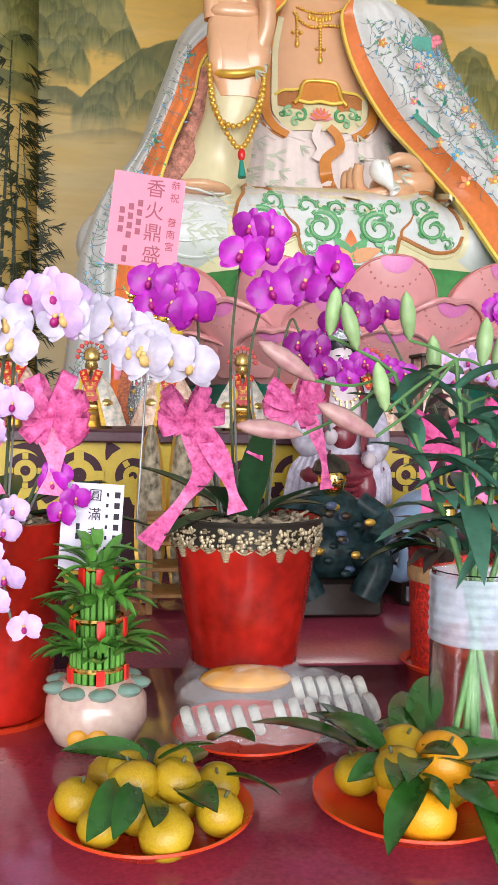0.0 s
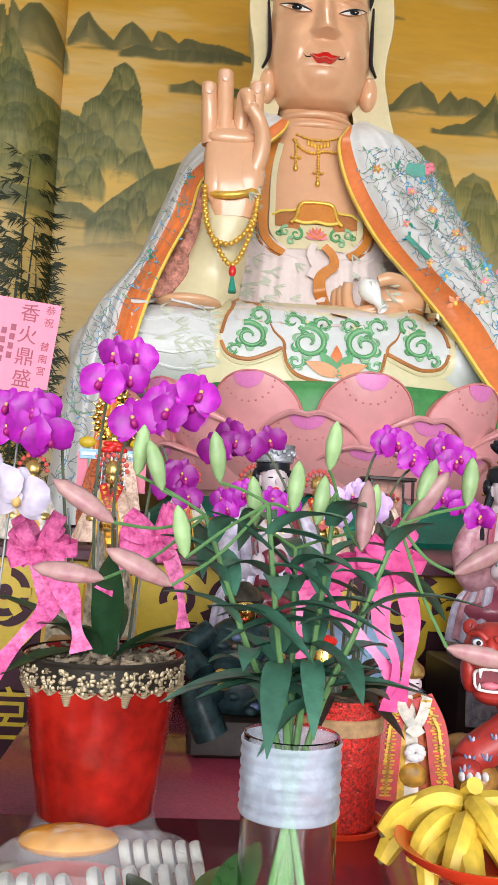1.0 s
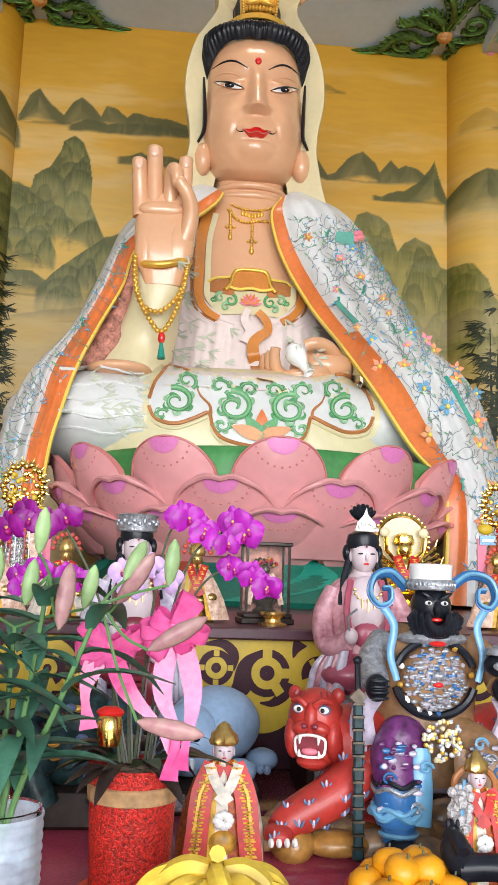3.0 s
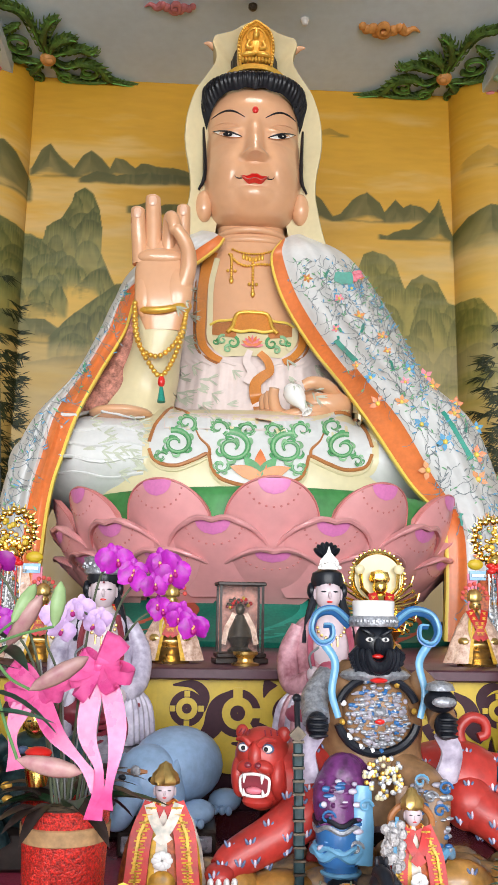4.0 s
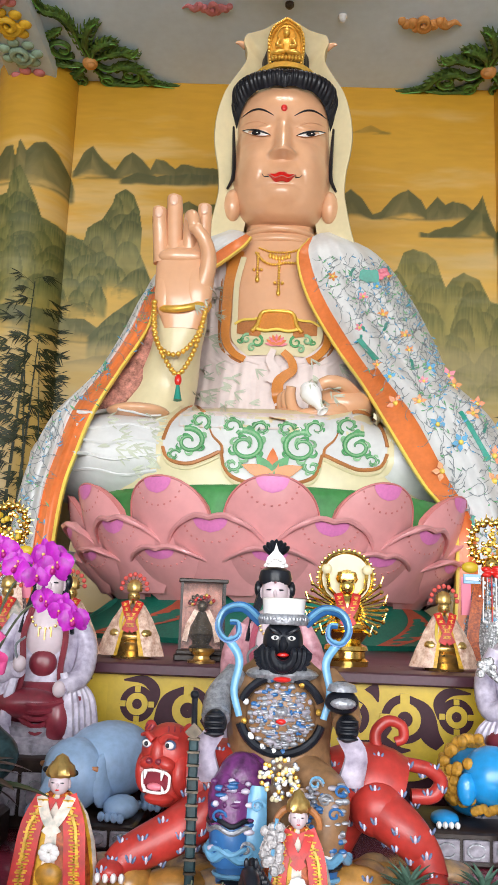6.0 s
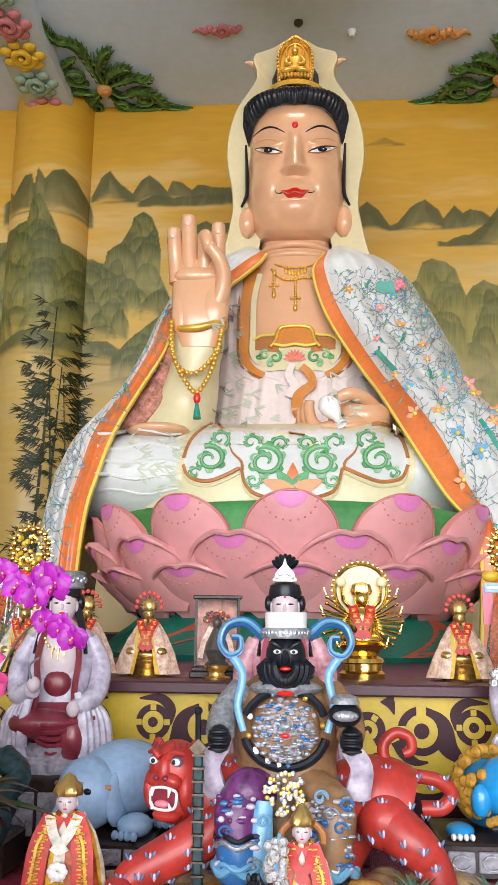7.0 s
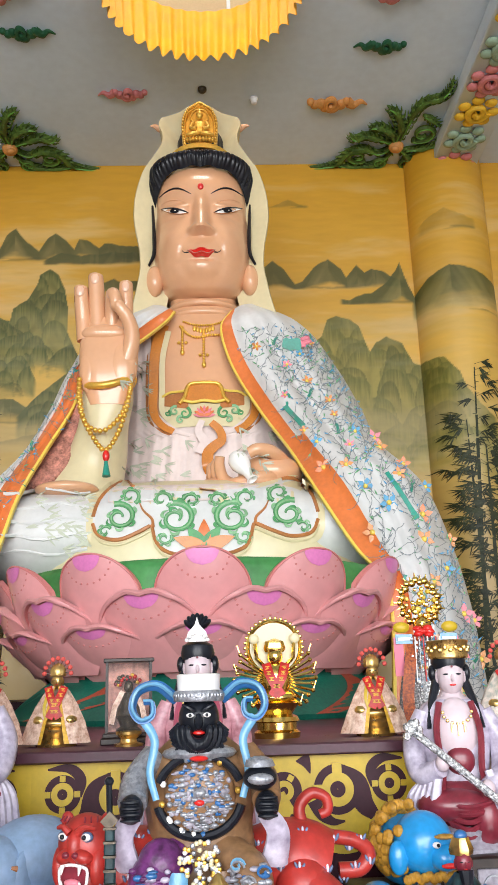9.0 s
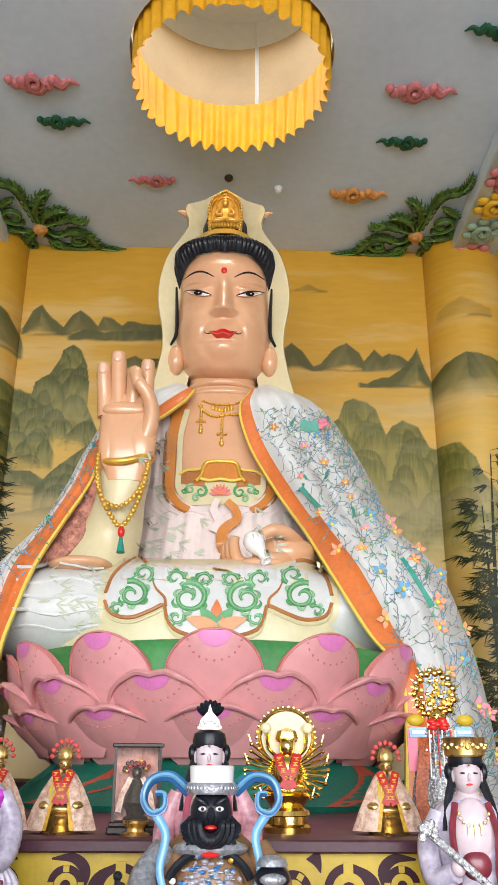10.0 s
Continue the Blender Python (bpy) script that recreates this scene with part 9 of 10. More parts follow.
def lion():
    S = Shape()
    rng = random.Random(9)
    S.ball((0, 0.05, 0.1), (0.1, 0.14, 0.10), LIONB, 20, 12)
    S.ball((0.03, -0.07, 0.13), (0.085, 0.08, 0.085), LIONB, 20, 14)
    S.ball((0.075, -0.13, 0.1), (0.045, 0.04, 0.035), LIONB, 14, 10)
    S.ball((-0.05, -0.11, 0.1), (0.028, 0.02, 0.045), LIONB, 12, 8)
    for k in range(90):
        a, b = rng.uniform(1.2, 4.3), rng.uniform(-0.9, 1.2)
        S.ball((0.0 + 0.105 * math.cos(a) * math.cos(b), -0.03 + 0.1 * math.sin(a) * math.cos(b) * 0.8, 0.13 + 0.1 * math.sin(b)), 0.017, LIONG, 7, 5)
    for k in range(12):
        S.ball((-0.03 + 0.012 * k, -0.12, 0.045 + 0.004 * (k % 3)), 0.014, LIONG, 7, 5)
    S.ball((0.075, -0.145, 0.155), (0.03, 0.012, 0.008), LIONG, 8, 5)
    for dx in (0.05, 0.105):
        S.ball((dx, -0.15, 0.135), (0.012, 0.008, 0.009), EYEW, 8, 6)
        S.ball((dx + 0.003, -0.157, 0.135), 0.005, BLACKF, 6, 5)
    S.ball((0.08, -0.165, 0.085), (0.025, 0.01, 0.008), REDP, 8, 5)
    for x in (-0.11, 0.12):
        S.ball((x, -0.1, 0.02), (0.04, 0.05, 0.022), LIONB, 12, 8)
        for k in range(4):
            S.ball((x - 0.025 + 0.017 * k, -0.148, 0.012), (0.008, 0.01, 0.01), EYEW, 6, 5)
    S.obj("lion_statue", "bright blue guardian lion statue with a curled gold mane", "statue", at=Matrix.Translation((1.945, 2.55, TABLE_Z + 0.09)))
    carved_box(1.945, 2.55, 0.34, 0.34, 0.09)


lion()


def dark_warrior():
    S = Shape()
    S.box((0, 0, 0.05), (0.26, 0.2, 0.10), DKWOOD, bev=0.01)
    rng = random.Random(15)
    S.ball((0, 0, 0.17), (0.13, 0.1, 0.09), TEALF, 18, 12)
    S.ball((0, 0.01, 0.25), (0.1, 0.075, 0.09), TEALF, 18, 12)
    for sg in (-1, 1):
        S.tube(spline([(sg * 0.08, 0, 0.3), (sg * 0.14, -0.03, 0.25), (sg * 0.1, -0.09, 0.2)], 5), 0.034, TEALF, 10)
        S.tube(spline([(sg * 0.06, -0.05, 0.17), (sg * 0.11, -0.11, 0.15), (sg * 0.07, -0.12, 0.06)], 5), 0.042, TEALF, 10)
    for k in range(30):
        S.ball((rng.uniform(-0.1, 0.1), -0.08 - 0.03 * rng.random(), rng.uniform(0.12, 0.3)), (0.016, 0.01, 0.011), rng.choice((BRONZE, GOLDP, TEALF, SPOT)), 7, 5)
    face(S, (0, -0.02, 0.36), 0.042, GOLD, BLACKF)
    S.lathe([(0.045, 0.375), (0.05, 0.385), (0.04, 0.41), (0.01, 0.43)], (0, -0.005, 0), BRONZE, 16, wave=lambda a, i: 1 + 0.1 * math.cos(a * 7))
    S.obj("warrior_statue", "dark green armoured warrior statue with a gilded face", "statue", at=Matrix.Translation((0.49, 2.33, TABLE_Z)))


dark_warrior()


def doll(name, at, label, halo):
    """A draped doll: broad brocade robe, crossing sashes with gold lettering bars, pointed headdress."""
    S = Shape()
    rng = random.Random(17)
    rows = []
    for i, (r, z) in enumerate(((0.092, 0.0), (0.09, 0.06), (0.078, 0.13), (0.06, 0.19), (0.04, 0.225), (0.022, 0.24))):
        rows.append([(r * (1 + 0.06 * math.sin(a * 8 + i * 0.5)) * math.cos(a), r * 0.62 * math.sin(a), z) for a in np.linspace(0, 2 * math.pi, 40)[:-1]])
    S.grid(rows, lambda i, j: ROBEO if j % 10 < 7 else GOLDT if j % 10 == 7 else ROBEG, close_u=True)
    for sg in (-1, 1):
        sash(S, [(sg * 0.02, -0.028, 0.235), (sg * 0.045, -0.046, 0.17), (sg * 0.054, -0.06, 0.08), (sg * 0.062, -0.066, 0.01)], 0.046, SASHR, 11)
        sash(S, [(sg * 0.032, -0.03, 0.235), (sg * 0.014, -0.05, 0.19), (-sg * 0.012, -0.060, 0.155)], 0.022, ROBEG if not halo else SASHR, 0)
        S.ribbon([(sg * 0.02, -0.03, 0.24), (sg * 0.05, -0.055, 0.17), (sg * 0.068, -0.066, 0.02)], 0.006, GOLDT, (0, -1, 0.1))
    for k in range(8):
        a = k * 0.785
        S.ball((0.012 * math.cos(a), -0.066, 0.115 + 0.012 * math.sin(a)), (0.011, 0.006, 0.011), EYEW, 8, 5)
    S.ball((0, -0.05, 0.06), (0.03, 0.014, 0.03), LIONG, 12, 8)
    face(S, (0, -0.01, 0.262), 0.026)
    S.lathe([(0.028, 0.276), (0.031, 0.284), (0.027, 0.30), (0.016, 0.312), (0.012, 0.322), (0.001, 0.33)], (0, -0.004, 0), BRASS, 24, wave=lambda a, i: 1 + 0.1 * math.cos(a * 9 + i))
    if halo:
        S.tube([(0.055 * math.cos(a), 0.01, 0.24 + 0.045 * math.sin(a)) for a in np.linspace(-0.2, 3.34, 20)], 0.009, BROWNP, 8)
        S.tube(spline([(-0.08, -0.08, -0.02), (-0.07, -0.08, 0.12), (-0.055, -0.07, 0.27)], 5), 0.005, SKYL, 6)
        for k in range(30):
            S.ball((-0.065 + rng.uniform(-0.02, 0.02), -0.07 + rng.uniform(-0.015, 0.015), 0.2 + rng.uniform(-0.05, 0.05)), 0.014, FUR, 6, 4)
    S.obj(name, label, "doll", "draped dolls", at=at)


doll("draped_doll", Matrix.Translation((0.848, 2.0, TABLE_Z)) @ Matrix.Diagonal((1.08, 1.08, 0.94, 1)), "draped deity doll in orange brocade with a brass headdress", False)
doll("draped_doll", Matrix.Translation((1.40, 1.86, TABLE_Z - 0.0)) @ Matrix.Scale(0.85, 4), "small draped deity doll in red and gold sashes", True)


def horse():
    S = Shape()
    S.tube(spline([(-0.06, 0, 0.07), (0.0, 0, 0.072), (0.06, 0, 0.07)], 5), lambda q: 0.028, BLACKF, 12)
    S.tube(spline([(-0.055, 0, 0.075), (-0.075, -0.01, 0.11), (-0.07, -0.025, 0.135)], 5), lambda q: 0.026 - 0.006 * q, BLACKF, 10)
    S.tube(spline([(-0.075, -0.01, 0.135), (-0.07, -0.04, 0.135), (-0.068, -0.065, 0.12)], 5), lambda q: 0.019 - 0.006 * q, BLACKF, 10)
    for k in range(9):
        S.ball((-0.07 + 0.006 * k, 0.012, 0.15 - 0.008 * k), (0.012, 0.012, 0.014), BLACKF, 7, 5)
    for x in (-0.05, 0.05):
        for y in (-0.015, 0.015):
            S.tube([(x, y, 0.06), (x, y, 0.0)], lambda q: 0.012 - 0.003 * q, BLACKF, 8)
    S.tube(spline([(0.065, 0, 0.08), (0.09, 0, 0.07), (0.095, 0, 0.02)], 5), 0.009, BLACKF, 8)
    for sg in (-1, 1):
        S.ball((-0.072 + sg * 0.01, -0.012, 0.158), (0.005, 0.004, 0.011), BLACKF, 6, 5)
    S.obj("horse_figurine", "small glossy black horse figurine before a draped doll", "figurine", at=Matrix.Translation((1.375, 1.74, TABLE_Z)))


horse()


def bearded_figure():
    S = Shape()
    S.lathe([(0.001, 0), (0.06, 0), (0.055, 0.08), (0.045, 0.15), (0.02, 0.18)], (0, 0, 0), TEALF, 20, wave=lambda a, i: 1 + 0.05 * math.sin(a * 7))
    face(S, (0, -0.01, 0.205), 0.026, MAROONF, BLACKF)
    S.tube([(0, -0.034, 0.19), (0, -0.04, 0.15), (0, -0.042, 0.10)], lambda q: 0.02 - 0.012 * q, BLACKF, 8)
    S.lathe([(0.028, 0.222), (0.03, 0.235), (0.02, 0.262), (0.001, 0.27)], (0, 0, 0), BRASS, 16, wave=lambda a, i: 1 + 0.1 * math.cos(a * 6))
    S.ball((0, -0.004, 0.268), (0.018, 0.016, 0.014), SKYB, 10, 7)
    for k in range(16):
        S.ball((-0.05 + 0.0066 * k, -0.045, 0.12 + 0.03 * math.sin(k)), 0.01, (BRASS, SILV, SKYB)[k % 3], 6, 4)
    S.obj("bearded_figurine", "dark red-faced figurine with a long black beard", "figurine", at=Matrix.Translation((2.03, 2.28, TABLE_Z)))


bearded_figure()


def pineapples():
    lf = leaf_shape(0.085, 0.016, 0.45, 0.5, PINE).mesh("leaf")
    body = Shape().lathe([(0.001, -0.13), (0.035, -0.128), (0.055, -0.1), (0.058, -0.06), (0.048, -0.012), (0.02, 0.0)], (0, 0, 0), PINEB, 24, wave=lambda a, i: 1 + 0.04 * math.sin(a * 10 + i * 2)).mesh("body")
    rng = random.Random(23)
    for x in (1.64, 1.80):
        t = thing("pineapple", (x, 1.86, TABLE_Z + 0.05), "small pineapple with a spiky grey-green crown", "pineapple", "pineapples")
        part("body", body, t, Matrix.Translation((0, 0, 0.0)) @ Matrix.Scale(0.38, 4))
        for k in range(46):
            a = k * 2.4
            part("leaf", lf, t, Matrix.Translation((0, 0, 0.002 + 0.0006 * k)) @ Matrix.Rotation(a, 4, "Z") @ Matrix.Rotation(0.25 + 1.15 * k / 46 + rng.uniform(-0.1, 0.1), 4, "X") @ Matrix.Scale(0.85, 4))


pineapples()


def tall_ornate(x, seed):
    """A tall robed figure with a flaming gilt crown and hanging paper ornaments."""
    S = Shape()
    rng = random.Random(seed)
    S.lathe([(0.15, 0), (0.13, 0.15), (0.10, 0.32), (0.07, 0.42), (0.03, 0.46)], (0, 0, 0), TINSEL, 30, wave=lambda a, i: 1 + 0.06 * math.sin(a * 9))
    for sg in (-1, 1):
        S.ribbon(spline([(sg * 0.06, -0.08, 0.44), (sg * 0.1, -0.13, 0.3), (sg * 0.13, -0.15, 0.12), (sg * 0.12, -0.15, 0.0)], 5), 0.06, ROBEF if sg > 0 else ROBEO, (sg * 0.2, -1, 0.1), thick=0.003)
        S.box((sg * 0.12, -0.1, 0.42), (0.09, 0.01, 0.05), SKYL)
        S.box((sg * 0.12, -0.108, 0.42), (0.07, 0.01, 0.015), EYEW)
        S.ball((sg * 0.13, -0.1, 0.48), (0.045, 0.02, 0.03), FRETY, 10, 7)
        S.box((sg * 0.15, -0.09, 0.33), (0.05, 0.01, 0.2), SIGNP)
    face(S, (0, -0.03, 0.50), 0.045, GOLD, BLACKF)
    for k in range(26):
        a = 2 * math.pi * k / 26
        r = 0.095 + 0.012 * (k % 2)
        S.ball((r * math.cos(a), -0.01, 0.62 + r * 1.15 * math.sin(a)), (0.02, 0.014, 0.02), GOLD, 7, 5)
        S.tube([(r * math.cos(a), -0.01, 0.62 + r * 1.15 * math.sin(a)), ((r + 0.035) * math.cos(a), -0.01, 0.62 + (r + 0.035) * 1.15 * math.sin(a))], lambda q: 0.010 - 0.008 * q, GOLD, 5)
    for k in range(46):
        a, r = rng.random() * 6.28, 0.085 * math.sqrt(rng.random())
        S.ball((r * math.cos(a), -0.03 - 0.03 * rng.random(), 0.61 + r * math.sin(a)), rng.uniform(0.01, 0.018), rng.choice((GOLD, GOLD, GOLD, GOLDP, FRETY)), 6, 4)
    for k in range(9):
        S.ball((rng.uniform(-0.05, 0.05), -0.09, 0.46 + rng.uniform(-0.02, 0.02)), (0.026, 0.02, 0.016), REDP, 8, 6)
    for k in range(60):
        S.ball((rng.uniform(-0.09, 0.09), -0.12 + 0.02 * rng.random(), rng.uniform(0.05, 0.42)), 0.011, rng.choice((TINSEL, EYEW, SKYL, REDP, GOLDT, TINSEL)), 6, 4)
    for k in range(7):
        S.tube([((k - 3) * 0.022, -0.125, 0.43), ((k - 3) * 0.024, -0.135, 0.2 + 0.03 * (k % 2))], 0.004, (EYEW, TINSEL, SASHR)[k % 3], 5)
    S.obj("crowned_statue", "tall robed deity statue with a flaming gilt crown and tinsel", "statue", "crowned statues", at=Matrix.Translation((x, 4.3, TIER_Z)) @ Matrix.Scale(0.93, 4))


tall_ornate(-0.02, 1)
tall_ornate(2.44, 2)

# ---- bamboo painted on the mural, over the columns ----


def bamboo(x0, x1, top, seed, n, label):
    """Canes and leaves as flat brush strokes that follow the painted face."""
    rng = random.Random(seed)
    bl = mat("bamboo_leaf_paint", (0.016, 0.022, 0.008), 0.5, var=0.35, scale=8, col2=(0.035, 0.042, 0.016))
    bc = mat("bamboo_cane_paint", (0.03, 0.038, 0.018), 0.5, var=0.4, scale=8)
    s = Shape()

    def at(x, z, lift):
        return Vector((x, wall_face(x) - 0.006 - lift, z))

    def stroke(x, z, a, L, w, m, lift):
        pts = [at(x + L * t * math.cos(a), z + L * t * math.sin(a), lift) for t in (0, 0.25, 0.6, 1.0)]
        sx, sz = -math.sin(a) * w, math.cos(a) * w
        s.grid([[p + Vector((sx * q, 0, sz * q)) for p, q in zip(pts, (0.15, 1, 0.8, 0.03))], [p - Vector((sx * q, 0, sz * q)) for p, q in zip(pts, (0.15, 1, 0.8, 0.03))]], m)

    for c in range(n):
        px = x0 + (x1 - x0) * (0.3 + 0.45 * (c + 0.5) / n + rng.uniform(-0.06, 0.06))
        hh = top * (1 - 0.05 * c) - rng.uniform(0.0, 0.5) * (c > 0)
        lean = rng.uniform(-0.06, 0.06)
        z, w = 1.4, 0.02 - 0.002 * c
        while z < hh:
            L = min(rng.uniform(0.24, 0.32), hh - z + 0.02)
            k = max(0.35, min(1.0, (hh - z) / 1.2))
            pts = [at(px + lean * (z + L * t - 2.3), z + L * t, 0.001 * c) for t in np.linspace(0, 0.94, 5)]
            s.grid([[p - Vector((w * k, 0, 0)) for p in pts], [p + Vector((w * k, 0, 0)) for p in pts]], bc)
            z += L
        z = 1.5
        while z < hh + 0.05:
            sg = rng.choice((-1, 1))
            bx = px + lean * (z - 2.3)
            R = rng.uniform(0.08, 0.34) * (0.5 + 0.5 * min(1, (hh + 0.2 - z) / 0.8))
            a = rng.uniform(0.0, 0.7)
            ex, ez = bx + sg * R * math.cos(a), z + R * math.sin(a)
            s.grid([[at(bx, z, 0.004), at(ex, ez, 0.004)], [at(bx, z + 0.006, 0.004), at(ex, ez + 0.004, 0.004)]], bc)
            for q in range(rng.randint(7, 13)):
                t = rng.uniform(0.55, 1.05)
                aa = rng.uniform(-1.3, 0.5)
                stroke(bx + (ex - bx) * t, z + (ez - z) * t, aa if sg > 0 else math.pi - aa, rng.uniform(0.08, 0.17), rng.uniform(0.005, 0.009), bl, 0.006 + 0.0004 * q)
            z += rng.uniform(0.035, 0.085)
    s.obj("mural_bamboo", label, "mural bamboo", kind="structure", smooth=False)


bamboo(-1.95, -0.98, 5.2, 61, 4, "dark green bamboo painted on the mural")
bamboo(3.92, 4.9, 5.05, 62, 5, "dark green bamboo painted on the mural")

# ---- ceiling reliefs ----
CPINK = mat("cloud_pink_paint", (0.62, 0.20, 0.20), 0.5, var=0.2, scale=8)
CGREEN = mat("cloud_green_paint", (0.02, 0.10, 0.045), 0.45, var=0.25, scale=8)
CORNG = mat("cloud_orange_paint", (0.68, 0.30, 0.08), 0.5, var=0.2, scale=8)
CYEL = mat("rosette_yellow_paint", (0.80, 0.48, 0.03), 0.45, var=0.15, scale=8)
CSAGE = mat("rosette_sage_paint", (0.30, 0.42, 0.30), 0.5, var=0.2, scale=8)
AGREEN = mat("acanthus_green_paint", (0.035, 0.075, 0.015), 0.45, var=0.35, scale=9, col2=(0.10, 0.17, 0.03))


def cloud(x, y, m, k, flip, label):
    """A relief cloud on the ceiling: curled head, billows and a drawn-out tail."""
    s = Shape()
    sp = [((0.1 * (1 - t * 0.85)) * math.cos(t * 9), (0.075 * (1 - t * 0.85)) * math.sin(t * 9), -0.02 - 0.03 * t) for t in np.linspace(0, 1, 24)]
    s.tube(sp, lambda q: 0.034 - 0.014 * q, m, 8)
    for px, py, r in ((-0.13, 0.02, 0.06), (-0.2, 0.03, 0.05), (0.12, 0.03, 0.06), (0.02, 0.07, 0.055), (-0.07, 0.06, 0.05), (0.18, 0.0, 0.045), (-0.26, 0.0, 0.04)):
        s.ball((px, py, -0.012), (r * 1.2, r * 0.75, 0.032), m, 12, 8)
    s.tube(spline([(0.2, 0.0, -0.01), (0.28, 0.03, -0.015), (0.36, 0.0, -0.012), (0.45, 0.035, -0.008)], 5), lambda q: 0.04 * (1 - q) + 0.006, m, 8)
    s.obj("relief_cloud", label, "relief cloud", "ceiling clouds", at=Matrix.Translation((x, y, CEIL_Z)) @ Matrix.Diagonal((-k if flip else k, k * 1.9, k * 1.4, 1)))


cloud(-0.62, 6.75, CPINK, 1.0, False, "pink painted plaster cloud on the ceiling")
cloud(3.25, 6.74, CPINK, 1.0, False, "pink painted plaster cloud on the ceiling")
cloud(-0.48, 7.32, CGREEN, 0.75, False, "dark green painted plaster cloud on the ceiling")
cloud(3.32, 7.52, CGREEN, 0.75, True, "dark green painted plaster cloud on the ceiling")
cloud(3.9, 5.95, CGREEN, 0.75, True, "dark green painted plaster cloud on the ceiling")
cloud(0.5, 8.28, CPINK, 0.75, True, "pink painted plaster cloud on the ceiling")
cloud(2.86, 8.45, CORNG, 0.95, False, "orange painted plaster cloud on the ceiling")
for bx in (-1.77, 4.53):
    for by, m in ((9.40, CPINK), (8.88, CSAGE), (8.36, CYEL), (7.84, CPINK), (7.32, CSAGE), (6.8, CYEL)):
        r = thing("relief_rosette", Matrix.Translation((bx, by, CEIL_Z - 0.22)) @ Matrix.Diagonal((1.25, 1.2, 1.2, 1)), "painted plaster cloud rosette on a ceiling beam", "relief rosette", "beam rosettes")
        part("scroll", Shape().tube([((0.11 * (1 - t * 0.85)) * math.cos(t * 10), (0.14 * (1 - t * 0.85)) * math.sin(t * 10), -0.012 - 0.03 * t) for t in np.linspace(0, 1, 26)], lambda q: 0.04 - 0.016 * q, m, 8).mesh("scroll"), r)
        lobe = Shape().ball((0, 0, 0), (0.06, 0.06, 0.03), m, 10, 6).mesh("lobe")
        for k in range(7):
            part("lobe", lobe, r, Matrix.Translation((0.15 * math.cos(k * 0.9), 0.17 * math.sin(k * 0.9), -0.01)))


ALIGHT = mat("light_leaf_green", (0.13, 0.36, 0.05), 0.45, var=0.2, scale=6)


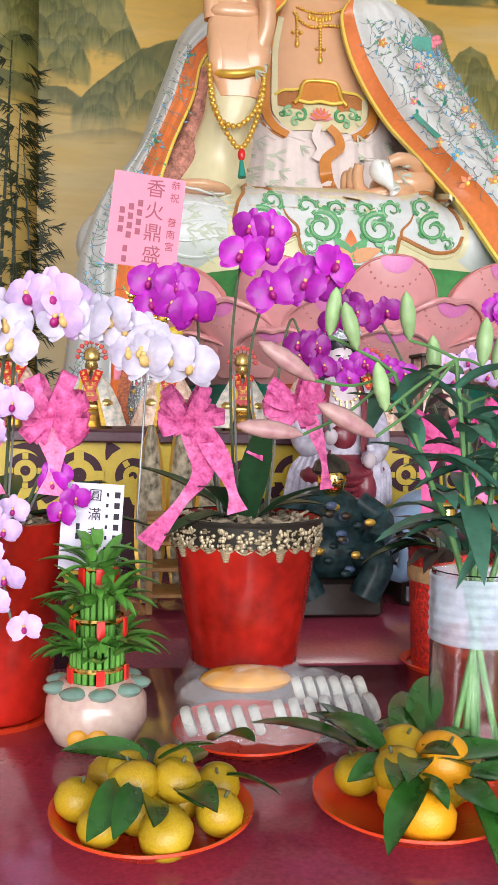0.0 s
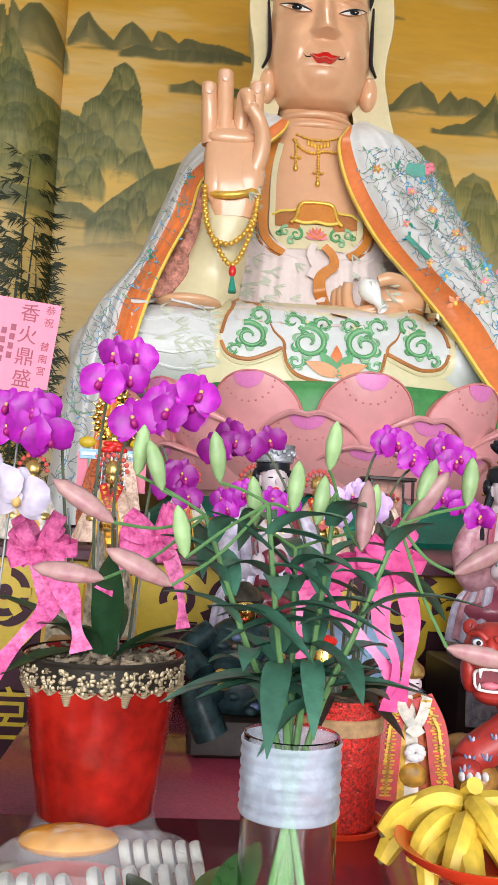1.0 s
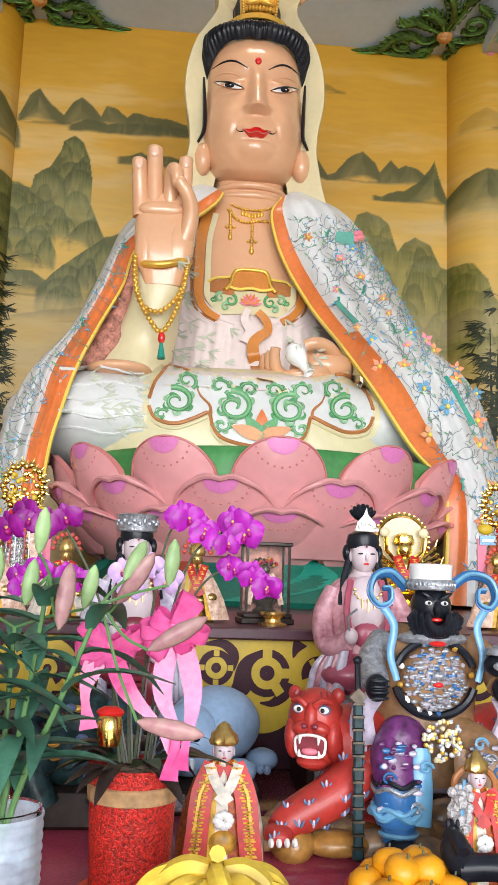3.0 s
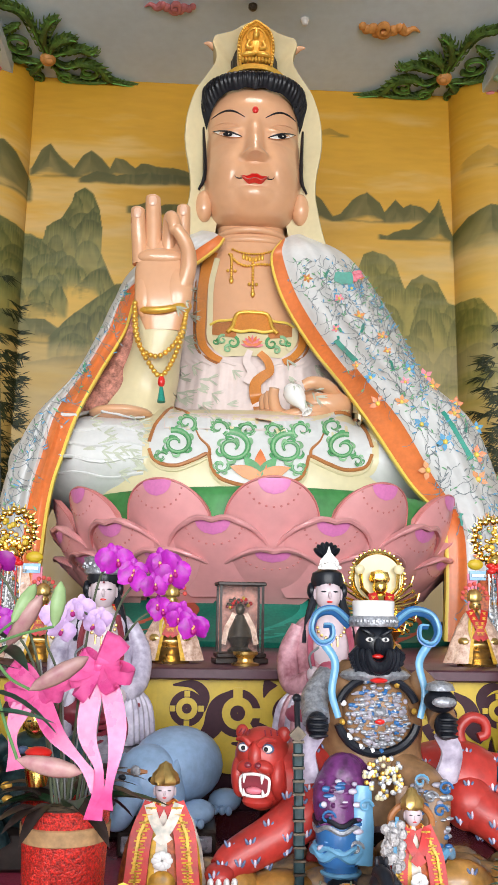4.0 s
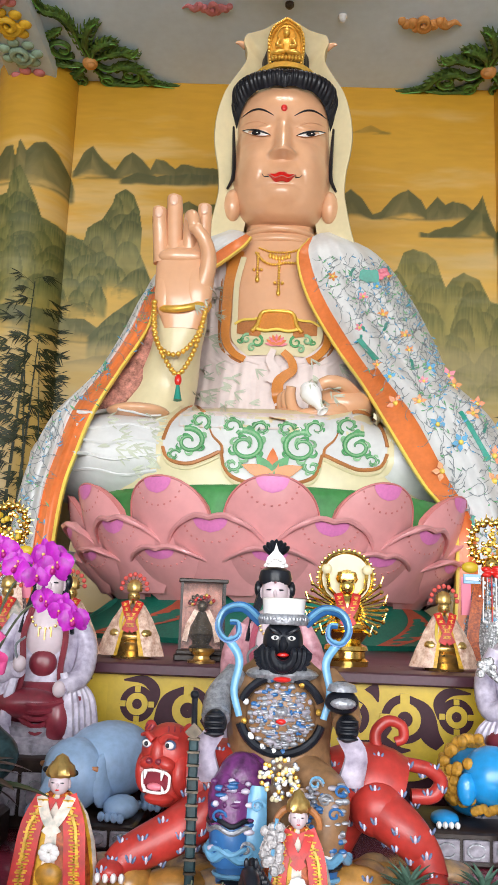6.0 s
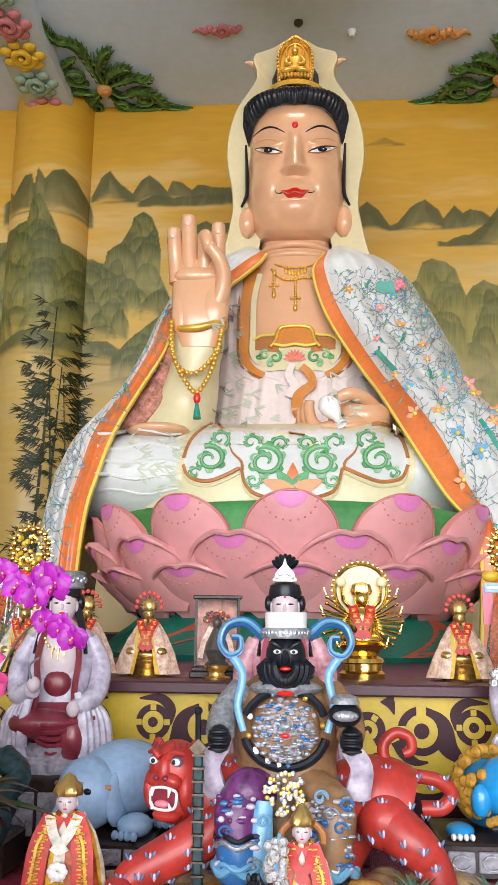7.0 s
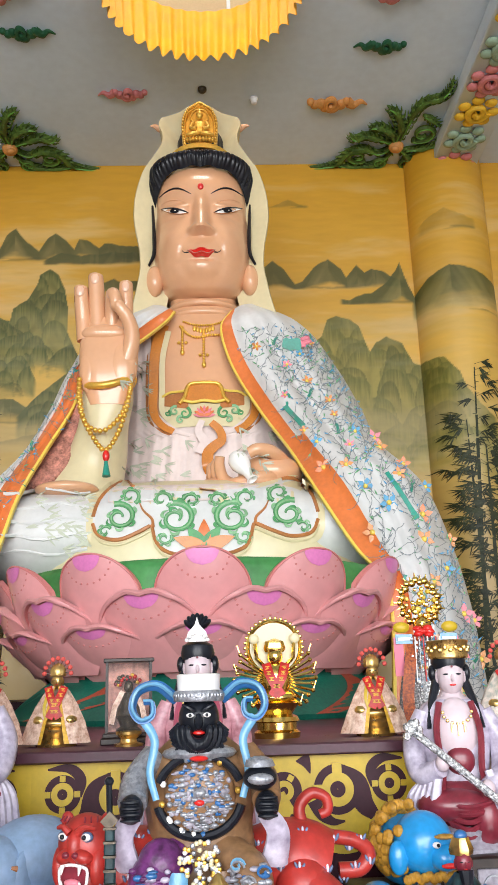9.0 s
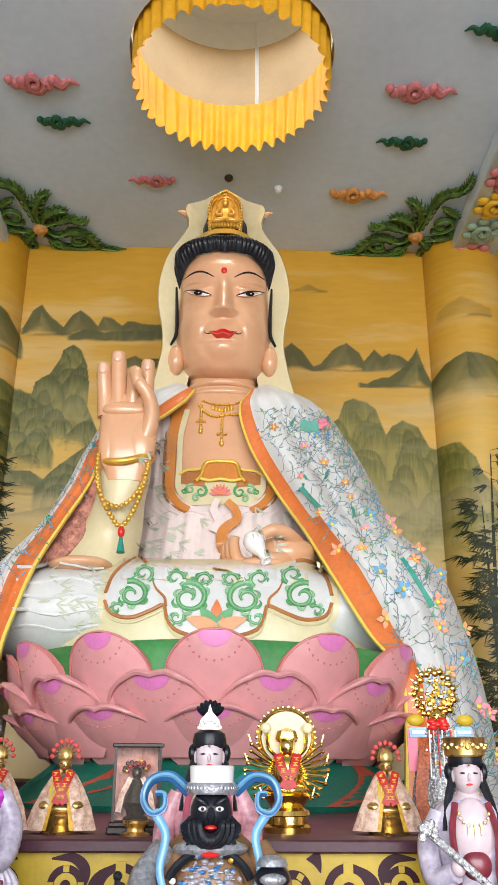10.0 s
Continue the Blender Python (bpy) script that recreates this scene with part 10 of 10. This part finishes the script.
def acanthus(cx, sg):
    """A corner relief where wall, beam and ceiling meet: scrolls and serrated leaves springing from an orange boss."""
    s = Shape()

    def leaf(pts, w, m=AGREEN):
        """A tapering leaf along pts with notched sides and a light edge on its ridge."""
        line = spline([(a, b, -0.03) for a, b in pts], 6)
        k = len(line) - 1
        s.tube(line, lambda q: w * math.sin(math.pi * (0.12 + 0.84 * q)) * (1 + 0.12 * math.sin(q * 22)), m, 8, flat=0.7)
        s.tube([p + Vector((0, 0, -w * 0.62)) for p in line[1:-1]], lambda q: w * 0.24 * math.sin(math.pi * (0.1 + 0.85 * q)), ALIGHT, 6)
        for i in range(2, k - 1, 2):
            t = (line[i + 1] - line[i - 1]).normalized()
            nn = Vector((-t.y, t.x, 0))
            for side in (-1, 1):
                L = w * 1.5 * math.sin(math.pi * (0.15 + 0.75 * i / k))
                e = line[i] + nn * side * L + t * L * 0.8
                s.tube(spline([line[i], line[i] + nn * side * L * 0.7 + t * L * 0.1 + Vector((0, 0, -0.02)), e], 3), lambda q, L=L: 0.34 * L * (1 - 0.8 * q), m if side > 0 else AGREEN, 6, flat=0.7)

    def curl(px, py, r, a0, st, w):
        pts = [(px + r * (1 - 0.82 * t) * math.cos(a0 + st * 8 * t), py + r * (1 - 0.82 * t) * math.sin(a0 + st * 8 * t), -0.03 - 0.02 * t) for t in np.linspace(0, 1, 26)]
        s.tube(pts, lambda q: w * (1 - 0.5 * q), AGREEN, 8)
        s.tube([Vector(p) + Vector((0, 0, -w * 0.8)) for p in pts], lambda q: w * 0.25 * (1 - 0.5 * q), ALIGHT, 6)

    # x runs from the corner along the wall towards the middle, y towards the room
    leaf([(0.0, 0.0), (0.16, 0.16), (0.36, 0.08), (0.52, 0.16), (0.62, 0.36), (0.78, 0.42), (0.98, 0.45)], 0.055)
    leaf([(0.0, 0.02), (0.1, -0.22), (0.26, -0.32), (0.36, -0.3)], 0.06)
    leaf([(0.02, 0.0), (0.0, -0.3), (0.10, -0.55), (0.22, -0.66)], 0.06)
    leaf([(0.0, 0.0), (0.2, -0.1), (0.36, -0.16), (0.48, -0.1), (0.55, -0.2)], 0.055)
    leaf([(-0.02, 0.0), (-0.06, -0.3), (-0.1, -0.6), (-0.18, -0.74), (-0.32, -0.8), (-0.38, -0.95), (-0.37, -1.12)], 0.055)
    leaf([(-0.03, 0.05), (-0.16, 0.2), (-0.3, 0.36), (-0.46, 0.42)], 0.055)
    leaf([(-0.02, 0.08), (0.12, 0.34), (0.32, 0.42), (0.56, 0.40), (0.72, 0.34)], 0.045)
    leaf([(-0.1, 0.1), (-0.3, 0.08), (-0.46, 0.0), (-0.5, -0.2)], 0.05)
    leaf([(-0.2, -0.5), (-0.32, -0.42), (-0.44, -0.3)], 0.045)
    curl(0.40, 0.22, 0.13, 2.4, -1, 0.034)
    curl(0.14, 0.34, 0.11, 0.5, 1, 0.030)
    curl(-0.26, -0.2, 0.16, 1.0, 1, 0.036)
    curl(-0.2, 0.36, 0.10, 2.0, -1, 0.028)
    s.ball((0.0, 0.0, -0.07), (0.085, 0.085, 0.06), CORNG, 16, 10)
    s.ball((0.02, -0.03, -0.11), (0.05, 0.04, 0.03), CORNG, 12, 8)
    s.obj("acanthus_relief", "green painted plaster acanthus relief in the ceiling corner", "relief", "ceiling corner reliefs", at=Matrix.Translation((cx, 9.24, CEIL_Z)) @ Matrix.Diagonal((sg * 1.12, 1.12, 1.2, 1)))


acanthus(-1.04, 1)
acanthus(3.77, -1)
d1 = Shape().lathe([(0.001, -0.06), (0.03, -0.055), (0.05, -0.03), (0.05, 0.0)], (0, 0, 0), BRONZE, 18)
d1.obj("smoke_detector", "small dark round detector on the ceiling", "smoke detector", at=Matrix.Translation((1.354, 8.23, CEIL_Z)))
d2 = Shape().lathe([(0.001, -0.08), (0.03, -0.07), (0.04, -0.03), (0.05, -0.02), (0.05, 0.0)], (0, 0, 0), EYEW, 18)
d2.obj("ceiling_lamp", "small white unlit ceiling lamp", "ceiling lamp", at=Matrix.Translation((1.95, 8.41, CEIL_Z)))
